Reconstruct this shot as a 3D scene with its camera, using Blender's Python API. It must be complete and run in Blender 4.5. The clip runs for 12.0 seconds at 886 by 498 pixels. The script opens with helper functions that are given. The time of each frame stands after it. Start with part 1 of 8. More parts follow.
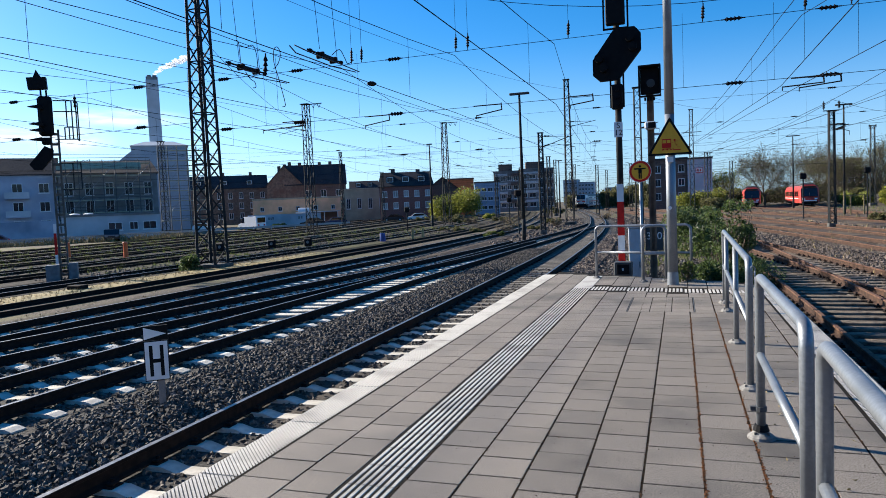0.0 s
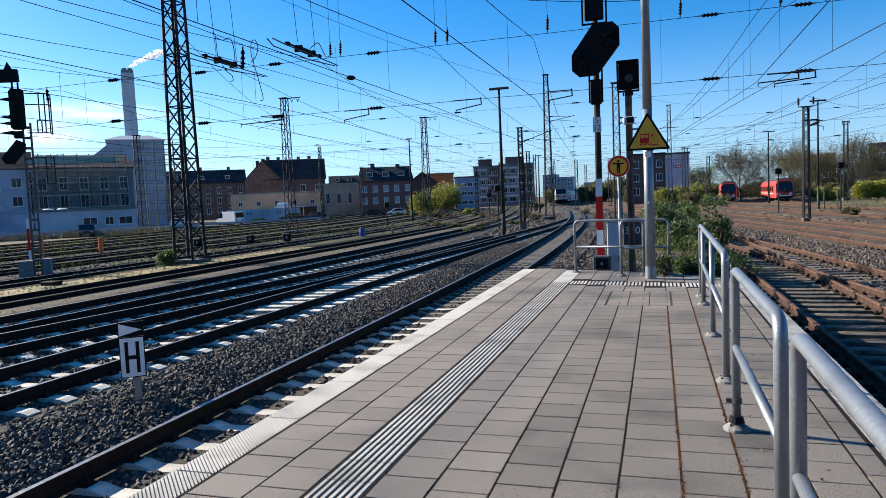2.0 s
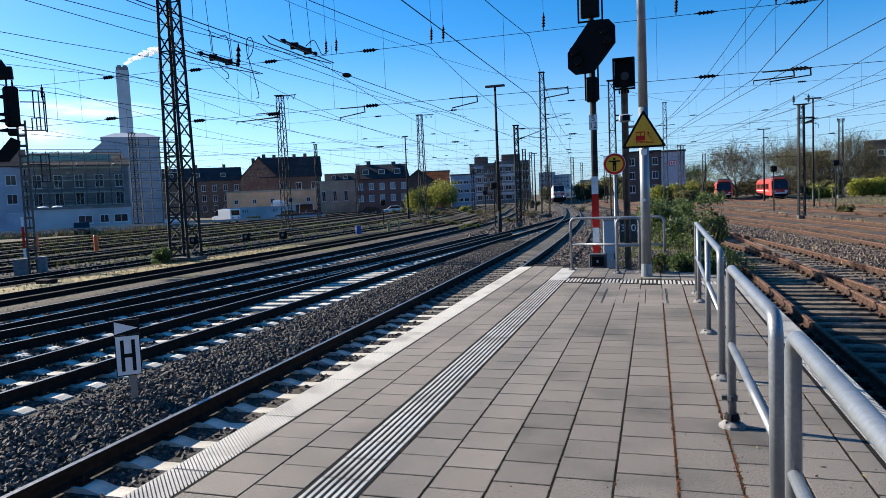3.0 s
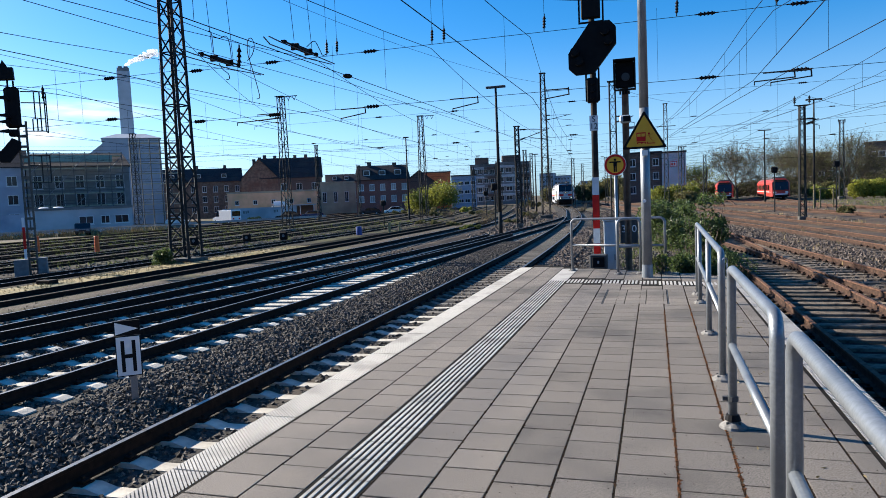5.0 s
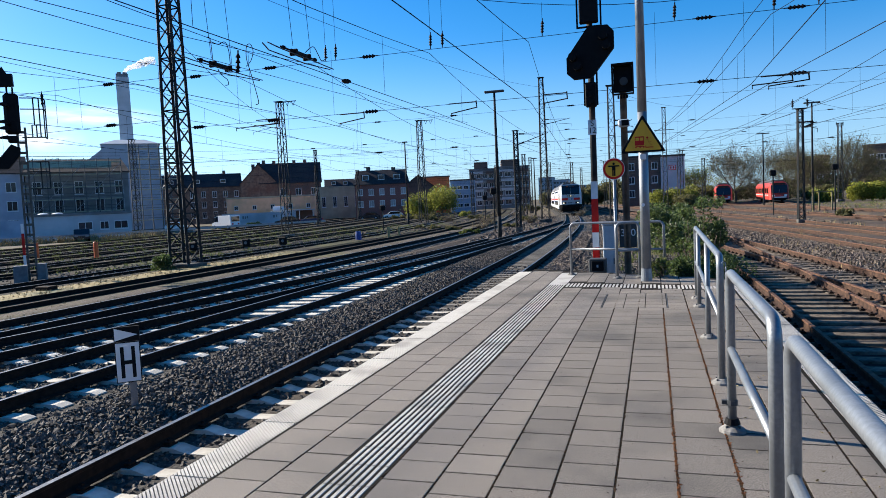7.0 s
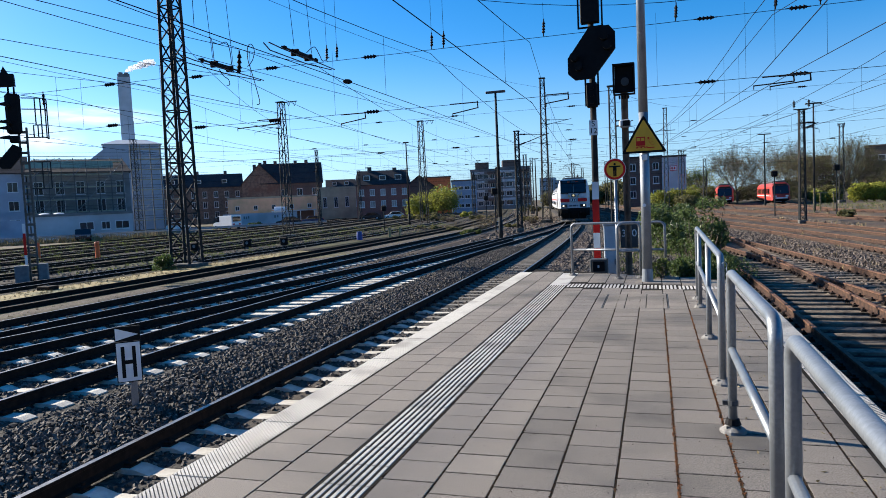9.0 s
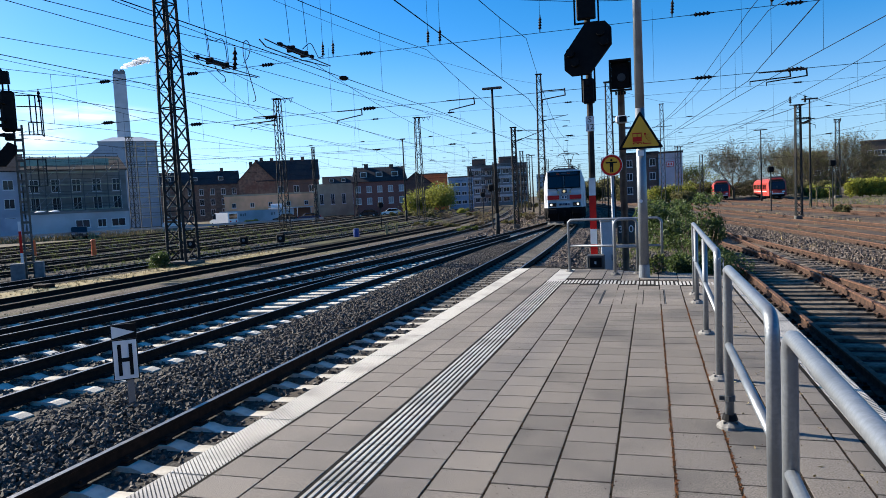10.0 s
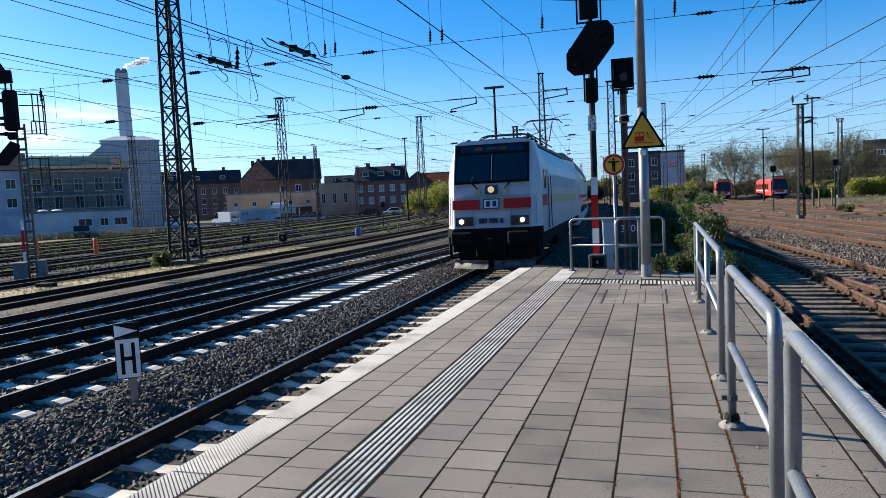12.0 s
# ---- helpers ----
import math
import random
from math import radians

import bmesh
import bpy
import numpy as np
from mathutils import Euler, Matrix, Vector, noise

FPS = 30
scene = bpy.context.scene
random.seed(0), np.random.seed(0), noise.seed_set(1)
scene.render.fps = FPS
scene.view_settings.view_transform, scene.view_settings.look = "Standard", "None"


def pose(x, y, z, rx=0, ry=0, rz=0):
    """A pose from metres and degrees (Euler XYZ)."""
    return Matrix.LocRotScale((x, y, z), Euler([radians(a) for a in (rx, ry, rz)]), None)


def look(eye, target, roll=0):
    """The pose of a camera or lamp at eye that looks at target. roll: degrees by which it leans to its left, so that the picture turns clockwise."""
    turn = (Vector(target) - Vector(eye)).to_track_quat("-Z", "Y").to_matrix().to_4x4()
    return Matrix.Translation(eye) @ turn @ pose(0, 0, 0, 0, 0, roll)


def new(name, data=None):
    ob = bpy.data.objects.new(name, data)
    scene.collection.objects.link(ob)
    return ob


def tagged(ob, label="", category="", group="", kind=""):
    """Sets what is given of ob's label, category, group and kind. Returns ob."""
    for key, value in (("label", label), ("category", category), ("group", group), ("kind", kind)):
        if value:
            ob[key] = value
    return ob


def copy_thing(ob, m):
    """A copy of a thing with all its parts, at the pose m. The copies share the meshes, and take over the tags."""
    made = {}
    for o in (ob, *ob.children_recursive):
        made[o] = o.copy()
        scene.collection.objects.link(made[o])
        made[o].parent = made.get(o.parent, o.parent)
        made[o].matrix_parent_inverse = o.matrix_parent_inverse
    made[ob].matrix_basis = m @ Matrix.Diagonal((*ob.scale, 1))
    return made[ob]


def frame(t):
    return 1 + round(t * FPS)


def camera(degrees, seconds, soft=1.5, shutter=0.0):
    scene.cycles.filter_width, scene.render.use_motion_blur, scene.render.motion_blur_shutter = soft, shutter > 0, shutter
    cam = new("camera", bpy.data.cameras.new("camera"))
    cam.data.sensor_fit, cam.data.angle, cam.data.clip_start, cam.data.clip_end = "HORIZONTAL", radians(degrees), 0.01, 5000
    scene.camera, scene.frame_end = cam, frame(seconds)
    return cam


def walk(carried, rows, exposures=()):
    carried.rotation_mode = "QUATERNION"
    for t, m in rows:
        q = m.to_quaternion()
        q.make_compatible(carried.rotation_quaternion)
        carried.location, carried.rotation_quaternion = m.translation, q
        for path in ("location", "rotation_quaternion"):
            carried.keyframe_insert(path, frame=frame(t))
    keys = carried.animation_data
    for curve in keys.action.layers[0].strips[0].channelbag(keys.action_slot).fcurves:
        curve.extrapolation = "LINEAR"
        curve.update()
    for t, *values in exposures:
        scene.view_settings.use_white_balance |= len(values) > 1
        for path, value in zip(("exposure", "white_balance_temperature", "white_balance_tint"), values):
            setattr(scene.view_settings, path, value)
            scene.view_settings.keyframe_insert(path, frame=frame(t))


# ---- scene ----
EYE_ROWS = [
    (0, -0.009, -0.018, 1.506, 19.01, -3.50, -2.45),
    (0.5, -0.007, -0.021, 1.506, 19.09, -3.26, -2.30),
    (1, -0.008, -0.013, 1.506, 18.68, -3.53, -2.35),
    (1.5, -0.007, -0.004, 1.500, 18.01, -3.74, -2.39),
    (2, -0.004, -0.000, 1.500, 17.38, -3.99, -2.46),
    (2.5, -0.004, 0.001, 1.501, 17.20, -4.02, -2.48),
    (3, -0.005, -0.002, 1.502, 17.07, -4.20, -2.48),
    (5, -0.005, 0.001, 1.499, 17.12, -4.12, -2.46),
    (5.5, -0.003, 0.003, 1.499, 17.11, -4.14, -2.64),
    (6, -0.001, 0.004, 1.498, 17.14, -4.27, -2.76),
    (6.5, -0.002, -0.003, 1.498, 16.98, -3.95, -2.63),
    (7, 0.000, -0.007, 1.504, 17.05, -3.76, -2.69),
    (9, 0.003, -0.003, 1.500, 17.14, -3.72, -2.63),
    (9.5, 0.003, -0.000, 1.500, 17.12, -3.74, -2.70),
    (10, 0.003, 0.006, 1.498, 16.91, -4.01, -2.80),
    (10.5, 0.002, 0.001, 1.498, 17.01, -3.96, -2.84),
    (11, 0.000, -0.003, 1.501, 16.98, -3.94, -2.77),
    (11.5, 0.001, -0.006, 1.501, 16.95, -4.01, -2.77),
    (12, -0.000, 0.000, 1.500, 17.06, -4.07, -2.76),
]


def aim(x, y, z, yaw, pitch, roll):
    return pose(x, y, z, 90 + pitch, 0, yaw) @ pose(0, 0, 0, 0, 0, roll)


cam = camera(65.23, 12.0, soft=0.62)
walk(cam, [(t, aim(*r)) for t, *r in EYE_ROWS])

# ---- light ----
SUN_AZ, SUN_EL = -78.0, 27.0
world = bpy.data.worlds.new("world")
scene.world = world
world.use_nodes = True
wn = world.node_tree
sky = wn.nodes.new("ShaderNodeTexSky")
sky.sky_type = "NISHITA"
sky.sun_disc = False
sky.sun_elevation, sky.sun_rotation = radians(SUN_EL), radians(SUN_AZ)
sky.air_density, sky.dust_density, sky.ozone_density = 0.9, 0.4, 5.5
tone = wn.nodes.new("ShaderNodeHueSaturation")
tone.inputs["Hue"].default_value, tone.inputs["Saturation"].default_value = 0.5, 1.3
wn.links.new(sky.outputs["Color"], tone.inputs["Color"])
haze, tint, blend = wn.nodes.new("ShaderNodeHueSaturation"), wn.nodes.new("ShaderNodeMix"), wn.nodes.new("ShaderNodeMix")
haze.inputs["Saturation"].default_value = 0.45
wn.links.new(sky.outputs["Color"], haze.inputs["Color"])
tint.data_type = blend.data_type = "RGBA"
tint.blend_type = "MULTIPLY"
tint.inputs[0].default_value, tint.inputs[7].default_value = 1.0, (0.53, 0.78, 1.03, 1)
wn.links.new(haze.outputs["Color"], tint.inputs[6])
where, axes, low = wn.nodes.new("ShaderNodeTexCoord"), wn.nodes.new("ShaderNodeSeparateXYZ"), wn.nodes.new("ShaderNodeMapRange")
low.interpolation_type = "SMOOTHSTEP"
for slot, v in (("From Min", 0.0), ("From Max", 0.24), ("To Min", 0.8), ("To Max", 0.0)):
    low.inputs[slot].default_value = v
wn.links.new(where.outputs["Generated"], axes.inputs[0])
wn.links.new(axes.outputs["Z"], low.inputs["Value"])
wn.links.new(low.outputs["Result"], blend.inputs[0])
wn.links.new(tone.outputs["Color"], blend.inputs[6])
wn.links.new(tint.outputs[2], blend.inputs[7])
wn.links.new(blend.outputs[2], wn.nodes["Background"].inputs["Color"])
wn.nodes["Background"].inputs["Strength"].default_value = 0.083
sun = new("sun", bpy.data.lights.new("sun", "SUN"))
sun.data.energy, sun.data.angle, sun.data.color = 5.0, radians(1.1), (1.0, 0.915, 0.78)
az, el = radians(SUN_AZ), radians(SUN_EL)
to_sun = Vector((math.sin(az) * math.cos(el), math.cos(az) * math.cos(el), math.sin(el)))
sun.matrix_world = look(to_sun * 100, (0, 0, 0))
scene.view_settings.exposure = 1.17

# ---- materials ----


def mat(name, c1, c2=None, scale=8.0, rough=0.7, metal=0.0, bump=0.0, bscale=60.0, c3=None, scale3=1.2, island=0.0, objrand=0.0, emit=0.0, detail=6.0, spec=0.5, world=False):
    """A procedural surface: two base colours mixed by a fine noise, a third in large stains, optional relief and a lightness that varies by piece."""
    m = bpy.data.materials.new(name)
    m.use_nodes = True
    nt = m.node_tree
    n, ln = nt.nodes, nt.links
    b = n["Principled BSDF"]
    b.inputs["Roughness"].default_value, b.inputs["Metallic"].default_value = rough, metal
    b.inputs["Specular IOR Level"].default_value = spec
    tex = n.new("ShaderNodeTexCoord")
    c2 = c2 or tuple(v * 0.8 for v in c1)

    coord = n.new("ShaderNodeNewGeometry").outputs["Position"] if world else tex.outputs["Object"]

    def noise_at(s, det):
        t = n.new("ShaderNodeTexNoise")
        t.inputs["Scale"].default_value, t.inputs["Detail"].default_value = s, det
        ln.new(coord, t.inputs["Vector"])
        return t

    def mix(fac, a, c, mode="MIX"):
        x = n.new("ShaderNodeMix")
        x.data_type, x.blend_type = "RGBA", mode
        if isinstance(fac, float):
            x.inputs[0].default_value = fac
        else:
            ln.new(fac, x.inputs[0])
        for slot, v in ((6, a), (7, c)):
            if isinstance(v, tuple):
                x.inputs[slot].default_value = (*v, 1)
            else:
                ln.new(v, x.inputs[slot])
        return x.outputs[2]

    def ramp(src, lo, hi):
        r = n.new("ShaderNodeMapRange")
        r.inputs["From Min"].default_value, r.inputs["From Max"].default_value = lo, hi
        ln.new(src, r.inputs["Value"])
        return r.outputs["Result"]

    col = mix(ramp(noise_at(scale, detail).outputs["Fac"], 0.38, 0.62), c1, c2)
    if c3:
        col = mix(ramp(noise_at(scale3, 5.0).outputs["Fac"], 0.5, 0.68), col, c3)
    for amount, node, socket in ((island, "ShaderNodeNewGeometry", "Random Per Island"), (objrand, "ShaderNodeObjectInfo", "Random")):
        if amount:
            g = n.new(node)
            r = n.new("ShaderNodeMapRange")
            r.inputs["To Min"].default_value, r.inputs["To Max"].default_value = 1 - amount, 1 + amount
            ln.new(g.outputs[socket], r.inputs["Value"])
            hsv = n.new("ShaderNodeHueSaturation")
            ln.new(r.outputs["Result"], hsv.inputs["Value"])
            ln.new(col, hsv.inputs["Color"])
            col = hsv.outputs["Color"]
    ln.new(col, b.inputs["Base Color"])
    if bump:
        bn = n.new("ShaderNodeBump")
        bn.inputs["Strength"].default_value, bn.inputs["Distance"].default_value = bump, 0.02
        ln.new(noise_at(bscale, 4.0).outputs["Fac"], bn.inputs["Height"])
        ln.new(bn.outputs["Normal"], b.inputs["Normal"])
    if emit:
        b.inputs["Emission Color"].default_value = (*c1, 1)
        b.inputs["Emission Strength"].default_value = emit
    return m


def glassy(name, tint, rough=0.05):
    m = mat(name, tint, tint, rough=rough)
    m.node_tree.nodes["Principled BSDF"].inputs["Coat Weight"].default_value = 0.4
    return m


M = {}
M["ground"] = mat("ground_dirt", (0.12, 0.092, 0.066), (0.058, 0.046, 0.036), 3.0, 0.95, spec=0.2, bump=0.6, bscale=14, c3=(0.12, 0.115, 0.05), scale3=0.12)
# darker ballast copy: the platform's shade is put into its colour
M["ballast_shaded"] = mat("ballast_shaded", (0.03, 0.027, 0.024), (0.011, 0.01, 0.0095), 14.0, 0.95, spec=0.15, bump=1.0, bscale=22)
M["ballast"] = mat("ballast_grey", (0.07, 0.065, 0.06), (0.022, 0.021, 0.02), 14.0, 0.95, spec=0.2, bump=1.0, bscale=22, c3=(0.08, 0.065, 0.05), scale3=0.4)
M["ballast_warm"] = mat("ballast_rusty", (0.092, 0.068, 0.054), (0.034, 0.027, 0.022), 14.0, 0.95, spec=0.2, bump=1.0, bscale=22, c3=(0.12, 0.09, 0.06), scale3=0.4)
M["siding_fill"] = mat("siding_dirt_and_stone", (0.05, 0.04, 0.032), (0.017, 0.015, 0.013), 5.0, 0.95, spec=0.15, bump=1.0, bscale=18, c3=(0.085, 0.08, 0.036), scale3=0.25, world=True)
M["stone"] = mat("ballast_stone", (0.125, 0.11, 0.097), (0.045, 0.04, 0.036), 30.0, 0.85, island=0.6, spec=0.25)
M["stone_warm"] = mat("ballast_stone_rusty", (0.175, 0.14, 0.118), (0.075, 0.06, 0.05), 30.0, 0.85, island=0.55, spec=0.25)
M["gravel"] = mat("gravel_pale", (0.13, 0.108, 0.087), (0.054, 0.045, 0.037), 16.0, 0.95, spec=0.15, bump=1.0, bscale=30, c3=(0.13, 0.12, 0.06), scale3=0.5, world=True)
M["sand"] = mat("dry_grass_bed", (0.31, 0.235, 0.1), (0.21, 0.165, 0.07), 6.0, 0.95, bump=0.5, bscale=30, c3=(0.1, 0.1, 0.045), scale3=0.5)
M["rail_side"] = mat("rail_rust", (0.024, 0.016, 0.013), (0.012, 0.009, 0.008), 12.0, 0.85, 0.0, spec=0.15, bump=0.15, bscale=80)
M["rail_web"] = mat("rail_web_rust", (0.085, 0.05, 0.036), (0.04, 0.026, 0.021), 9.0, 0.9, spec=0.15, bump=0.15, bscale=80)
M["rail_rust"] = mat("rail_light_rust", (0.16, 0.084, 0.054), (0.075, 0.042, 0.03), 9.0, 0.85, spec=0.2, bump=0.15, bscale=80)
M["rail_top"] = mat("rail_polished", (0.34, 0.325, 0.31), (0.22, 0.205, 0.19), 20.0, 0.46, 1.0)
M["sleeper_old"] = mat("sleeper_weathered", (0.2, 0.18, 0.155), (0.13, 0.117, 0.1), 12.0, 0.9, bump=0.2, c3=(0.09, 0.075, 0.06), scale3=2.0, objrand=0.15, world=True)
M["sleeper"] = mat("sleeper_concrete", (0.62, 0.58, 0.5), (0.5, 0.465, 0.4), 12.0, 0.9, bump=0.2, c3=(0.3, 0.26, 0.21), scale3=2.0, objrand=0.12)
M["sleeper_wood"] = mat("sleeper_timber", (0.17, 0.137, 0.105), (0.075, 0.06, 0.047), 9.0, 0.9, spec=0.15, bump=0.4, bscale=30, c3=(0.26, 0.205, 0.15), scale3=1.5, objrand=0.25)
# paving tones: mid, paler left columns, darker near middle, paler far tiles
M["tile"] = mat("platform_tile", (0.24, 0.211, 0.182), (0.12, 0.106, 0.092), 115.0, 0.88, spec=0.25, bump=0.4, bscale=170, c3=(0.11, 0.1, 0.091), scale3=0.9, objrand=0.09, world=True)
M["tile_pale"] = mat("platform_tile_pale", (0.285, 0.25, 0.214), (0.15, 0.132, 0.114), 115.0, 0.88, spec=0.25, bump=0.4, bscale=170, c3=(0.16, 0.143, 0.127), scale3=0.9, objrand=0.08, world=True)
M["tile_dark"] = mat("platform_tile_dark", (0.215, 0.191, 0.167), (0.102, 0.091, 0.081), 115.0, 0.88, spec=0.25, bump=0.45, bscale=170, c3=(0.09, 0.083, 0.077), scale3=1.3, objrand=0.12, world=True)
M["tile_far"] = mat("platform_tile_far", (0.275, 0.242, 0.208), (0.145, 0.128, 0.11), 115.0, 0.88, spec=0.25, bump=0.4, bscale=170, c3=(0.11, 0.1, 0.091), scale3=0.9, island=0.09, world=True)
M["joint"] = mat("joint_dirt", (0.022, 0.018, 0.014), (0.01, 0.009, 0.008), 25.0, 0.95, spec=0.1, bump=0.4)
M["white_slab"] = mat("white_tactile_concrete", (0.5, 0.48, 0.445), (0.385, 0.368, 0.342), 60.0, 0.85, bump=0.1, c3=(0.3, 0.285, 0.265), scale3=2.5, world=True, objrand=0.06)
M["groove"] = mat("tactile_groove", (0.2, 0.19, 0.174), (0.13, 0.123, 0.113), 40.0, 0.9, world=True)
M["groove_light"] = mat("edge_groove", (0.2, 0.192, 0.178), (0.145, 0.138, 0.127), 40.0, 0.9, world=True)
M["concrete"] = mat("concrete_grey", (0.33, 0.32, 0.3), (0.24, 0.23, 0.215), 6.0, 0.9, bump=0.25, c3=(0.2, 0.19, 0.17), scale3=1.0)
M["foot"] = mat("foot_concrete", (0.26, 0.25, 0.235), (0.18, 0.172, 0.16), 30.0, 0.9, bump=0.25, c3=(0.12, 0.112, 0.1), scale3=9.0)
M["base"] = mat("concrete_dirty", (0.13, 0.125, 0.115), (0.08, 0.077, 0.07), 5.0, 0.95, bump=0.3, c3=(0.05, 0.047, 0.042), scale3=1.0, spec=0.2)
M["galv"] = mat("galvanised_steel", (0.25, 0.268, 0.29), (0.21, 0.226, 0.246), 60.0, 0.44, 0.55, c3=(0.185, 0.2, 0.218), scale3=4.0, bump=0.08, bscale=90)
M["mast"] = mat("mast_steel_dark", (0.024, 0.029, 0.032), (0.012, 0.014, 0.016), 5.0, 0.8, 0.0, spec=0.2, c3=(0.05, 0.037, 0.03), scale3=0.8)
M["black"] = mat("signal_black", (0.005, 0.005, 0.006), (0.008, 0.008, 0.009), 10.0, 0.7, spec=0.15)
M["wire"] = mat("wire_dark", (0.008, 0.009, 0.011), (0.006, 0.0065, 0.008), 3.0, 0.8, 0.0, spec=0.08)
M["insul"] = mat("insulator_brown", (0.018, 0.011, 0.01), (0.01, 0.008, 0.008), 20.0, 0.6, spec=0.12)
M["white"] = mat("white_paint", (0.78, 0.79, 0.8), (0.7, 0.71, 0.73), 4.0, 0.45, c3=(0.6, 0.6, 0.6), scale3=1.2)
M["red"] = mat("red_paint", (0.6, 0.012, 0.008), (0.52, 0.01, 0.007), 5.0, 0.5, spec=0.3)
M["orange"] = mat("orange_paint", (0.85, 0.14, 0.02), (0.75, 0.11, 0.02), 5.0, 0.5)
M["yellow"] = mat("sign_yellow", (0.72, 0.38, 0.02), (0.66, 0.34, 0.02), 6.0, 0.45)
M["blue"] = mat("blue_plastic", (0.012, 0.05, 0.25), (0.01, 0.04, 0.2), 6.0, 0.5)
M["grey"] = mat("light_grey_paint", (0.42, 0.46, 0.5), (0.36, 0.4, 0.44), 6.0, 0.55)
M["darkgrey"] = mat("dark_grey_paint", (0.05, 0.055, 0.06), (0.035, 0.038, 0.04), 6.0, 0.6)
M["glass"] = glassy("dark_glass", (0.006, 0.008, 0.014))
M["rubber"] = mat("underframe_black", (0.005, 0.005, 0.006), (0.009, 0.008, 0.008), 6.0, 0.9, spec=0.15)
M["lamp"] = mat("headlamp_on", (1.0, 0.88, 0.6), (1.0, 0.88, 0.6), rough=0.2, emit=1.1)
M["lamp_off"] = mat("headlamp_lens", (0.25, 0.25, 0.24), (0.2, 0.2, 0.2), rough=0.1)
M["led"] = mat("destination_led", (0.45, 0.07, 0.02), (0.3, 0.05, 0.02), 40.0, rough=0.6, emit=0.0, spec=0.1)
M["post_brown"] = mat("post_weathered_brown", (0.2, 0.135, 0.095), (0.12, 0.08, 0.06), 7.0, 0.85, spec=0.2, c3=(0.07, 0.05, 0.04), scale3=1.5)
M["blind"] = mat("window_blind_pale", (0.27, 0.255, 0.26), (0.22, 0.21, 0.215), 1.5, 0.6, objrand=0.3)
M["house_glass"] = mat("window_glass_dim", (0.018, 0.022, 0.03), (0.03, 0.034, 0.042), 0.6, 0.12, spec=0.3, objrand=0.5)

# ---- helpers for building ----


def finish(name, bm, material, parent=None, label="", smooth=False):
    me = bpy.data.meshes.new(name)
    bm.to_mesh(me)
    bm.free()
    me.materials.append(material)
    if smooth:
        for p in me.polygons:
            p.use_smooth = True
    ob = new(name, me)
    if parent is not None:
        ob.parent = parent
    if label:
        ob["label"] = label
    return ob


def part(name, bm, material, parent, label="", smooth=False):
    return finish(name, bm, material, parent, label, smooth)


def thing(name, at, label, category, group="", kind="", turn=0.0):
    ob = new(name)
    ob.empty_display_size = 0.2
    ob.matrix_basis = pose(*at, 0, 0, turn)
    return tagged(ob, label, category, group, kind)


def box(bm, x0, x1, y0, y1, z0, z1, bevel=0.0):
    v = [bm.verts.new(p) for p in ((x0, y0, z0), (x1, y0, z0), (x1, y1, z0), (x0, y1, z0), (x0, y0, z1), (x1, y0, z1), (x1, y1, z1), (x0, y1, z1))]
    fs = [bm.faces.new([v[i] for i in q]) for q in ((3, 2, 1, 0), (4, 5, 6, 7), (0, 1, 5, 4), (1, 2, 6, 5), (2, 3, 7, 6), (3, 0, 4, 7))]
    if bevel:
        es = list({e for f in fs for e in f.edges})
        bmesh.ops.bevel(bm, geom=es, offset=bevel, segments=1, affect="EDGES")
    return v


def bx(*a, bevel=0.0):
    bm = bmesh.new()
    box(bm, *a, bevel=bevel)
    return bm


def tube(bm, p0, p1, r, n=8, r1=None, caps=True):
    p0, p1 = Vector(p0), Vector(p1)
    d = (p1 - p0).normalized()
    a = d.orthogonal().normalized()
    b = d.cross(a)
    r1 = r if r1 is None else r1
    rings = [[bm.verts.new(p + (a * math.cos(k * math.tau / n) + b * math.sin(k * math.tau / n)) * rr) for k in range(n)] for p, rr in ((p0, r), (p1, r1))]
    for k in range(n):
        bm.faces.new((rings[0][k], rings[0][(k + 1) % n], rings[1][(k + 1) % n], rings[1][k]))
    if caps:
        bm.faces.new(rings[0][::-1])
        bm.faces.new(rings[1])


def pipe(bm, pts, r, n=10):
    """A bent round pipe through points."""
    pts = [Vector(p) for p in pts]
    rings, a = [], None
    for i, p in enumerate(pts):
        d = ((pts[i + 1] - p).normalized() if i < len(pts) - 1 else Vector()) + ((p - pts[i - 1]).normalized() if i else Vector())
        d.normalize()
        a = d.orthogonal().normalized() if a is None else (a - d * a.dot(d)).normalized()
        b = d.cross(a)
        rings.append([bm.verts.new(p + (a * math.cos(k * math.tau / n) + b * math.sin(k * math.tau / n)) * r) for k in range(n)])
    for r0, r1 in zip(rings, rings[1:]):
        for k in range(n):
            bm.faces.new((r0[k], r0[(k + 1) % n], r1[(k + 1) % n], r1[k]))
    bm.faces.new(rings[0][::-1])
    bm.faces.new(rings[-1])


def beam(bm, p0, p1, w, h=None):
    """A square bar between two points."""
    p0, p1 = Vector(p0), Vector(p1)
    d = (p1 - p0).normalized()
    a = d.cross(Vector((0, 0, 1)))
    a = Vector((1, 0, 0)) if a.length < 1e-3 else a.normalized()
    b = d.cross(a)
    h = h or w
    rings = [[bm.verts.new(p + a * (sx * w / 2) + b * (sy * h / 2)) for sx, sy in ((-1, -1), (1, -1), (1, 1), (-1, 1))] for p in (p0, p1)]
    for k in range(4):
        bm.faces.new((rings[0][k], rings[0][(k + 1) % 4], rings[1][(k + 1) % 4], rings[1][k]))
    bm.faces.new(rings[0][::-1])
    bm.faces.new(rings[1])


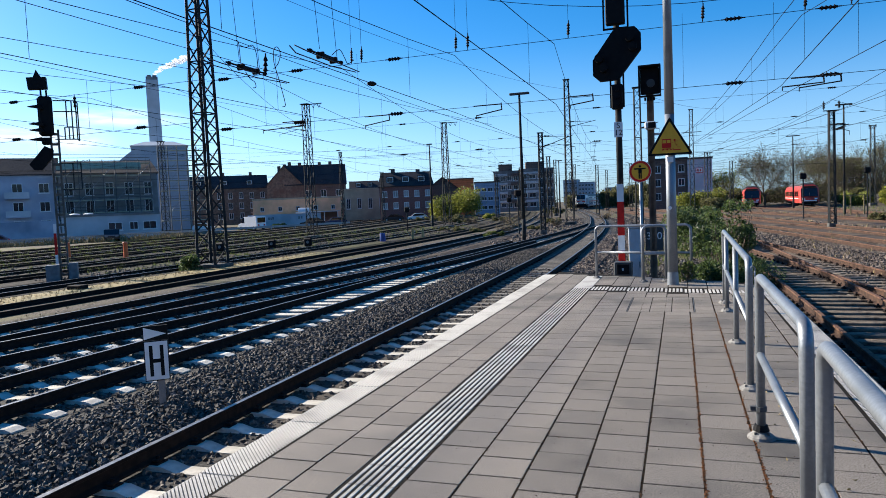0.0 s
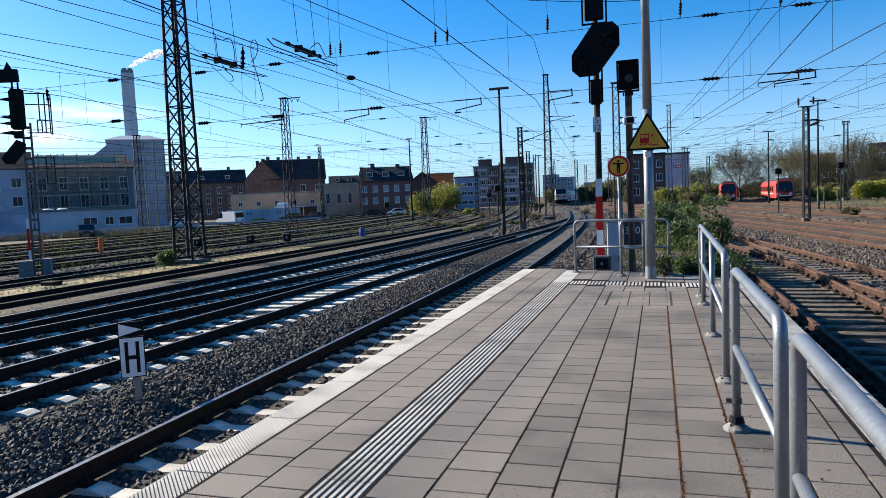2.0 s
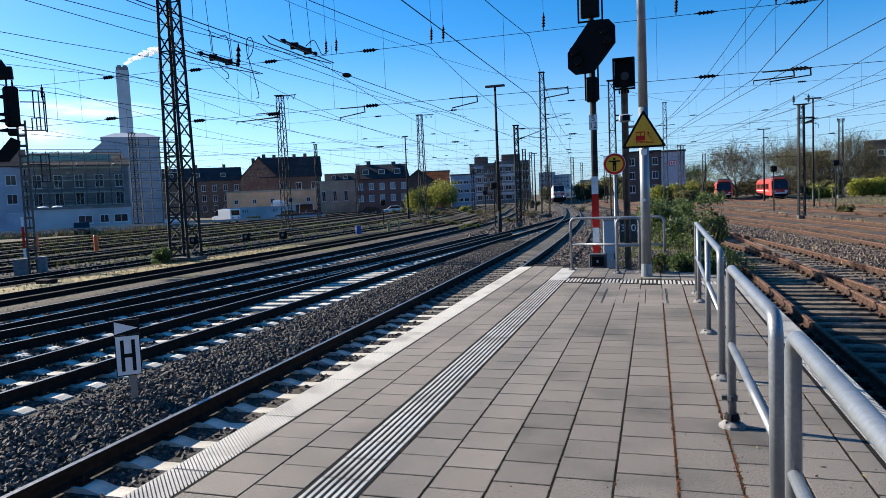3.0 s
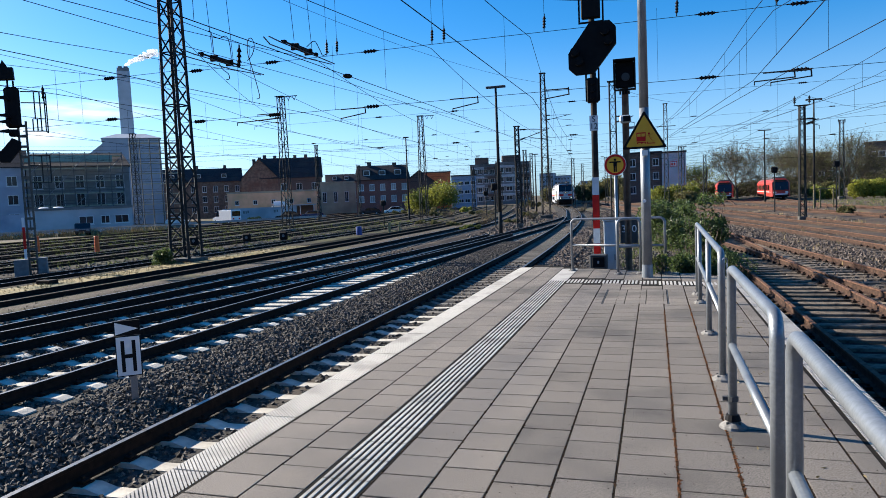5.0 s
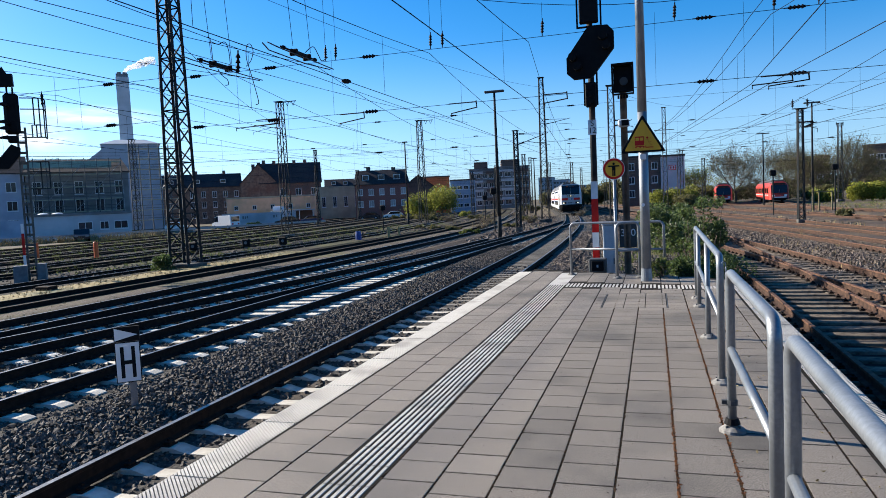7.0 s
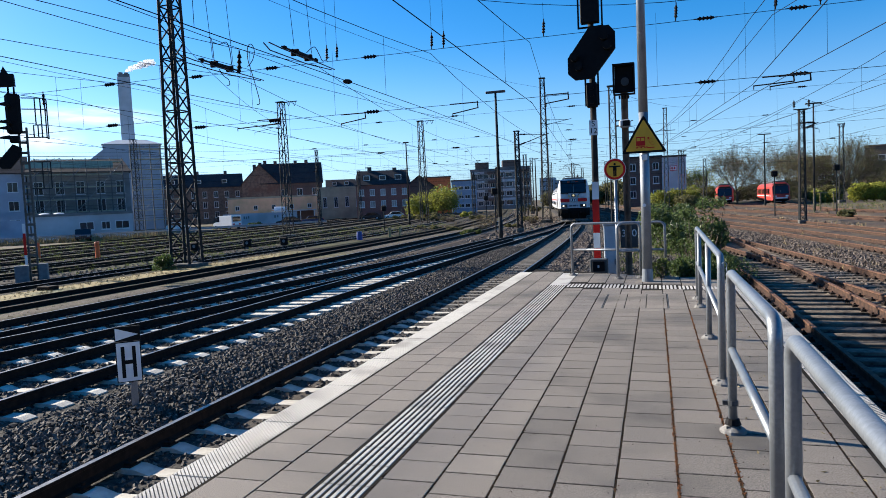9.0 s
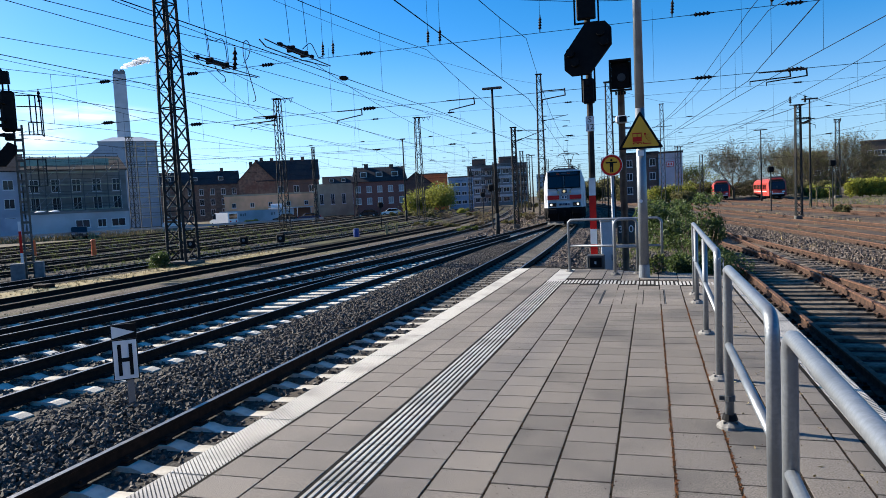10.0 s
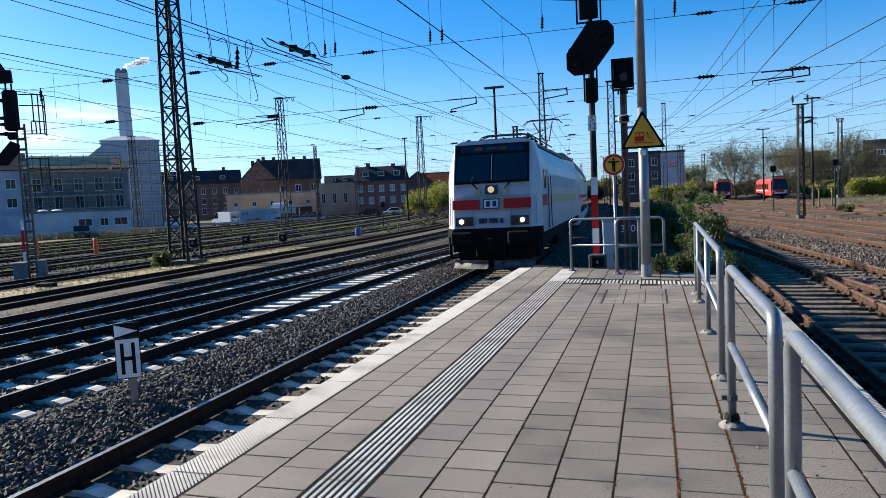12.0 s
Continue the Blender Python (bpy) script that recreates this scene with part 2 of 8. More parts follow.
def prism(bm, poly, axis, lo, hi):
    """A polygon swept along an axis: poly holds the two other coordinates in x, y, z order."""
    def at(p, t):
        q = list(p)
        q.insert(axis, t)
        return q
    a = [bm.verts.new(at(p, lo)) for p in poly]
    b = [bm.verts.new(at(p, hi)) for p in poly]
    n = len(poly)
    for k in range(n):
        bm.faces.new((a[k], a[(k + 1) % n], b[(k + 1) % n], b[k]))
    bm.faces.new(a[::-1])
    bm.faces.new(b)
    bmesh.ops.recalc_face_normals(bm, faces=bm.faces[:])


def text_part(name, words, size, m, material, parent, label=""):
    """Built-in lettering turned into a thin mesh."""
    cu = bpy.data.curves.new(name, "FONT")
    cu.body, cu.size, cu.extrude, cu.align_x, cu.align_y = words, size, 0.002, "CENTER", "CENTER"
    tmp = bpy.data.objects.new(name, cu)
    scene.collection.objects.link(tmp)
    me = bpy.data.meshes.new_from_object(tmp.evaluated_get(bpy.context.evaluated_depsgraph_get()))
    bpy.data.objects.remove(tmp)
    bpy.data.curves.remove(cu)
    me.materials.clear()
    me.materials.append(material)
    ob = new(name, me)
    ob.parent, ob.matrix_basis = parent, m
    if label:
        ob["label"] = label
    return ob


def smooth_path(points, y0, y1, step=1.0):
    """A plan line x(y) through points (y, x), smooth between them; rows of (x, y)."""
    ys, xs = np.array([p[0] for p in points], float), np.array([p[1] for p in points], float)
    s = np.gradient(xs, ys)
    q = np.arange(y0, y1 + step / 2, step)
    k = np.clip(np.searchsorted(ys, q) - 1, 0, len(ys) - 2)
    h = ys[k + 1] - ys[k]
    u = (q - ys[k]) / h
    x = (2 * u**3 - 3 * u**2 + 1) * xs[k] + (u**3 - 2 * u**2 + u) * h * s[k] + (-2 * u**3 + 3 * u**2) * xs[k + 1] + (u**3 - u**2) * h * s[k + 1]
    return np.stack([x, q], 1)

# ---- ground and tracks ----
RAIL_Z = -0.78
SLEEPER_Z = -0.95
BED_Z = -1.0
GROUND_Z = -1.12

bm = bmesh.new()
side = [-2500, -600, -200, -80, -40, -20, 0, 20, 40, 80, 200, 600, 2500]
grid = [[bm.verts.new((x, y, GROUND_Z)) for x in side] for y in [-300, -60, -20, 0, 20, 40, 80, 160, 400, 1000, 3500]]
for r0, r1 in zip(grid, grid[1:]):
    for i in range(len(side) - 1):
        bm.faces.new((r0[i], r0[i + 1], r1[i + 1], r1[i]))
tagged(finish("ground", bm, M["ground"]), "brown stony railway ground with sparse dry grass", "ground", kind="structure")

RAIL = [(-0.075, -0.172), (0.075, -0.172), (0.075, -0.155), (0.012, -0.135), (0.012, -0.045), (0.036, -0.032), (0.036, -0.004), (0.03, 0.0), (-0.03, 0.0), (-0.036, -0.004), (-0.036, -0.032), (-0.012, -0.045), (-0.012, -0.135), (-0.075, -0.155)]


def sweep(bm, line, profile, closed=True):
    """A cross-section (across, up) swept along a plan line."""
    d = np.gradient(line, axis=0)
    d /= np.linalg.norm(d, axis=1)[:, None]
    rings = [[bm.verts.new((p[0] + t[1] * a, p[1] - t[0] * a, RAIL_Z + z)) for a, z in profile] for p, t in zip(line, d)]
    m = len(profile)
    out = []
    for r0, r1 in zip(rings, rings[1:]):
        for k in range(m if closed else m - 1):
            out.append((k, bm.faces.new((r0[k], r0[(k + 1) % m], r1[(k + 1) % m], r1[k]))))
    return out


def offset_line(line, a):
    d = np.gradient(line, axis=0)
    d /= np.linalg.norm(d, axis=1)[:, None]
    return line + np.stack([d[:, 1], -d[:, 0]], 1) * a


def sleeper_mesh(wood, old=False, flat=False):
    bm = bmesh.new()
    if flat:
        box(bm, -1.35, 1.35, -0.14, 0.14, -0.2, 0.02, bevel=0.012)
    elif wood:
        box(bm, -1.3, 1.3, -0.13, 0.13, -0.16, 0.0, bevel=0.012)
    else:
        prof = [(-1.3, -0.03), (-1.18, 0.0), (-0.52, 0.0), (-0.36, -0.045), (0.36, -0.045), (0.52, 0.0), (1.18, 0.0), (1.3, -0.03), (1.3, -0.2), (-1.3, -0.2)]
        top = [[bm.verts.new((x, sy * (0.1 if z > -0.1 else 0.15), z)) for x, z in prof] for sy in (-1, 1)]
        n = len(prof)
        for k in range(n):
            bm.faces.new((top[0][k], top[0][(k + 1) % n], top[1][(k + 1) % n], top[1][k]))
        bm.faces.new(top[0][::-1])
        bm.faces.new(top[1])
    me = bpy.data.meshes.new("sleeper")
    bm.to_mesh(me)
    bm.free()
    me.materials.append(M["sleeper_wood" if wood else "sleeper_old" if old else "sleeper"])
    return me


def clip_mesh():
    """The four rail clips and plates of one sleeper."""
    bm = bmesh.new()
    for s in (-0.752, 0.752):
        box(bm, s - 0.17, s + 0.17, -0.075, 0.075, 0.0, 0.014)
        for a in (-0.115, 0.115):
            box(bm, s + a - 0.04, s + a + 0.04, -0.05, 0.05, 0.014, 0.045, bevel=0.008)
            tube(bm, (s + a, 0, 0.04), (s + a, 0, 0.075), 0.018, 6)
    me = bpy.data.meshes.new("rail_clips")
    bm.to_mesh(me)
    bm.free()
    me.materials.append(M["rail_side"])
    return me


SLEEPER = {False: sleeper_mesh(False), True: sleeper_mesh(True)}
SLEEPER_OLD = sleeper_mesh(False, True)
SLEEPER_FLAT = sleeper_mesh(False, False, True)
CLIPS = clip_mesh()


def track(points, y0, y1, label, wood=False, rusty=False, single=(0, 0), sleepers_to=None, bed=True, polished=True, white_to=0.0, bed_m="", fill=0.0, flat=(0, 0)):
    """One track on its bed: two rails, sleepers one by one in the stretch single, the rest joined."""
    line = smooth_path(points, y0, y1, 1.0)
    tr = thing("railway_track", (0, 0, 0), label, "railway track", "tracks of the yard", "structure")
    if bed:
        bm = bmesh.new()
        sweep(bm, line, [(-2.3, GROUND_Z - RAIL_Z - 0.05), (-1.65, BED_Z - RAIL_Z), (1.65, BED_Z - RAIL_Z), (2.3, GROUND_Z - RAIL_Z - 0.05)], False)
        if fill:  # dirt and stone lie up between the rails
            bm.free()
            bm = bmesh.new()
            sweep(bm, line, [(-2.75, GROUND_Z - RAIL_Z - 0.05), (-2.15, fill - 0.03), (-1.2, fill + 0.02), (-0.86, fill), (-0.64, fill - 0.01), (0.0, fill + 0.025), (0.64, fill - 0.01), (0.86, fill), (1.2, fill + 0.02), (2.15, fill - 0.03), (2.75, GROUND_Z - RAIL_Z - 0.05)], False)
        part("ballast_bed", bm, M[bed_m or ("ballast_warm" if rusty else "ballast")], tr)
    for s in (-0.752, 0.752):
        bm = bmesh.new()
        faces = sweep(bm, offset_line(line, s), RAIL)
        rail = part("rail", bm, M["rail_web" if rusty else "rail_side"], tr)
        if rusty:
            rail.data.materials.append(M["rail_rust"])
            for p in rail.data.polygons:
                if p.index % len(RAIL) in (5, 6, 7, 8, 9):
                    p.material_index = 1
        if polished:
            rail.data.materials.append(M["rail_top"])
            for p in rail.data.polygons:
                if p.index % len(RAIL) == 7:
                    p.material_index = 1
    d = np.gradient(line, axis=0)
    seg = np.concatenate([[0], np.cumsum(np.hypot(*np.diff(line, axis=0).T))])
    rest = bmesh.new()
    last = sleepers_to or y1
    for s in np.arange(0.3, seg[-1], 0.6):
        x, y = np.interp(s, seg, line[:, 0]), np.interp(s, seg, line[:, 1])
        if y > last:
            break
        turn = -math.atan2(np.interp(s, seg, d[:, 0]), np.interp(s, seg, d[:, 1]))
        m = Matrix.Translation((x, y, SLEEPER_Z)) @ Matrix.Rotation(turn + random.gauss(0, 0.004), 4, "Z")
        if single[0] <= y <= single[1]:
            ob = new("sleeper", SLEEPER_FLAT if flat[0] < y < flat[1] else SLEEPER[wood] if wood or y < white_to + random.uniform(-3, 3) else SLEEPER_OLD)
            ob.parent, ob.matrix_basis = tr, m
            if y < 30:
                c = new("rail_clips", CLIPS)
                c.parent, c.matrix_basis = ob, Matrix.Identity(4)
        else:
            k = len(rest.verts)
            rest.from_mesh(SLEEPER[wood])
            rest.verts.ensure_lookup_table()
            bmesh.ops.transform(rest, matrix=m, verts=rest.verts[k:])
    if not rest.verts:
        rest.free()
        return line
    tagged(part("sleepers", rest, M["sleeper_wood" if wood else "sleeper_old"], tr), kind="stuff")
    return line


MAIN = [(-30, -4.44), (8, -4.45), (21, -4.8), (36.5, -5.35), (52, -6.2), (67, -7.45), (85, -9.5), (105, -12.1), (128, -15.65), (165, -21.7), (185, -24.7), (204, -27.1), (230, -29.0), (270, -31.2), (350, -34.5), (600, -42)]
T2 = [(-30, -8.92), (12, -8.92), (25, -8.8), (40, -8.45), (55, -8.0), (70, -8.1), (80, -9.0)]
T3 = [(-14, -14.2), (0, -13.2), (10, -11.95), (17, -11.05), (30, -9.8), (42, -9.15)]
T4 = [(-30, -14.2), (10, -14.13), (20, -13.95), (40, -13.9), (60, -14.6), (80, -16.8), (110, -21.5), (200, -37)]
T5 = [(-30, -18.1), (15, -17.85), (40, -17.7), (70, -19), (110, -25), (200, -42)]
R1 = [(-30, 3.2), (12, 3.2), (22, 3.12), (34, 2.8), (50, 1.8), (70, -0.2), (110, -6), (200, -20)]
R1B = [(-10, 7.4), (10, 6.0), (20.7, 4.7), (24.6, 4.3), (32, 3.4), (40, 2.5)]
R2 = [(-20, 10.0), (10, 9.2), (28, 8.45), (38, 7.3), (48, 5.8), (70, 2.0), (110, -5.5), (200, -20)]
R3 = [(-20, 15.0), (10, 13.0), (41, 10.4), (50, 9.2), (80, 5.0), (120, -2), (200, -16)]
R4 = [(-20, 21.0), (10, 19.0), (45, 15.5), (60, 13.6), (90, 9.0), (130, 2.0), (200, -11)]
R5 = [(-20, 30.0), (10, 27.0), (50, 21.0), (80, 17.0), (120, 12), (200, 1)]
track(MAIN, -20, 420, "main track on white concrete sleepers beside the platform", single=(-2, 70), sleepers_to=250, white_to=15)
track(T2, -20, 72, "track with dark rails on white concrete sleepers", single=(-2, 60), white_to=48, flat=(14.2, 22))
track(T3, -14, 42, "crossover track running between two others", single=(-2, 40), bed=False, white_to=36)
track(T4, -20, 190, "track with dark rails on concrete sleepers", single=(4, 50), white_to=30, bed_m="ballast_warm")
track(T5, -20, 190, "little used rusty track beside dry grass", wood=True, bed_m="siding_fill", fill=-0.14, polished=False, single=(8, 60))
for k, x0 in enumerate((-22.6, -27.6, -31.5, -36.5, -41.0, -45.5, -50.5, -55.5)):
    track([(-30, x0 - 0.6), (15, x0), (60, x0 - 0.8), (110, x0 - 8), (200, x0 - 24)], -10, 170, "siding with dark rails in the yard", wood=True, bed_m="siding_fill", sleepers_to=-9, polished=(k % 2 == 0), fill=-0.125)
track([(60, 15.9), (120, 19.0), (170, 21.6)], 75, 165, "siding under a parked railcar", wood=True, rusty=True, polished=False)
track([(60, 6.6), (113, 10.3), (170, 14.3)], 95, 165, "siding under a parked railcar", wood=True, rusty=True, polished=False)
track(R1, -20, 190, "rusty track on timber sleepers beside the platform", wood=True, rusty=True, single=(6, 60), polished=False, bed_m="ballast_shaded")
track(R1B, -10, 40, "rusty track that joins another at a switch", wood=True, rusty=True, single=(6, 38), bed=False, polished=False)
for pts, lab in ((R2, "rusty track on timber sleepers in brown ballast"), (R3, "rusty siding in brown ballast"), (R4, "rusty siding on timber sleepers"), (R5, "rusty siding near the hedge")):
    track(pts, 0, 190, lab, wood=True, rusty=True, single=(20, 60) if pts is R2 else (0, 0), sleepers_to=110, polished=False, fill=0.0 if pts is R2 else -0.15)

# ---- platform ----
EDGE_L, EDGE_R = -2.74, 1.42


def end_y(x):
    return 13.35 - 0.55 * x


platform = thing("platform", (0, 0, 0), "raised paved station platform ending in a railing", "platform", kind="structure")
bm = bmesh.new()
poly = [(EDGE_L + 0.06, -6), (EDGE_R - 0.06, -6), (EDGE_R - 0.06, end_y(EDGE_R)), (EDGE_L + 0.06, end_y(EDGE_L))]
prism(bm, poly, 2, GROUND_Z - 0.05, -0.09)
part("platform_body", bm, M["concrete"], platform)
bm = bmesh.new()
poly = [(EDGE_L + 0.25, -6), (EDGE_R - 0.25, -6), (EDGE_R - 0.25, end_y(EDGE_R) - 0.02), (EDGE_L + 0.25, end_y(EDGE_L) - 0.02)]
prism(bm, poly, 2, -0.09, -0.0028)
part("joint_bed", bm, M["joint"], platform, "dark soil-filled joints")


def slab(bm, x0, x1, y0, y1, top=0.0, thick=0.06, c=0.004):
    """A paving piece with a chamfered upper edge."""
    lo = [bm.verts.new(p) for p in ((x0, y0, top - thick), (x1, y0, top - thick), (x1, y1, top - thick), (x0, y1, top - thick))]
    mi = [bm.verts.new(p) for p in ((x0, y0, top - c), (x1, y0, top - c), (x1, y1, top - c), (x0, y1, top - c))]
    hi = [bm.verts.new(p) for p in ((x0 + c, y0 + c, top), (x1 - c, y0 + c, top), (x1 - c, y1 - c, top), (x0 + c, y1 - c, top))]
    for a, b in ((lo, mi), (mi, hi)):
        for k in range(4):
            bm.faces.new((a[k], a[(k + 1) % 4], b[(k + 1) % 4], b[k]))
    bm.faces.new(hi)


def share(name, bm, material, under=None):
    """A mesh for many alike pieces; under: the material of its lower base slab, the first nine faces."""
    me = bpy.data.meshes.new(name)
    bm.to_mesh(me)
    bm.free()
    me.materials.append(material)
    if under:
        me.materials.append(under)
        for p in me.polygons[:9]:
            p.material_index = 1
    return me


def piece(name, me, parent, m):
    ob = new(name, me)
    ob.parent, ob.matrix_basis = parent, m
    return ob


PITCH = 0.2905  # length of one paving tile with its joint


# white ribbed edge slabs, 1 m long
def edge_slab_mesh(w, flip):
    bm = bmesh.new()
    slab(bm, 0, w, 0.003, 0.997, -0.006, 0.10)
    n = 34
    for k in range(-12, n):
        y0 = (k + 0.5) / n
        a = [(0.015, y0 + 0.27), (w - 0.015, y0), (w - 0.015, y0 + 0.018), (0.015, y0 + 0.288)]
        for lim, keep in ((0.008, 1), (0.992, -1)):  # trim to the slab
            q = []
            for (xa, ya), (xb, yb) in zip(a, a[1:] + a[:1]):
                ina, inb = keep * (ya - lim) >= 0, keep * (yb - lim) >= 0
                if ina:
                    q.append((xa, ya))
                if ina != inb:
                    f = (lim - ya) / (yb - ya)
                    q.append((xa + (xb - xa) * f, lim))
            a = q
        if len(a) < 3:
            continue
        if flip:
            a = [(w - x, y) for x, y in a][::-1]
        lo = [bm.verts.new((x, y, -0.006)) for x, y in a]
        hi = [bm.verts.new((x, y, 0.0)) for x, y in a]
        for q in range(len(lo)):
            bm.faces.new((lo[q], lo[(q + 1) % len(lo)], hi[(q + 1) % len(lo)], hi[q]))
        bm.faces.new(hi)
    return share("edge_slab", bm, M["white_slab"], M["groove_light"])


me = edge_slab_mesh(0.29, False)
y = -4.715
while y < end_y(EDGE_L) - 1.0:
    piece("edge_slab", me, platform, pose(EDGE_L, y, 0))
    y += 1.0
me = edge_slab_mesh(0.29, True)
y = -4.715
while y < end_y(EDGE_R) - 1.0:
    piece("edge_slab", me, platform, pose(EDGE_R - 0.29, y, 0))
    y += 1.0

# tactile slabs with lengthwise ribs, 0.315 m wide
bm = bmesh.new()
slab(bm, 0.003, 0.312, 0.003, 0.2875, -0.007, 0.055)
for k in range(7):
    x0 = 0.014 + k * 0.0425
    slab(bm, x0, x0 + 0.026, 0.0045, 0.286, 0.0, 0.007, 0.003)
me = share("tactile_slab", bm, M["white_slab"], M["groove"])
y = PITCH * -14 + 0.1475
while y < 12.0:
    piece("tactile_slab", me, platform, pose(-1.80, y, random.gauss(0, 0.0006)))
    y += PITCH
# cross band near the end of the platform
bm = bmesh.new()
slab(bm, 0.002, 0.298, 0.002, 0.44, -0.004, 0.055)
for k in range(5):
    x0 = 0.012 + k * 0.058
    slab(bm, x0, x0 + 0.034, 0.004, 0.438, 0.0, 0.004, 0.002)
me = share("tactile_slab", bm, M["white_slab"], M["groove"])
for k in range(8):
    x0 = -1.48 + 0.30 * k
    piece("tactile_slab", me, platform, pose(x0, 11.75 - 0.22 * (x0 + 1.48), 0))
bm = bmesh.new()
slab(bm, 0.002, 0.313, 0.0, 1.9, 0.0, 0.05)
piece("white_slab", share("white_slab", bm, M["white_slab"]), platform, pose(-1.80, 12.04, 0))

# grey paving, column by column; each column starts at its own phase
COLS = [(-2.445, -2.11, 0.108), (-2.11, -1.805, 0.273), (-1.482, -1.17, 0.2625), (-1.168, -0.856, 0.127), (-0.854, -0.54, 0.27), (-0.538, -0.23, 0.093), (-0.228, 0.083, 0.21), (0.085, 0.39, 0.049), (0.392, 0.70, 0.178), (0.702, 0.985, 0.03), (0.987, 1.12, 0.17)]
cover = (-0.72, 0.15, 9.46, 10.86)
far = bmesh.new()
for ci, (x0, x1, ph) in enumerate(COLS):
    w = x1 - x0
    bm = bmesh.new()
    g = 0.0052
    slab(bm, g, w - g, 0.006, PITCH - 0.006, 0.0, 0.05, 0.002)
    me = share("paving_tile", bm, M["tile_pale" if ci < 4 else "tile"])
    dark_tile = me.copy()  # a darker copy for the near middle columns
    dark_tile.materials[0] = M["tile_dark"]
    y = PITCH * -15 + ph
    while y < end_y(x1) - PITCH:
        ybo = 11.75 - 0.22 * (x0 + 1.48)
        hit_band = x0 > -1.5 and x0 < 0.7 and ybo - 0.27 < y < ybo + 0.43
        hit_cover = x1 > cover[0] + 0.05 and x0 < cover[1] - 0.05 and cover[2] - PITCH < y < cover[3]
        if not hit_band and not hit_cover:
            if 1.2 < y < 9.4 :
                ob = piece("paving_tile", dark_tile if 4 <= ci <= 8 and y < 4.6 + 0.5 * math.sin(ci * 2.3) and random.random() < 0.85 else me, platform, pose(x0 + random.gauss(0, 0.0006), y + random.gauss(0, 0.0012), random.uniform(-0.0008, 0.0008), random.uniform(-0.12, 0.12), random.uniform(-0.12, 0.12), 0))
            else:
                slab(far, x0 + g, x1 - g, y + 0.006, y + PITCH - 0.006, random.uniform(-0.001, 0.001), 0.05)
        if hit_cover:  # cut pieces round the cover
            if y < cover[2] - 0.025:
                slab(far, x0 + g, x1 - g, y + 0.006, cover[2] - 0.004, 0.0, 0.05)
            if y + PITCH > cover[3] + 0.02:
                slab(far, x0 + g, x1 - g, cover[3] + 0.004, y + PITCH - 0.006, 0.0, 0.05)
        if hit_cover and x0 < cover[0] < x1:
            slab(far, x0 + g, cover[0] - 0.004, max(y + 0.006, cover[2] - 0.002), min(y + PITCH - 0.006, cover[3] + 0.002), 0.0, 0.05)
        elif hit_cover and x0 < cover[1] < x1:
            slab(far, cover[1] + 0.004, x1 - g, max(y + 0.006, cover[2] - 0.002), min(y + PITCH - 0.006, cover[3] + 0.002), 0.0, 0.05)
        y += PITCH
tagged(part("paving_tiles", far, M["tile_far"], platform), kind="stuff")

# access cover set into the paving
cov = thing("access_cover", (0, 0, 0), "paved access cover with a steel rim in the platform", "manhole cover")
bm = bmesh.new()
x0, x1, y0, y1 = cover
for i in range(3):
    for j in range(5):
        xa, xb = x0 + 0.015 + i * (x1 - x0 - 0.03) / 3, x0 + 0.015 + (i + 1) * (x1 - x0 - 0.03) / 3
        ya, yb = y0 + 0.015 + j * (y1 - y0 - 0.03) / 5, y0 + 0.015 + (j + 1) * (y1 - y0 - 0.03) / 5
        slab(bm, xa + 0.004, xb - 0.004, ya + 0.003, yb - 0.003, 0.0, 0.05)
part("paving_infill", bm, M["tile_far"], cov)
bm = bmesh.new()
for a in ((x0, x1, y0, y0 + 0.012), (x0, x1, y1 - 0.012, y1), (x0, x0 + 0.012, y0 + 0.012, y1 - 0.012), (x1 - 0.012, x1, y0 + 0.012, y1 - 0.012)):
    box(bm, *a, -0.06, -0.0008)
part("rim", bm, M["darkgrey"], cov, "rusty steel rim")

# ---- things on and beside the platform ----


def arc(c, a, b, r, n=5):
    """Points of a quarter bend at corner c, from direction a to direction b."""
    c, a, b = Vector(c), Vector(a).normalized(), Vector(b).normalized()
    o = c + a * r + b * r
    return [o - b * r * math.cos(k / n * math.pi / 2) - a * r * math.sin(k / n * math.pi / 2) for k in range(n + 1)]


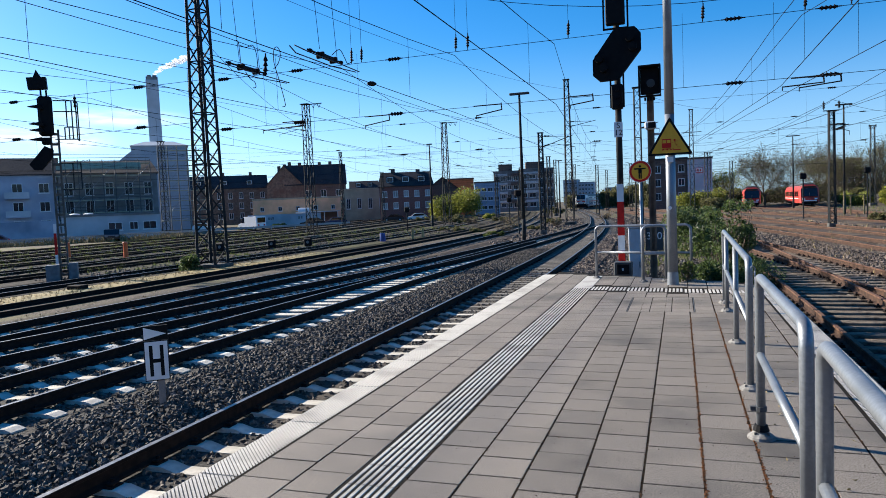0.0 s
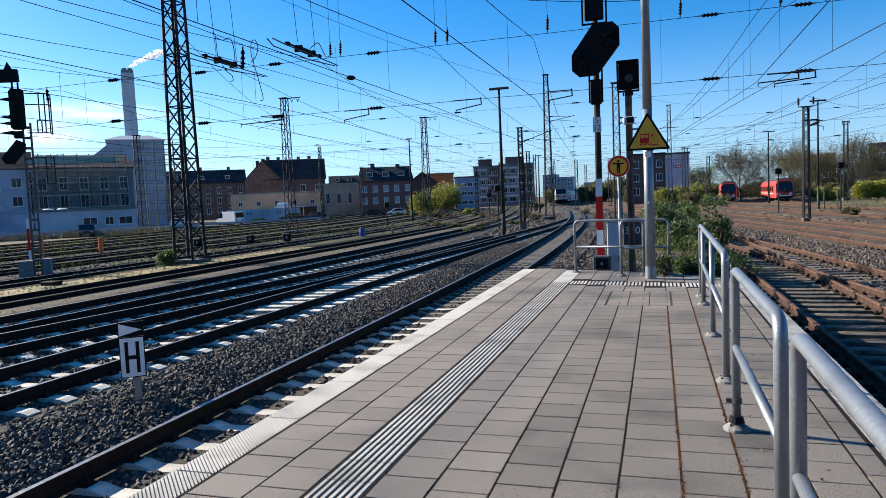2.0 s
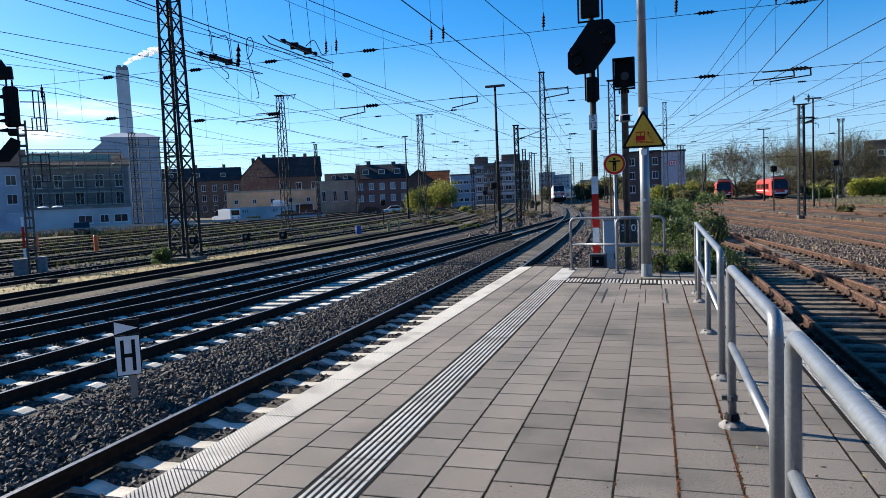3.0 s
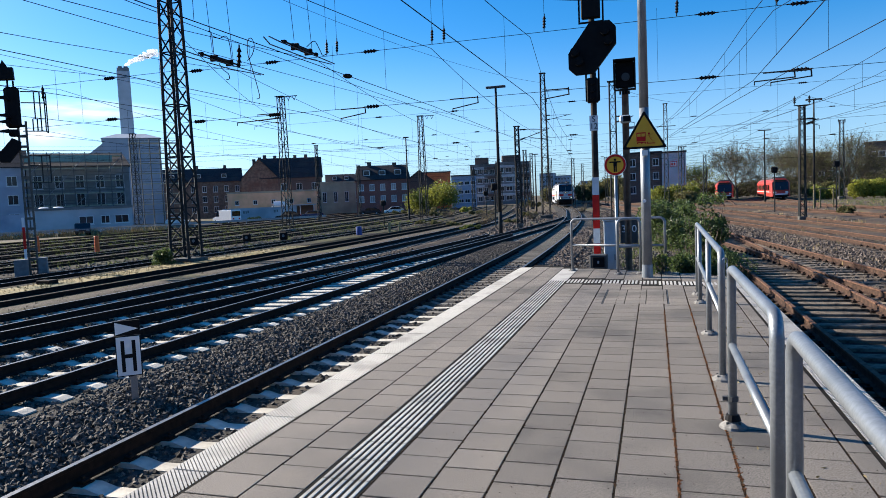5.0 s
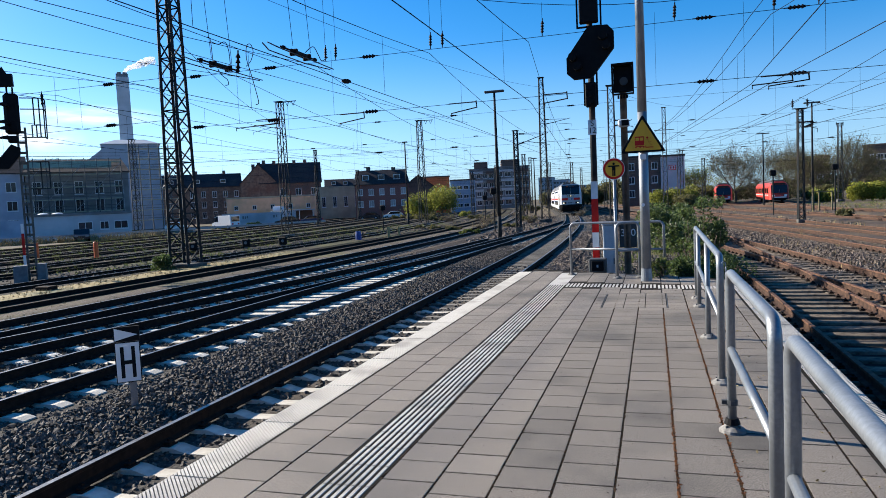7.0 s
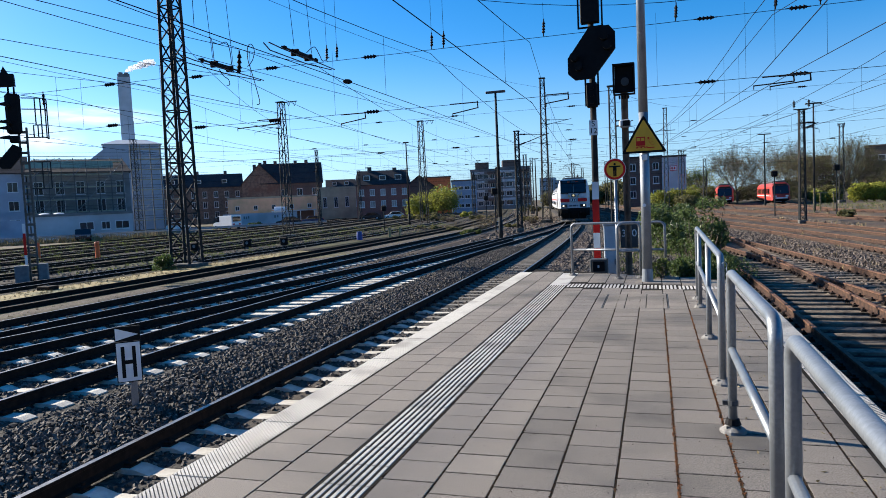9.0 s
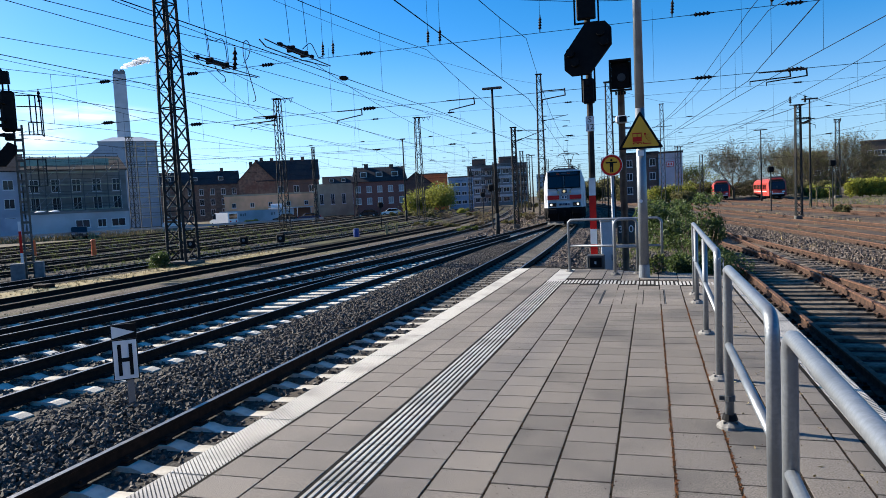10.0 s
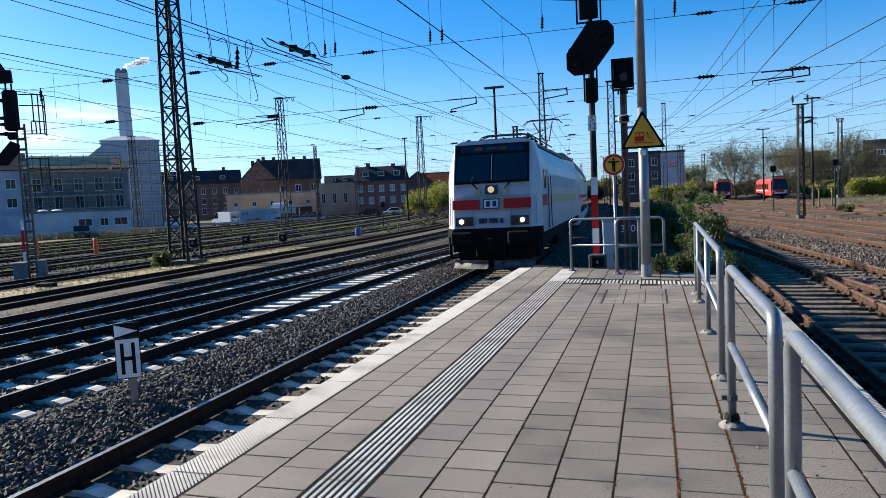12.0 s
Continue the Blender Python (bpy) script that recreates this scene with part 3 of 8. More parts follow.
def hoop(name, p0, p1, label, posts=(), h=1.0, mid=0.52, r=0.027, far_bend=True, near_bend=True):
    """A pipe railing between two feet: a bent top rail that runs down into its end posts, a middle rail, and posts between."""
    p0, p1 = Vector((*p0, 0)), Vector((*p1, 0))
    d = (p1 - p0).normalized()
    up = Vector((0, 0, 1))
    ob = thing(name, p0, label, "railing", "platform railings")
    L = (p1 - p0).length
    bm = bmesh.new()
    pts = [Vector((0, 0, 0.0))] + arc(up * h, -up, d, 0.09) + arc(d * L + up * h, -d, -up, 0.09) + [d * L]
    pipe(bm, pts, r, 12)
    part("top_rail", bm, M["galv"], ob, smooth=True)
    bm = bmesh.new()
    tube(bm, d * 0.01 + up * mid, d * (L - 0.01) + up * mid, r * 0.85, 12)
    part("middle_rail", bm, M["galv"], ob, smooth=True)
    for s in posts:
        bm = bmesh.new()
        tube(bm, d * s, d * s + up * (h - 0.02), r, 12)
        part("post", bm, M["galv"], ob, smooth=True)
    for s in (0, L, *posts):
        bm = bmesh.new()
        q = d * s
        tube(bm, q - up * 0.002, q + up * 0.016, 0.082, 12, 0.078)
        tube(bm, q + up * 0.016, q + up * 0.042, 0.078, 12, 0.04)
        part("foot_plate", bm, M["foot"], ob, "rounded concrete foot")
        for a in (-0.036, 0.036):
            for b in (-0.036, 0.036):
                bm = bmesh.new()
                tube(bm, q + Vector((a, b, 0.02)), q + Vector((a, b, 0.044)), 0.008, 6)
                part("anchor_bolt", bm, M["darkgrey"], ob)
    return ob


hoop("railing", (0.43, 2.52), (0.40, 0.45), "thick galvanised steel pipe railing along the platform")
r2 = hoop("railing", (0.435, 4.56), (0.43, 2.86), "galvanised steel pipe railing with a black foot collar")
bm = bmesh.new()
tube(bm, (0, 0, 0.05), (0, 0, 0.085), 0.05, 12, 0.038)
part("collar", bm, M["black"], r2, "black rubber collar")
bm = bmesh.new()
tube(bm, (0, 0, 0.17), (0, 0, 0.2), 0.034, 12)
box(bm, -0.06, -0.03, -0.012, 0.012, 0.172, 0.198)
part("clamp", bm, M["darkgrey"], r2)
hoop("railing", (0.55, 10.3), (0.475, 5.7), "long galvanised steel pipe railing beside a bush", posts=(0.75, 2.8))
# chain hanging at the end of the long railing
ch = thing("chain", (0.475, 5.62, 0.93), "galvanised link chain hanging from a railing post", "chain")
for k in range(12):
    bm = bmesh.new()
    bmesh.ops.create_circle(bm, segments=8, radius=0.018)
    ring = [v.co.copy() for v in bm.verts]
    bm.free()
    bm = bmesh.new()
    u = k / 11
    c = Vector((0.025 + 0.05 * math.sin(u * 3), 0.06 - 0.2 * u, -0.34 * u * (1.25 - 0.35 * u)))
    rot = Matrix.Rotation(1.57 * (k % 2), 3, "Z") @ Matrix.Rotation(1.57, 3, "X")
    pipe(bm, [c + rot @ Vector((v.x, v.y * 1.5, 0)) for v in ring] + [c + rot @ Vector((ring[0].x, ring[0].y * 1.5, 0))], 0.004, 5)
    part("link", bm, M["galv"], ch)
hoop("railing", (-1.56, 13.55), (0.16, 13.05), "galvanised pipe barrier at the end of the platform", r=0.024, mid=0.5)
hoop("railing", (-0.66, 12.86), (-0.27, 12.98), "short galvanised pipe barrier beside a pole", r=0.024, mid=0.5)

# tall galvanised pole with a warning triangle
pl = thing("platform_pole", (-0.15, 12.43, 0), "tall galvanised steel pole on the platform", "pole")
bm = bmesh.new()
tube(bm, (0, 0, 0), (0, 0, 2.9), 0.085, 20, 0.078)
tube(bm, (0, 0, 2.9), (0, 0, 7.5), 0.078, 20, 0.06)
part("shaft", bm, M["galv"], pl, smooth=True)
bm = bmesh.new()
tube(bm, (0, 0, 0), (0, 0, 0.22), 0.098, 20, 0.09)
part("sleeve", bm, M["galv"], pl)
bm = bmesh.new()
tube(bm, (-0.02, -0.085, 1.32), (-0.02, -0.1, 1.32), 0.03, 10)
part("cap", bm, M["white"], pl)


def tri_sign():
    s = thing("warning_sign", (-0.15, 12.43, 2.45), "yellow warning triangle with black rim and red train symbol", "sign")
    s.matrix_basis = pose(-0.15, 12.32, 2.42, 0, 0, 4)
    a = 0.74

    def tri(sz):
        hh = sz * 0.866
        return [(-sz / 2, -hh / 3), (sz / 2, -hh / 3), (0, hh * 2 / 3)]
    for name, sz, y0, y1, m in (("rim", a, 0.0, 0.012, "black"), ("face", a * 0.83, -0.004, 0.0, "yellow")):
        bm = bmesh.new()
        pts = tri(sz)
        q = []
        for i in range(3):  # rounded corners
            p, pr, nx = Vector(pts[i]), Vector(pts[i - 1]), Vector(pts[(i + 1) % 3])
            q += [tuple(p.lerp(pr, 0.06)), tuple(p.lerp(pr, 0.02).lerp(p.lerp(nx, 0.02), 0.5)), tuple(p.lerp(nx, 0.06))]
        prism(bm, q, 1, y0, y1)
        part(name, bm, M[m], s)
    bm = bmesh.new()
    box(bm, -0.13, 0.02, -0.007, -0.004, -0.09, 0.06)
    box(bm, -0.12, 0.01, -0.007, -0.004, -0.115, -0.1)
    for x in (-0.13, -0.06, 0.0):
        tube(bm, (x + 0.015, -0.007, -0.12), (x + 0.015, -0.004, -0.12), 0.014, 8)
    part("train_symbol", bm, M["red"], s, "red train symbol")
    bm = bmesh.new()
    box(bm, -0.118, -0.062, -0.009, -0.007, -0.01, 0.04)
    box(bm, -0.048, 0.008, -0.009, -0.007, -0.01, 0.04)
    part("symbol_windows", bm, M["yellow"], s)
    bm = bmesh.new()
    tube(bm, (0.075, -0.007, 0.035), (0.075, -0.004, 0.035), 0.018, 10)
    for p, q, w in (((0.07, 0.015), (0.095, -0.05), 0.028), ((0.07, 0.005), (0.03, -0.005), 0.012), ((0.085, 0.005), (0.135, 0.03), 0.012), ((0.095, -0.045), (0.15, -0.03), 0.014), ((0.095, -0.05), (0.13, -0.085), 0.014), ((0.13, -0.085), (0.165, -0.08), 0.012)):
        beam(bm, (p[0], -0.0055, p[1]), (q[0], -0.0055, q[1]), w, 0.003)
    box(bm, 0.04, 0.17, -0.007, -0.004, -0.135, -0.12)
    box(bm, 0.04, 0.055, -0.007, -0.004, -0.12, -0.1)
    part("shock_symbol", bm, M["red"], s)
    bm = bmesh.new()
    box(bm, -0.11, 0.11, 0.012, 0.03, -0.02, 0.0)
    part("bracket", bm, M["galv"], s)
    bm = bmesh.new()
    box(bm, -0.05, 0.05, -0.004, 0.02, -0.33, -0.24)
    part("asset_plate", bm, M["white"], s)


tri_sign()


def round_sign():
    s = thing("round_sign", (-0.74, 14.25, -0.3), "round orange sign with a red rim and a black T", "sign")
    bm = bmesh.new()
    tube(bm, (-0.0, 0, -0.9), (0, 0, 2.45), 0.03, 12)
    part("post", bm, M["galv"], s, smooth=True)
    c = 2.33
    for name, r, y0, y1, m in (("white_edge", 0.215, -0.04, -0.03, "white"), ("rim", 0.205, -0.044, -0.03, "red"), ("face", 0.162, -0.048, -0.03, "yellow")):
        bm = bmesh.new()
        tube(bm, (0, y0, c), (0, y1, c), r, 32)
        part(name, bm, M[m], s)
    bm = bmesh.new()
    box(bm, -0.11, 0.11, -0.053, -0.048, c + 0.04, c + 0.068)
    box(bm, -0.034, 0.034, -0.053, -0.048, c - 0.03, c + 0.04)
    for x in (-0.031, 0.004):
        box(bm, x, x + 0.027, -0.053, -0.048, c - 0.14, c - 0.03)
    tube(bm, (0, -0.053, c + 0.1), (0, -0.048, c + 0.1), 0.024, 14)
    part("symbol", bm, M["black"], s, "black upright symbol with arms held out")


round_sign()


def signal_s():
    """The main light signal beyond the end of the platform."""
    s = thing("light_signal", (-1.38, 17.45, GROUND_Z), "tall black railway light signal with red and white plates", "signal")
    g = -GROUND_Z
    bm = bmesh.new()
    box(bm, -0.3, 0.3, -0.3, 0.3, -0.05, 0.35, bevel=0.03)
    part("concrete_base", bm, M["base"], s)
    bm = bmesh.new()
    tube(bm, (0, 0, 0.3), (0, 0, 8.0), 0.085, 14, 0.07)
    part("mast", bm, M["mast"], s, smooth=True)
    for name, z0, z1, m in (("mast_plate", 1.44, 1.87, "white"), ("mast_plate", 0.62, 1.44, "red"), ("mast_plate", 0.25, 0.62, "white"), ("mast_plate", -0.1, 0.25, "red")):
        part(name, bx(-0.08, 0.08, -0.13, -0.1, z0 + g, z1 + g - 0.002), M[m], s, m + " enamel plate")
    pts = [(-0.02, 5.54), (0.44, 5.54), (0.58, 5.38), (0.58, 5.0), (0.05, 4.34), (-0.38, 4.33), (-0.54, 4.48), (-0.54, 4.84)]
    bm = bmesh.new()
    prism(bm, [(x, z + g) for x, z in pts], 1, -0.34, -0.2)
    part("distant_screen", bm, M["black"], s, "black slanted lamp screen")
    for x, z in ((0.33, 5.28), (-0.28, 4.62), (0.4, 5.05), (-0.38, 4.85)):
        bm = bmesh.new()
        tube(bm, (x, -0.52, z + g), (x, -0.34, z + g), 0.1, 14)
        lamp = part("lamp_hood", bm, M["black"], s)
        bm = bmesh.new()
        tube(bm, (x, -0.53, z + g), (x, -0.525, z + g), 0.07, 14)
        part("lens", bm, M["black"], lamp)
    bm = bmesh.new()
    box(bm, -0.22, 0.22, -0.3, -0.1, 5.65 + g, 6.35 + g, bevel=0.02)
    part("speed_indicator", bm, M["black"], s)
    bm = bmesh.new()
    for a in ((-0.3, -0.26, 5.56, 6.5), (0.26, 0.3, 5.56, 6.5)):
        box(bm, a[0], a[1], -0.14, -0.1, a[2] + g, a[3] + g)
    box(bm, -0.26, 0.26, -0.14, -0.1, 5.56 + g, 5.6 + g)
    part("indicator_frame", bm, M["black"], s)
    bm = bmesh.new()
    box(bm, -0.13, 0.13, -0.3, -0.1, 3.66 + g, 4.24 + g, bevel=0.02)
    box(bm, 0.13, 0.17, -0.2, -0.15, 3.7 + g, 4.5 + g)
    box(bm, -0.17, -0.13, -0.2, -0.15, 3.7 + g, 4.4 + g)
    low = part("lower_lamp_box", bm, M["black"], s)
    for z in (3.78, 3.95, 4.12):
        bm = bmesh.new()
        tube(bm, (0, -0.36, z + g), (0, -0.3, z + g), 0.055, 12)
        part("lens", bm, M["black"], low)
    plate = part("number_plate_board", bx(-0.1, 0.1, -0.13, -0.1, 3.0 + g, 3.36 + g), M["white"], s, "white board lettered S 12")
    for w, z in (("S", 3.27), ("12", 3.1)):
        text_part("lettering", w, 0.19, pose(0, -0.132, z + g, 90, 0, 0), M["black"], plate)


signal_s()


def signal_sq():
    s = thing("shunting_signal", (-0.56, 15.5, GROUND_Z), "square black signal on a rusty brown post with a small loudspeaker", "signal")
    g = -GROUND_Z
    bm = bmesh.new()
    box(bm, -0.25, 0.25, -0.25, 0.25, -0.05, 0.3, bevel=0.03)
    part("concrete_base", bm, M["base"], s)
    bm = bmesh.new()
    prism(bm, [(-0.075, -0.05), (-0.035, -0.05), (-0.035, -0.01), (0.025, -0.01), (0.025, -0.05), (0.065, -0.05), (0.065, 0.05), (0.025, 0.05), (0.025, 0.01), (-0.035, 0.01), (-0.035, 0.05), (-0.075, 0.05)], 2, 0.25, 3.75 + g)
    part("post", bm, M["post_brown"], s, "brown rusty channel post")
    part("screen", bx(-0.19, 0.19, -0.16, -0.06, 3.68 + g, 4.22 + g, bevel=0.015), M["black"], s)
    bm = bmesh.new()
    for a in ((-0.225, -0.195, 3.66, 4.26), (0.195, 0.225, 3.66, 4.26)):
        box(bm, a[0], a[1], -0.32, -0.06, a[2] + g, a[3] + g)
    box(bm, -0.225, 0.225, -0.34, -0.06, 4.23 + g, 4.26 + g)
    box(bm, -0.225, 0.225, -0.16, -0.06, 3.63 + g, 3.66 + g)
    part("hood", bm, M["black"], s)
    bm = bmesh.new()
    tube(bm, (0.02, -0.2, 3.9 + g), (0.02, -0.16, 3.9 + g), 0.085, 16)
    part("lens", bm, M["darkgrey"], s, "dull clear lens")
    for k in range(4):
        bm = bmesh.new()
        tube(bm, (-0.1 + k * 0.06, -0.1, 3.55 + g), (-0.1 + k * 0.06, -0.1, 3.62 + g), 0.02, 8)
        part("cable_gland", bm, M["black"], s)
    sp = part("loudspeaker", bx(-0.13, 0.11, -0.2, 0.02, 2.95 + g, 3.11 + g, bevel=0.035), M["grey"], s, "small grey loudspeaker")
    part("speaker_grille", bx(-0.05, 0.1, -0.206, -0.2, 2.97 + g, 3.09 + g), M["black"], sp)
    bm = bmesh.new()
    beam(bm, (0.05, 0, 2.85 + g), (0.42, 0, 2.85 + g), 0.03, 0.05)
    beam(bm, (0.05, 0, 2.6 + g), (0.4, 0, 2.83 + g), 0.025)
    part("bracket", bm, M["grey"], s)


signal_sq()

cb = thing("cabinet", (-1.02, 16.98, GROUND_Z), "light grey railway control cabinet with a sloped lid", "cabinet")
part("body", bx(-0.16, 0.16, -0.14, 0.14, 0, 1.93, bevel=0.015), M["grey"], cb)
part("lid", bx(-0.18, 0.18, -0.17, 0.16, 1.93, 1.99, bevel=0.012), M["grey"], cb)
part("door", bx(-0.13, 0.13, -0.15, -0.14, 0.3, 1.85), M["grey"], cb)
part("handle", bx(0.08, 0.1, -0.17, -0.15, 1.0, 1.14), M["darkgrey"], cb, "black handle")
cb = thing("junction_box", (-1.28, 16.45, GROUND_Z), "black ribbed cable junction box on the ground", "box")
part("body", bx(-0.2, 0.2, -0.15, 0.15, 0.0, 1.18, bevel=0.02), M["darkgrey"], cb)
part("cover", bx(-0.14, 0.14, -0.17, -0.15, 0.9, 1.13, bevel=0.01), M["black"], cb)
part("lock", bx(-0.02, 0.02, -0.18, -0.17, 0.98, 1.04), M["grey"], cb, "grey lock")
sg = thing("number_board", (-0.6, 17.0, GROUND_Z), "black board with white rim digits behind the barrier", "sign")
part("board", bx(-0.2, 0.2, 0.0, 0.02, 1.38, 1.95, bevel=0.01), M["darkgrey"], sg)
part("post", bx(-0.025, 0.025, 0.02, 0.07, -0.02, 1.9), M["mast"], sg)
for w, x in (("3", -0.12), ("0", 0.12)):
    text_part("digit", w, 0.24, pose(x, -0.004, 1.72, 90, 0, 0), M["white"], sg, "white digit")


def h_board():
    s = thing("stop_board", (-6.46, 7.1, BED_Z), "white board with black H and a small wedge board above", "sign")
    s.matrix_basis = pose(-6.46, 7.15, BED_Z, 0, 0, 38)
    g = -BED_Z
    part("post", bx(-0.005, 0.075, 0.0, 0.045, -0.1, -0.55 + g), M["galv"], s)
    part("board", bx(-0.15, 0.15, -0.03, 0.0, -0.58 + g, -0.06 + g), M["black"], s)
    face = part("face", bx(-0.138, 0.138, -0.034, -0.03, -0.568 + g, -0.072 + g), M["white"], s)
    bm = bmesh.new()
    for x in (-0.085, 0.045):
        box(bm, x - 0.001, x + 0.042, -0.038, -0.034, -0.52 + g, -0.12 + g)
    box(bm, -0.044, 0.044, -0.038, -0.034, -0.345 + g, -0.295 + g)
    part("letter_h", bm, M["black"], face, "black letter H")
    part("wedge_board", bx(-0.15, 0.15, -0.03, 0.0, -0.052 + g, 0.135 + g), M["black"], s)
    bm = bmesh.new()
    prism(bm, [(-0.14, -0.04 + g), (-0.14, 0.12 + g), (0.13, 0.025 + g)], 1, -0.034, -0.03)
    part("wedge", bm, M["white"], s, "white wedge")
    part("arm", bx(-0.02, 0.03, 0.0, 0.04, -0.6 + g, 0.1 + g), M["mast"], s)


h_board()

# ---- masts, lamps and overhead wires ----


def lattice(bm, h, w0, w1, n, leg=0.07, lace=0.035):
    """A tapered four-legged lattice mast with diagonal lacing."""
    def corner(k, u):
        w = (w0 + (w1 - w0) * u) / 2
        return Vector(((-w, w, w, -w)[k], (-w, -w, w, w)[k], u * h))
    for k in range(4):
        beam(bm, corner(k, 0), corner(k, 1), leg)
    for i in range(n):
        u0, u1 = i / n, (i + 1) / n
        for k in range(4):
            a, b = k, (k + 1) % 4
            if i % 2:
                a, b = b, a
            beam(bm, corner(a, u0), corner(b, u1), lace)
            if i % 3 == 0:
                beam(bm, corner(k, u0), corner((k + 1) % 4, u0), lace)


def mast(x, y, h, w0, w1, n, label, turn=0, leg=0.07, lace=0.035, cap=True):
    s = thing("catenary_mast", (x, y, GROUND_Z), label, "mast", "overhead line masts", turn=turn)
    part("foundation", bx(-w0 * 0.7, w0 * 0.7, -w0 * 0.7, w0 * 0.7, -0.05, 0.42, bevel=0.05), M["base"], s)
    bm = bmesh.new()
    lattice(bm, h, w0, w1, n, leg, lace)
    o = part("lattice", bm, M["mast"], s)
    o.location = (0, 0, 0.4)
    if cap:
        bm = bmesh.new()
        box(bm, -w1 * 0.8, w1 * 0.8, -w1 * 0.8, w1 * 0.8, h + 0.4, h + 0.46)
        part("cap", bm, M["mast"], s)
    return s


def insulator(bm, p, d, n=5, r=0.07, L=0.5):
    """A stout ribbed insulator between two slim metal ends."""
    p, d = Vector(p), Vector(d).normalized()
    L, r, n = L * 0.62, r * 1.15, max(3, n - 2)
    tube(bm, p - d * L * 1.05, p + d * L * 1.05, 0.02, 6)
    tube(bm, p - d * L * 0.72, p + d * L * 0.72, r * 0.5, 8)
    for k in range(n):
        c = p + d * (k / (n - 1) - 0.5) * L
        tube(bm, c - d * 0.03, c + d * 0.035, r, 10, r * 0.6)


def cantilever(s, z, reach, up=0.9, side=1):
    """Tubular arm with stay and insulators, reaching along the mast's x."""
    bm = bmesh.new()
    tube(bm, (0.15 * side, 0, z), (reach * side, 0, z + up), 0.03, 8)
    tube(bm, (0.15 * side, 0, z + up + 0.05), (reach * 0.85 * side, 0, z + up * 0.9), 0.022, 8)
    tube(bm, (reach * 0.35 * side, 0, z + up * 0.3), (reach * 1.05 * side, 0, z - 0.15), 0.02, 8)
    tube(bm, (reach * 1.05 * side, 0, z - 0.15), (reach * 1.05 * side, 0, z - 0.4), 0.014, 6)
    a = part("cantilever_arm", bm, M["mast"], s)
    bm = bmesh.new()
    insulator(bm, (0.5 * side, 0, z + up * 0.16), (reach * side, 0, up), 6)
    insulator(bm, (0.5 * side, 0, z + up + 0.04), (1 * side, 0, -0.05), 6)
    part("insulator", bm, M["insul"], a, "brown ribbed insulator")


def lamp_post(x, y, h, label, wide=0.8):
    s = thing("yard_lamp", (x, y, GROUND_Z), label, "street lamp", "yard lamps")
    bm = bmesh.new()
    tube(bm, (0, 0, -0.05), (0, 0, 1.6), 0.14, 12, 0.13)
    tube(bm, (0, 0, 1.6), (0, 0, h), 0.12, 12, 0.07)
    part("post", bm, M["mast"], s, smooth=True)
    bm = bmesh.new()
    box(bm, -wide / 2, wide / 2, -0.14, 0.14, h, h + 0.14, bevel=0.03)
    part("luminaire", bm, M["darkgrey"], s)
    return s


m1 = mast(-20.7, 27.0, 15.5, 0.96, 0.55, 20, "tall dark lattice steel mast carrying cross wires", leg=0.12, lace=0.05)
m2 = mast(-33, 58, 12.3, 0.75, 0.5, 14, "dark lattice mast with a bracket at its top")
m3 = mast(-25.8, 77, 11.9, 0.8, 0.5, 14, "dark lattice mast with a small top bracket")
m4 = mast(-11.3, 75.6, 15.2, 0.85, 0.42, 22, "tall tapered lattice steel mast between tracks")
m5 = mast(9.55, 52, 7.4, 0.38, 0.3, 16, "short lattice mast with insulators on top")
m6 = mast(4.5, 120, 9.0, 0.55, 0.4, 12, "dark lattice mast in the yard")
m7 = mast(-68.8, 80, 13.0, 0.8, 0.55, 16, "dark lattice mast before the scaffolded building")
m8 = mast(-46, 90, 10.6, 0.4, 0.3, 12, "slender dark mast beside the beige wall")
m9 = mast(-3.1, 58, 11.0, 0.55, 0.45, 14, "flat-topped lattice mast behind the signal")
m10 = mast(1.6, 100, 13.8, 0.6, 0.4, 16, "lattice mast with a cross arm near the brick building")
m11 = mast(27.5, 120, 11.6, 0.7, 0.5, 14, "lattice mast with insulators near the hedge")
m12 = mast(-10.4, 55.0, 7.7, 0.36, 0.3, 18, "dark lattice mast with a cantilever arm", leg=0.06, lace=0.05)
m13 = mast(-33.4, 130.0, 8.0, 0.5, 0.4, 10, "dark lattice mast further along the tracks")
m14 = mast(7.7, 118, 7.4, 0.5, 0.4, 10, "dark lattice mast in the distance")
for k, (x, y, h) in enumerate(((-22, 130, 10), (-33, 150, 10), (-9, 140, 9), (-28, 190, 10), (0, 180, 9), (-45, 210, 10), (-16, 165, 9), (-52, 118, 9), (-17.5, 98, 8.6), (-20.5, 112, 7.0), (-13.0, 118, 8.0), (-24, 170, 11), (-6, 150, 9.5), (4, 118, 9))):
    mast(x, y, h, 0.5, 0.4, 8, "distant dark lattice mast along the tracks")
cantilever(m4, 10.6, 3.0, 0.5)
cantilever(m9, 8.2, 1.6, 0.4)
cantilever(m12, 7.0, 2.6, 0.8)
cantilever(m13, 7.0, 2.6, 0.8)
cantilever(m2, 10.3, 2.8, 0.5, -1)
cantilever(m10, 8.8, 2.4, 0.5, -1)
cantilever(m5, 6.6, 1.0, 0.3)
for s, z in ((m2, 12.7), (m3, 12.3)):
    bm = bmesh.new()
    beam(bm, (-0.3, 0, z), (1.7, 0, z), 0.07)
    for x in (0.8, 1.4):
        tube(bm, (x - 0.18, 0, z), (x, 0, z - 0.4), 0.025, 6)
        tube(bm, (x + 0.18, 0, z), (x, 0, z - 0.4), 0.025, 6)
    part("top_bracket", bm, M["mast"], s)
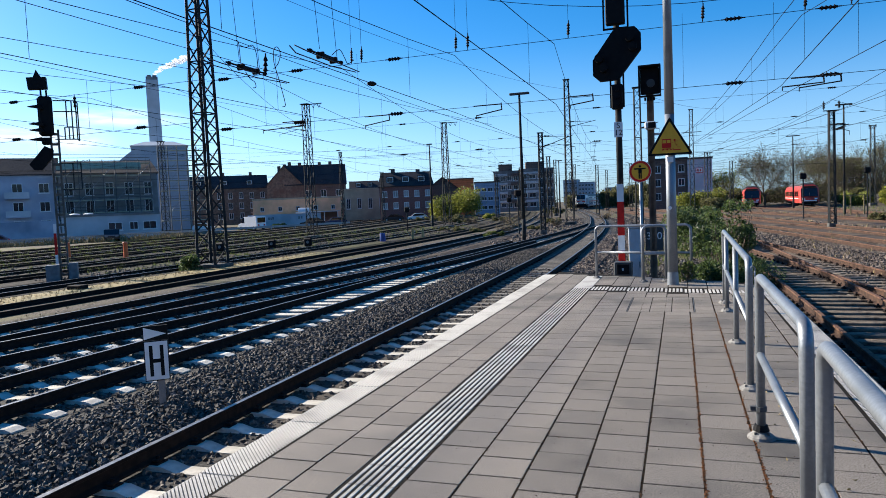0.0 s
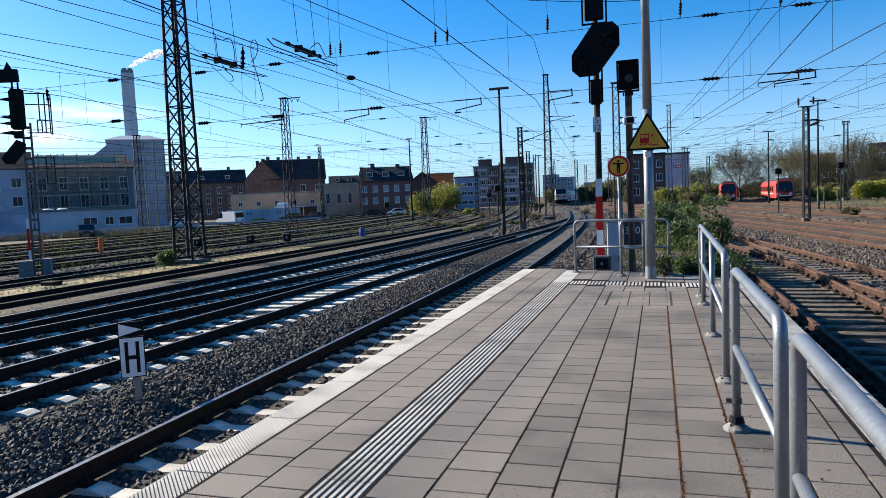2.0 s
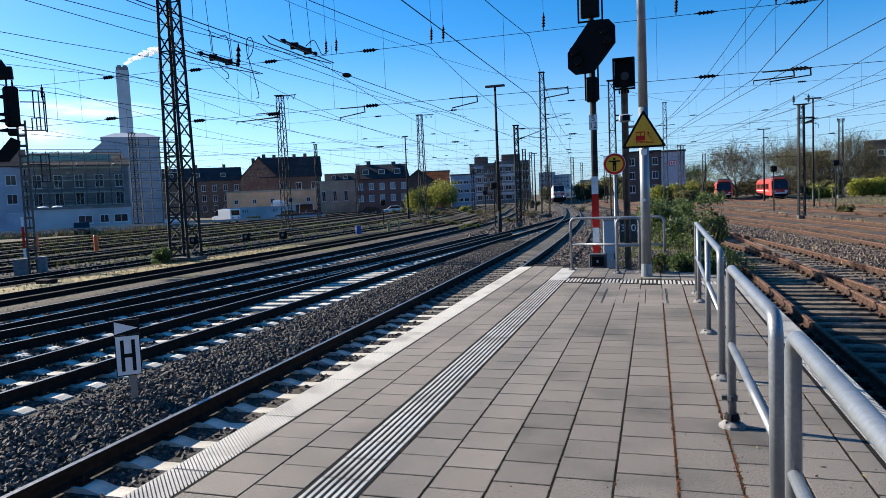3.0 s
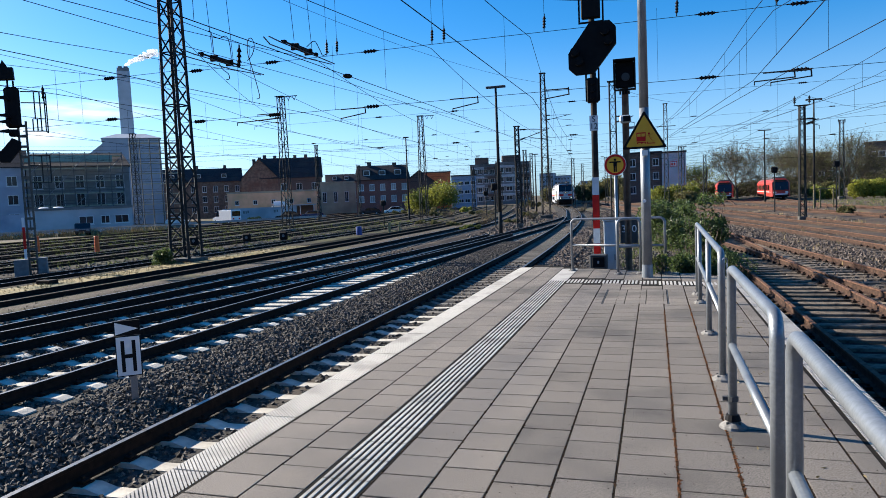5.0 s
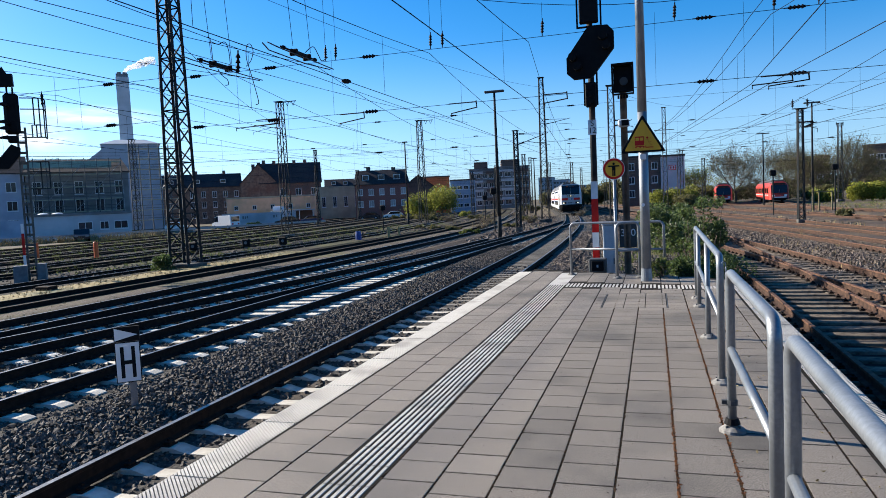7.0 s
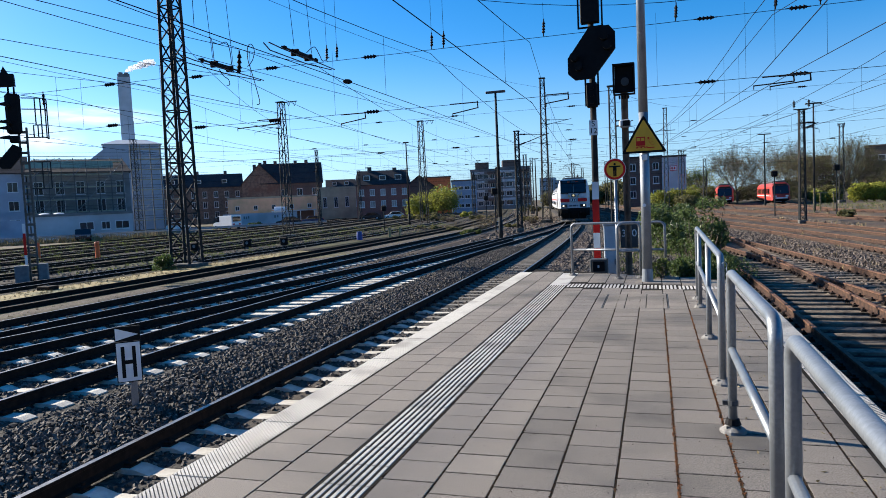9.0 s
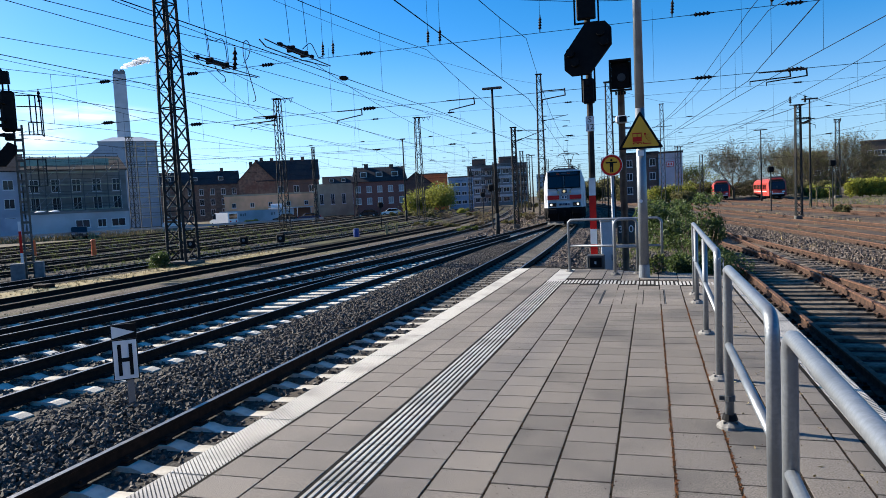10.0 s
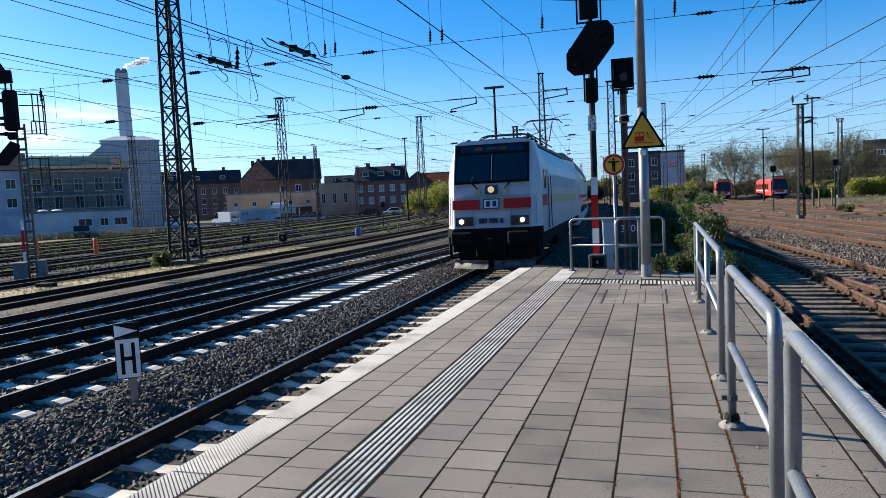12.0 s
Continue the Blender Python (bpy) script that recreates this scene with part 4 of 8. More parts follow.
for s, z in ((m5, 7.86), (m11, 11.6)):
    bm = bmesh.new()
    beam(bm, (-0.5, 0, z), (0.5, 0, z), 0.06)
    for x in (-0.45, 0.45):
        insulator(bm, (x, 0, z + 0.35), (0, 0, 1), 4, 0.09, 0.45)
    part("insulator_bar", bm, M["mast"], s)
bm = bmesh.new()
beam(bm, (-1.3, 0, 11.2), (1.3, 0, 11.2), 0.08)
part("cross_arm", bm, M["mast"], m10)
lamp_post(-9.8, 45, 9.7, "slim dark lamp post with a flat double luminaire", 1.3)
lamp_post(15.4, 78, 10.9, "slim dark lamp post with a flat luminaire", 1.5)
lamp_post(-29.5, 82, 10.4, "slender dark lamp post beside the tracks", 0.7)
lamp_post(15.6, 112, 10.6, "distant slim lamp post", 1.8)
lamp_post(-18, 110, 9, "distant dark lamp post", 1.0)
# point signals on thin posts in the yard
for x, y, h in ((10.4, 69, 3.7), (15.7, 70.3, 4.0), (-12.6, 56, 3.2), (-18.6, 78, 2.8), (-26.5, 66, 2.2)):
    s = thing("yard_signal", (x, y, GROUND_Z), "small black signal head on a thin post", "signal", "yard signals")
    bm = bmesh.new()
    tube(bm, (0, 0, -0.05), (0, 0, h), 0.06, 8)
    part("post", bm, M["mast"], s)
    part("signal_head", bx(-0.28, 0.28, -0.1, 0.1, h, h + 0.55, bevel=0.09), M["black"], s)


def wire(bm, p0, p1, sag=0.0, n=8, r=0.011):
    p0, p1 = Vector(p0), Vector(p1)
    pts = []
    for k in range(n + 1):
        u = k / n
        p = p0.lerp(p1, u)
        p.z -= sag * 4 * u * (1 - u)
        pts.append(p)
    pipe(bm, pts, r, 4)
    return pts


def catenary(points, y0, y1, spans, label, top=7.55, low=5.25, r=0.011, zig=0.3):
    """Messenger and contact wire over one track, with droppers between the supports."""
    s = thing("overhead_line", (0, 0, 0), label, "overhead wire", "overhead lines")
    line = smooth_path(points, y0, y1, 1.0)

    def x_at(y, zig):
        return float(np.interp(y, line[:, 1], line[:, 0])) + zig
    mes, con = bmesh.new(), bmesh.new()
    for i, (a, b) in enumerate(zip(spans, spans[1:])):
        za, zb = (zig, -zig) if i % 2 else (-zig, zig)
        p0, p1 = (x_at(a, za), a, top), (x_at(b, zb), b, top)
        wire(mes, p0, p1, 1.25, 12, r)
        wire(con, (p0[0], a, low), (p1[0], b, low), 0.04, 4, r)
        n = max(3, int((b - a) / 9))
        for k in range(n):
            u = (k + 0.5) / n
            p = Vector(p0).lerp(Vector(p1), u)
            drop = bmesh.new()
            tube(drop, (p.x, p.y, p.z - 1.25 * 4 * u * (1 - u)), (p.x, p.y, low), 0.006, 4)
            part("dropper", drop, M["wire"], s)
    part("messenger_wire", mes, M["wire"], s)
    part("contact_wire", con, M["wire"], s)


SUP = [-33, 27, 75, 130, 190]
OVER_MAIN = [(-40, -4.4), (0, -4.4), (27, -4.45), (52, -6.1), (75, -8.3), (130, -15.9), (200, -26.6)]
OVER_R1 = [(-40, 3.2), (0, 3.3), (27, 3.4), (50, 1.1), (75, -1.4), (130, -9.0), (200, -20)]
OVER_SWITCH = [(-40, 12.6), (0, 7.5), (27, 4.08), (50, 1.25), (75, -1.75), (130, -9.4), (200, -20.4)]
catenary(OVER_MAIN, -40, 200, SUP, "overhead line above the main track", zig=0.0)
catenary(T2, -30, 190, SUP, "overhead line above the second track")
catenary(T4, -30, 190, SUP, "overhead line above the track by the grass", top=7.6)
catenary(T5, -30, 190, SUP, "overhead line above the rusty track", top=7.5)
for x0 in (-22.6, -27.6, -36.5, -45.5):
    catenary([(-30, x0 - 0.6), (15, x0), (60, x0 - 0.8), (110, x0 - 8), (200, x0 - 24)], -30, 190, SUP, "overhead line above a siding")
catenary(OVER_R1, -40, 190, SUP, "overhead line above the rusty platform track", low=5.2, zig=0.0)
catenary(OVER_SWITCH, -40, 190, SUP[:3], "overhead line above the joining track", low=5.2, zig=0.0)
catenary(R2, -20, 190, SUP, "overhead line above a rusty track", top=6.7)
catenary(R3, -20, 190, SUP, "overhead line above a rusty siding")
catenary(R4, -20, 190, SUP, "overhead line above the far siding")


def headspan(y, x0, x1, rows, tracks, label, r=0.012):
    """Cross wires from mast to mast, with insulators and hangers above the tracks."""
    s = thing("cross_span", (0, 0, 0), label, "overhead wire", "cross spans")
    hang = bmesh.new()
    for z, sag in rows:
        w = bmesh.new()
        wire(w, (x0, y, z), (x1, y, z), sag, 16, r)
        part("span_wire", w, M["wire"], s)
    zl, zh = rows[-1][0], rows[0][0]
    for x in tracks:
        for z, _ in rows[:2]:
            ins = bmesh.new()
            insulator(ins, (x + 1.7, y, z), (1, 0, 0.0), 6, 0.075, 0.62)
            part("insulator", ins, M["insul"], s, "brown ribbed insulator")
        tube(hang, (x, y, zl), (x, y, zh + 0.4), 0.006, 4)
    tagged(part("hanger_wiring", hang, M["wire"], s), kind="stuff")
    return s


hs = headspan(27, -20.4, 34, ((7.7, 0.0), (5.45, 0.0)), (-21.2, -17.4, -12.8, 0.2, 3.2), "horizontal cross wires between masts over all tracks")
for dz in (0.0, 0.35):
    w = bmesh.new()
    wire(w, (-20.9, 27, 15.6 + dz), (25.0, 27, 15.4 + dz), 7.1, 28, 0.014)
    part("carrying_cable", w, M["wire"], hs)
for x in (-13.05, -12.58, -8.4, -7.9, -3.9, 0.9, 4.2, 5.6):
    u = (x + 20.9) / 45.9
    z = 15.6 - 7.1 * 4 * u * (1 - u)
    w = bmesh.new()
    tube(w, (x, 27, 7.7), (x, 27, max(z, 8.0)), 0.008, 4)
    insulator(w, (x, 27, 8.05), (0.05, 0, 1), 6, 0.06, 0.5)
    part("hanger", w, M["insul"], hs)
headspan(27, -62, -20.4, ((7.8, 0.0), (5.9, 0.1)), (-26, -34, -42), "cross wires over the sidings")
headspan(58, -33, 27, ((9.0, 0.0), (6.3, 0.1)), (-25, -18, -8, 9), "cross wires further along the yard")
headspan(90, -62, 26, ((10.2, 0.1), (7.0, 0.2)), (-48, -40, -30, -24, -12, 3, 11, 18), "distant cross wires over the yard")
headspan(118, -52, 24, ((10.5, 0.9), (8.2, 0.1), (6.6, 0.1), (5.6, 0.1)), (-44, -33, -24, -15, -6, 3, 12), "dense distant cross wires over the yard", 0.018)
headspan(150, -60, 20, ((11.0, 1.2), (9.0, 0.3), (7.2, 0.1), (5.8, 0.1)), (-46, -37, -30, -22, -12, -2), "dense distant cross wires over the yard", 0.02)
headspan(190, -64, 10, ((11.5, 1.4), (9.4, 0.3), (7.4, 0.1), (5.9, 0.1)), (-50, -42, -34, -26, -16), "dense distant cross wires over the yard", 0.022)


def section_gear(x, y, z, label, L=2.6, loops=True):
    """A section insulator in the contact wire: runners, ribbed block and looped leads."""
    bm = bmesh.new()
    box(bm, -0.07, 0.07, -0.34, 0.26, 0.03, 0.14, bevel=0.03)
    box(bm, -0.11, 0.11, -0.42, -0.34, 0.0, 0.16, bevel=0.02)
    box(bm, -0.11, 0.11, 0.26, 0.34, 0.0, 0.16, bevel=0.02)
    tube(bm, (0, -1.0, 0.1), (0, 0.8, 0.1), 0.025, 8)
    for k in range(5):
        tube(bm, (0, -0.9 + k * 0.4, 0.1), (0, -0.84 + k * 0.4, 0.1), 0.05, 10)
    s = part("section_insulator", bm, M["insul"], hs, label)
    s.location = (x, y, z)
    for dx in (-0.16, 0.16):
        bm = bmesh.new()
        pipe(bm, [(dx * 0.4, -L, 0.05), (dx, -L * 0.75, -0.02), (dx, L * 0.3, -0.02), (dx * 0.3, L, 0.02)], 0.015, 6)
        part("runner", bm, M["darkgrey"], s)
    bm = bmesh.new()
    for dy, dz in ((-0.5, 2.6), (0.4, 2.9)):
        tube(bm, (0.05, dy, 0.2), (-0.05, dy - 0.1, dz), 0.007, 4)
    rx, ry = 0.83, 0.56  # along the picture of the span

    def lead(pts, r=0.011):
        """A smooth slack lead through (along, up) points."""
        q = [Vector((a * rx, a * ry, b)) for a, b in pts]
        fine = []
        for k in range(len(q) - 1):
            p0, p1, p2, p3 = q[max(k - 1, 0)], q[k], q[k + 1], q[min(k + 2, len(q) - 1)]
            for u in (0.0, 0.25, 0.5, 0.75):
                fine.append(0.5 * (2 * p1 + (p2 - p0) * u + (2 * p0 - 5 * p1 + 4 * p2 - p3) * u * u + (3 * p1 - p0 - 3 * p2 + p3) * u ** 3))
        pipe(bm, fine + [q[-1]], r, 5)
    if loops:
        lead([(-0.3, 0.85), (-0.24, 0.78), (-0.22, 0.5), (-0.2, 0.2), (-0.12, 0.1)])
        lead([(-0.22, 0.72), (-0.05, 0.66), (0.12, 0.72), (0.2, 0.5), (0.22, 0.15)])
        lead([(-0.1, 0.02), (0.0, -0.15), (0.12, -0.25), (0.14, -0.38), (0.06, -0.4)])
        lead([(0.62, 0.1), (0.75, 0.25), (0.82, 0.5), (0.76, 0.68), (0.66, 0.62), (0.64, 0.3), (0.72, -0.05), (0.82, -0.5), (0.88, -0.85), (0.8, -0.9)])
        insulator(bm, (0.42 * rx, 0.42 * ry, 0.22), (0.05, 0.03, 1), 5, 0.06, 0.45)
    else:
        lead([(0.1, 0.15), (0.3, 0.3), (0.42, 0.1), (0.5, -0.05), (0.66, 0.05)])
    part("lead", bm, M["wire"], s)


section_gear(-10.74, 16.0, 5.27, "dark section insulator with looped leads in the overhead wire", 1.9)
section_gear(-8.3, 15.8, 5.27, "dark section insulator hung in the overhead wire", 1.7, False)
# steady arms that hold the contact wires sideways below the cross span
for x0, x1, z1, x2, z2, y in ((-7.73, -6.6, 5.45, -7.63, 5.04, 26.9), (-3.92, -3.05, 5.48, -3.89, 5.13, 26.9), (4.24, 5.23, 5.4, 3.96, 5.04, 26.9), (3.7, 4.69, 5.4, 3.42, 5.1, 26.8), (-12.49, -11.41, 5.42, -12.52, 5.02, 26.9), (-16.5, -15.38, 5.5, -17.51, 5.2, 26.9)):
    bm = bmesh.new()
    tube(bm, (x0, y, z1), (x1, y, z1), 0.022, 6)
    tube(bm, (x1, y, z1 + 0.05), (x1 + 0.02, y, z1 - 0.24), 0.026, 6)
    tube(bm, (x1 + 0.01, y, z1 - 0.22), (x2, y, z2 + 0.03), 0.022, 6)
    tube(bm, (x2, y, z2 + 0.05), (x2, y, z2 - 0.1), 0.016, 6)
    part("steady_arm", bm, M["mast"], hs)
# a round tensioning weight on the wire
bm = bmesh.new()
for r0, r1, a, b in ((0.04, 0.1, -0.14, -0.06), (0.1, 0.1, -0.06, 0.06), (0.1, 0.04, 0.06, 0.14)):
    tube(bm, (-12.17 + a, 27 + a, 6.79), (-12.17 + b, 27 + b, 6.79), r0, 12, r1)
part("egg_insulator", bm, M["insul"], hs)
# bare feeder cables that cross the sky
fd = thing("feeder_cables", (0, 0, 0), "slack dark feeder cables above the tracks", "cable")
for a, b, sag, r in (((-14.6, -10, 6.9), (-10.4, 40, 6.2), 0.5, 0.009), ((-11.2, 0, 6.5), (-9.4, 60, 6.0), 0.5, 0.009), ((-24, -5, 8.6), (-33, 58, 10.5), 0.6, 0.012), ((-20.4, 27, 13), (-11.3, 75.6, 13.5), 0.9, 0.012), ((-20.4, 27, 9.5), (-33, 58, 9.5), 0.6, 0.012), ((9.5, 52, 7.3), (2, 120, 7.5), 0.8, 0.012), ((26, 92, 10), (9.5, 52, 7.5), 0.5, 0.012), ((-3.1, 58, 10), (4.2, 83, 11), 0.4, 0.012), ((-62, 20, 7.0), (-30, 77, 8.5), 0.5, 0.014), ((-70, 30, 6.0), (-25.8, 77, 8.0), 0.6, 0.012), ((-60, 20, 5.2), (-20.4, 60, 6.5), 0.5, 0.012)):
    bm = bmesh.new()
    wire(bm, a, b, sag, 16, r)
    part("cable", bm, M["wire"], fd)


M["cabinet"] = mat("cabinet_grey", (0.17, 0.18, 0.19), (0.12, 0.128, 0.135), 5.0, 0.7, c3=(0.09, 0.09, 0.09), scale3=2.0)
M["ladder"] = mat("weathered_steel", (0.13, 0.12, 0.105), (0.08, 0.073, 0.065), 5.0, 0.8, spec=0.2)


def left_signal():
    """The signal tower beside the sidings."""
    s = thing("light_signal", (-24.8, 22.1, GROUND_Z), "grey lattice signal mast with black lamp heads and cage", "signal")
    s.matrix_basis = pose(-24.63, 22.35, GROUND_Z, 0, 0, 40)
    g = -GROUND_Z
    bm = bmesh.new()
    for x in (-0.14, 0.14):
        box(bm, x - 0.035, x + 0.035, -0.06, 0.06, 0.2, 5.4 + g)
    k = 0.4
    while k < 6.3:
        box(bm, -0.11, 0.11, -0.05, 0.05, k, k + 0.1)
        k += 0.42
    part("mast", bm, M["ladder"], s, "brownish ladder-like steel mast")
    part("relay_cabinet", bx(-0.68, -0.17, -0.25, 0.2, 0.0, 0.88, bevel=0.02), M["cabinet"], s)
    part("relay_cabinet", bx(0.17, 0.5, -0.25, 0.2, 0.0, 0.92, bevel=0.02), M["cabinet"], s)
    for z0, z1, m in ((0.9, 1.3, "white"), (1.3, 2.2, "red"), (2.2, 2.6, "white")):
        part("mast_plate", bx(-0.3, -0.2, -0.09, -0.06, z0, z1), M[m], s, m + " enamel plate")
    part("main_screen", bx(-0.53, 0.02, -0.25, -0.08, 5.1 + g, 6.75 + g, bevel=0.1), M["black"], s)
    for z in (6.25, 5.55, 5.3, 4.92):
        bm = bmesh.new()
        prism(bm, [(-0.85, z + 0.03 + g), (-0.4, z + 0.12 + g), (-0.3, z - 0.06 + g)], 1, -0.5, -0.25)
        part("lamp_hood", bm, M["black"], s)
    part("small_head", bx(-0.45, -0.1, -0.3, -0.08, 4.75 + g, 5.05 + g, bevel=0.05), M["black"], s)
    bm = bmesh.new()
    prism(bm, [(-0.95, 3.95 + g), (-0.8, 3.72 + g), (-0.5, 3.72 + g), (-0.08, 4.25 + g), (-0.05, 4.55 + g), (-0.35, 4.7 + g)], 1, -0.3, -0.12)
    part("distant_screen", bm, M["black"], s, "slanted black lamp screen")
    bm = bmesh.new()
    prism(bm, [(-0.78, 6.98 + g), (-0.1, 7.03 + g), (-0.12, 7.5 + g), (-0.82, 7.46 + g)], 1, -0.4, -0.08)
    box(bm, -0.2, -0.14, -0.2, -0.12, 6.7 + g, 7.0 + g)
    box(bm, -0.4, -0.34, -0.2, -0.12, 6.7 + g, 7.0 + g)
    part("top_indicator", bm, M["black"], s)
    bm = bmesh.new()
    prism(bm, [(-0.62, 7.48 + g), (-0.3, 7.5 + g), (-0.48, 7.82 + g)], 1, -0.2, -0.15)
    part("top_triangle", bm, M["black"], s)
    bm = bmesh.new()
    for z in (5.0, 6.15, 6.6):
        beam(bm, (0.02, 0, z + g), (0.86, 0, z + g), 0.04)
        beam(bm, (0.86, 0, z + g), (0.86, 0.6, z + g), 0.04)
    beam(bm, (0.4, 0, 5.5 + g), (0.86, 0, 5.5 + g), 0.035)
    for x, lo, hi in ((0.86, 5.0, 6.75), (0.7, 5.0, 6.6), (0.5, 5.5, 6.6), (0.4, 5.0, 5.5), (0.56, 5.0, 5.5)):
        beam(bm, (x, 0, lo + g), (x, 0, hi + g), 0.045)
    beam(bm, (0.86, 0.6, 5.0 + g), (0.86, 0.6, 6.6 + g), 0.045)
    part("cage", bm, M["mast"], s, "dark steel work cage")
    bm = bmesh.new()
    for z in (2.9, 3.6, 4.0):
        beam(bm, (0.1, 0, z + g), (0.9, 0, z + g), 0.04)
    for x in (0.9, 0.6):
        beam(bm, (x, 0, 2.9 + g), (x, 0, 4.0 + g), 0.045)
    part("lower_cage", bm, M["mast"], s, "dark steel work cage")
    bm = bmesh.new()
    insulator(bm, (0.84, 0, 6.55 + g), (0, 0, 1), 5, 0.07, 0.5)
    part("cable_insulator", bm, M["insul"], s)


left_signal()

# ---- buildings ----
M["wall_blue"] = mat("render_pale_blue", (0.36, 0.4, 0.49), (0.31, 0.345, 0.43), 0.6, 0.9, c3=(0.2, 0.24, 0.31), scale3=0.2)
M["wall_grey"] = mat("render_grey", (0.2, 0.202, 0.21), (0.155, 0.158, 0.165), 0.7, 0.9, c3=(0.115, 0.11, 0.108), scale3=0.2)
M["wall_white"] = mat("render_white", (0.47, 0.49, 0.53), (0.41, 0.43, 0.465), 0.6, 0.9, c3=(0.34, 0.36, 0.39), scale3=0.2)
M["wall_metal"] = mat("metal_cladding", (0.27, 0.32, 0.39), (0.24, 0.29, 0.36), 0.4, 0.6, c3=(0.2, 0.24, 0.3), scale3=0.1)
M["wall_brick"] = mat("brick_brown", (0.185, 0.13, 0.1), (0.105, 0.076, 0.062), 1.6, 0.9, c3=(0.12, 0.065, 0.05), scale3=0.3, bump=0.3, bscale=9)
M["wall_red"] = mat("brick_dark_red", (0.21, 0.087, 0.077), (0.16, 0.068, 0.061), 4.0, 0.9, c3=(0.16, 0.06, 0.05), scale3=0.3, bump=0.3, bscale=9)
M["wall_dark"] = mat("brick_dark", (0.12, 0.082, 0.07), (0.088, 0.062, 0.055), 4.0, 0.9, c3=(0.085, 0.062, 0.055), scale3=0.3)
M["wall_yellow"] = mat("render_ochre", (0.85, 0.46, 0.27), (0.76, 0.4, 0.23), 0.8, 0.9, c3=(0.55, 0.34, 0.18), scale3=0.25)
M["wall_beige"] = mat("render_beige", (0.4, 0.34, 0.24), (0.33, 0.28, 0.2), 0.8, 0.9, c3=(0.27, 0.23, 0.17), scale3=0.25)
M["wall_orange"] = mat("orange_panels", (0.62, 0.15, 0.05), (0.54, 0.12, 0.04), 0.8, 0.8)
M["wall_bluepanel"] = mat("blue_panels", (0.22, 0.3, 0.42), (0.17, 0.25, 0.36), 0.8, 0.6)
M["roof"] = mat("roof_slate", (0.04, 0.041, 0.048), (0.026, 0.027, 0.032), 3.0, 0.85, spec=0.12, c3=(0.05, 0.046, 0.046), scale3=0.3, bump=0.3, bscale=6)
M["roof_brown"] = mat("roof_tiles_brown", (0.09, 0.06, 0.05), (0.06, 0.042, 0.036), 3.0, 0.85, spec=0.12, c3=(0.05, 0.04, 0.036), scale3=0.3, bump=0.3, bscale=6)
M["frame"] = mat("window_frame_white", (0.66, 0.67, 0.69), (0.6, 0.61, 0.63), 3.0, 0.6)
M["net"] = mat("scaffold_net_green", (0.22, 0.32, 0.28), (0.17, 0.26, 0.23), 2.0, 0.9)
M["scaffold"] = mat("scaffold_tube_steel", (0.09, 0.1, 0.105), (0.055, 0.06, 0.065), 4.0, 0.6, 0.2)
M["plank"] = mat("scaffold_plank", (0.36, 0.36, 0.27), (0.27, 0.27, 0.2), 2.0, 0.85)


def window(parent, x, z, w, h, y=0.0, frame_m="frame", cols=2, pane_m="house_glass"):
    """A window set in the front wall: outer frame proud of the wall, dark panes and a sill."""
    bm = bmesh.new()
    t = min(0.09, w * 0.08)
    box(bm, x - w / 2, x - w / 2 + t, y - 0.05, y + 0.06, z, z + h)
    box(bm, x + w / 2 - t, x + w / 2, y - 0.05, y + 0.06, z, z + h)
    box(bm, x - w / 2 + t, x + w / 2 - t, y - 0.05, y + 0.06, z, z + t)
    box(bm, x - w / 2 + t, x + w / 2 - t, y - 0.05, y + 0.06, z + h - t, z + h)
    for c in range(1, cols):
        xc = x - w / 2 + w * c / cols
        box(bm, xc - t / 3, xc + t / 3, y - 0.045, y + 0.05, z + t, z + h - t)
    wd = part("window", bm, M[frame_m], parent)
    part("pane", bx(x - w / 2 + t, x + w / 2 - t, y - 0.012, y + 0.02, z + t, z + h - t), M[pane_m], wd)
    part("sill", bx(x - w / 2 - 0.08, x + w / 2 + 0.08, y - 0.14, y - 0.002, z - 0.1, z - 0.01), M[frame_m], wd)


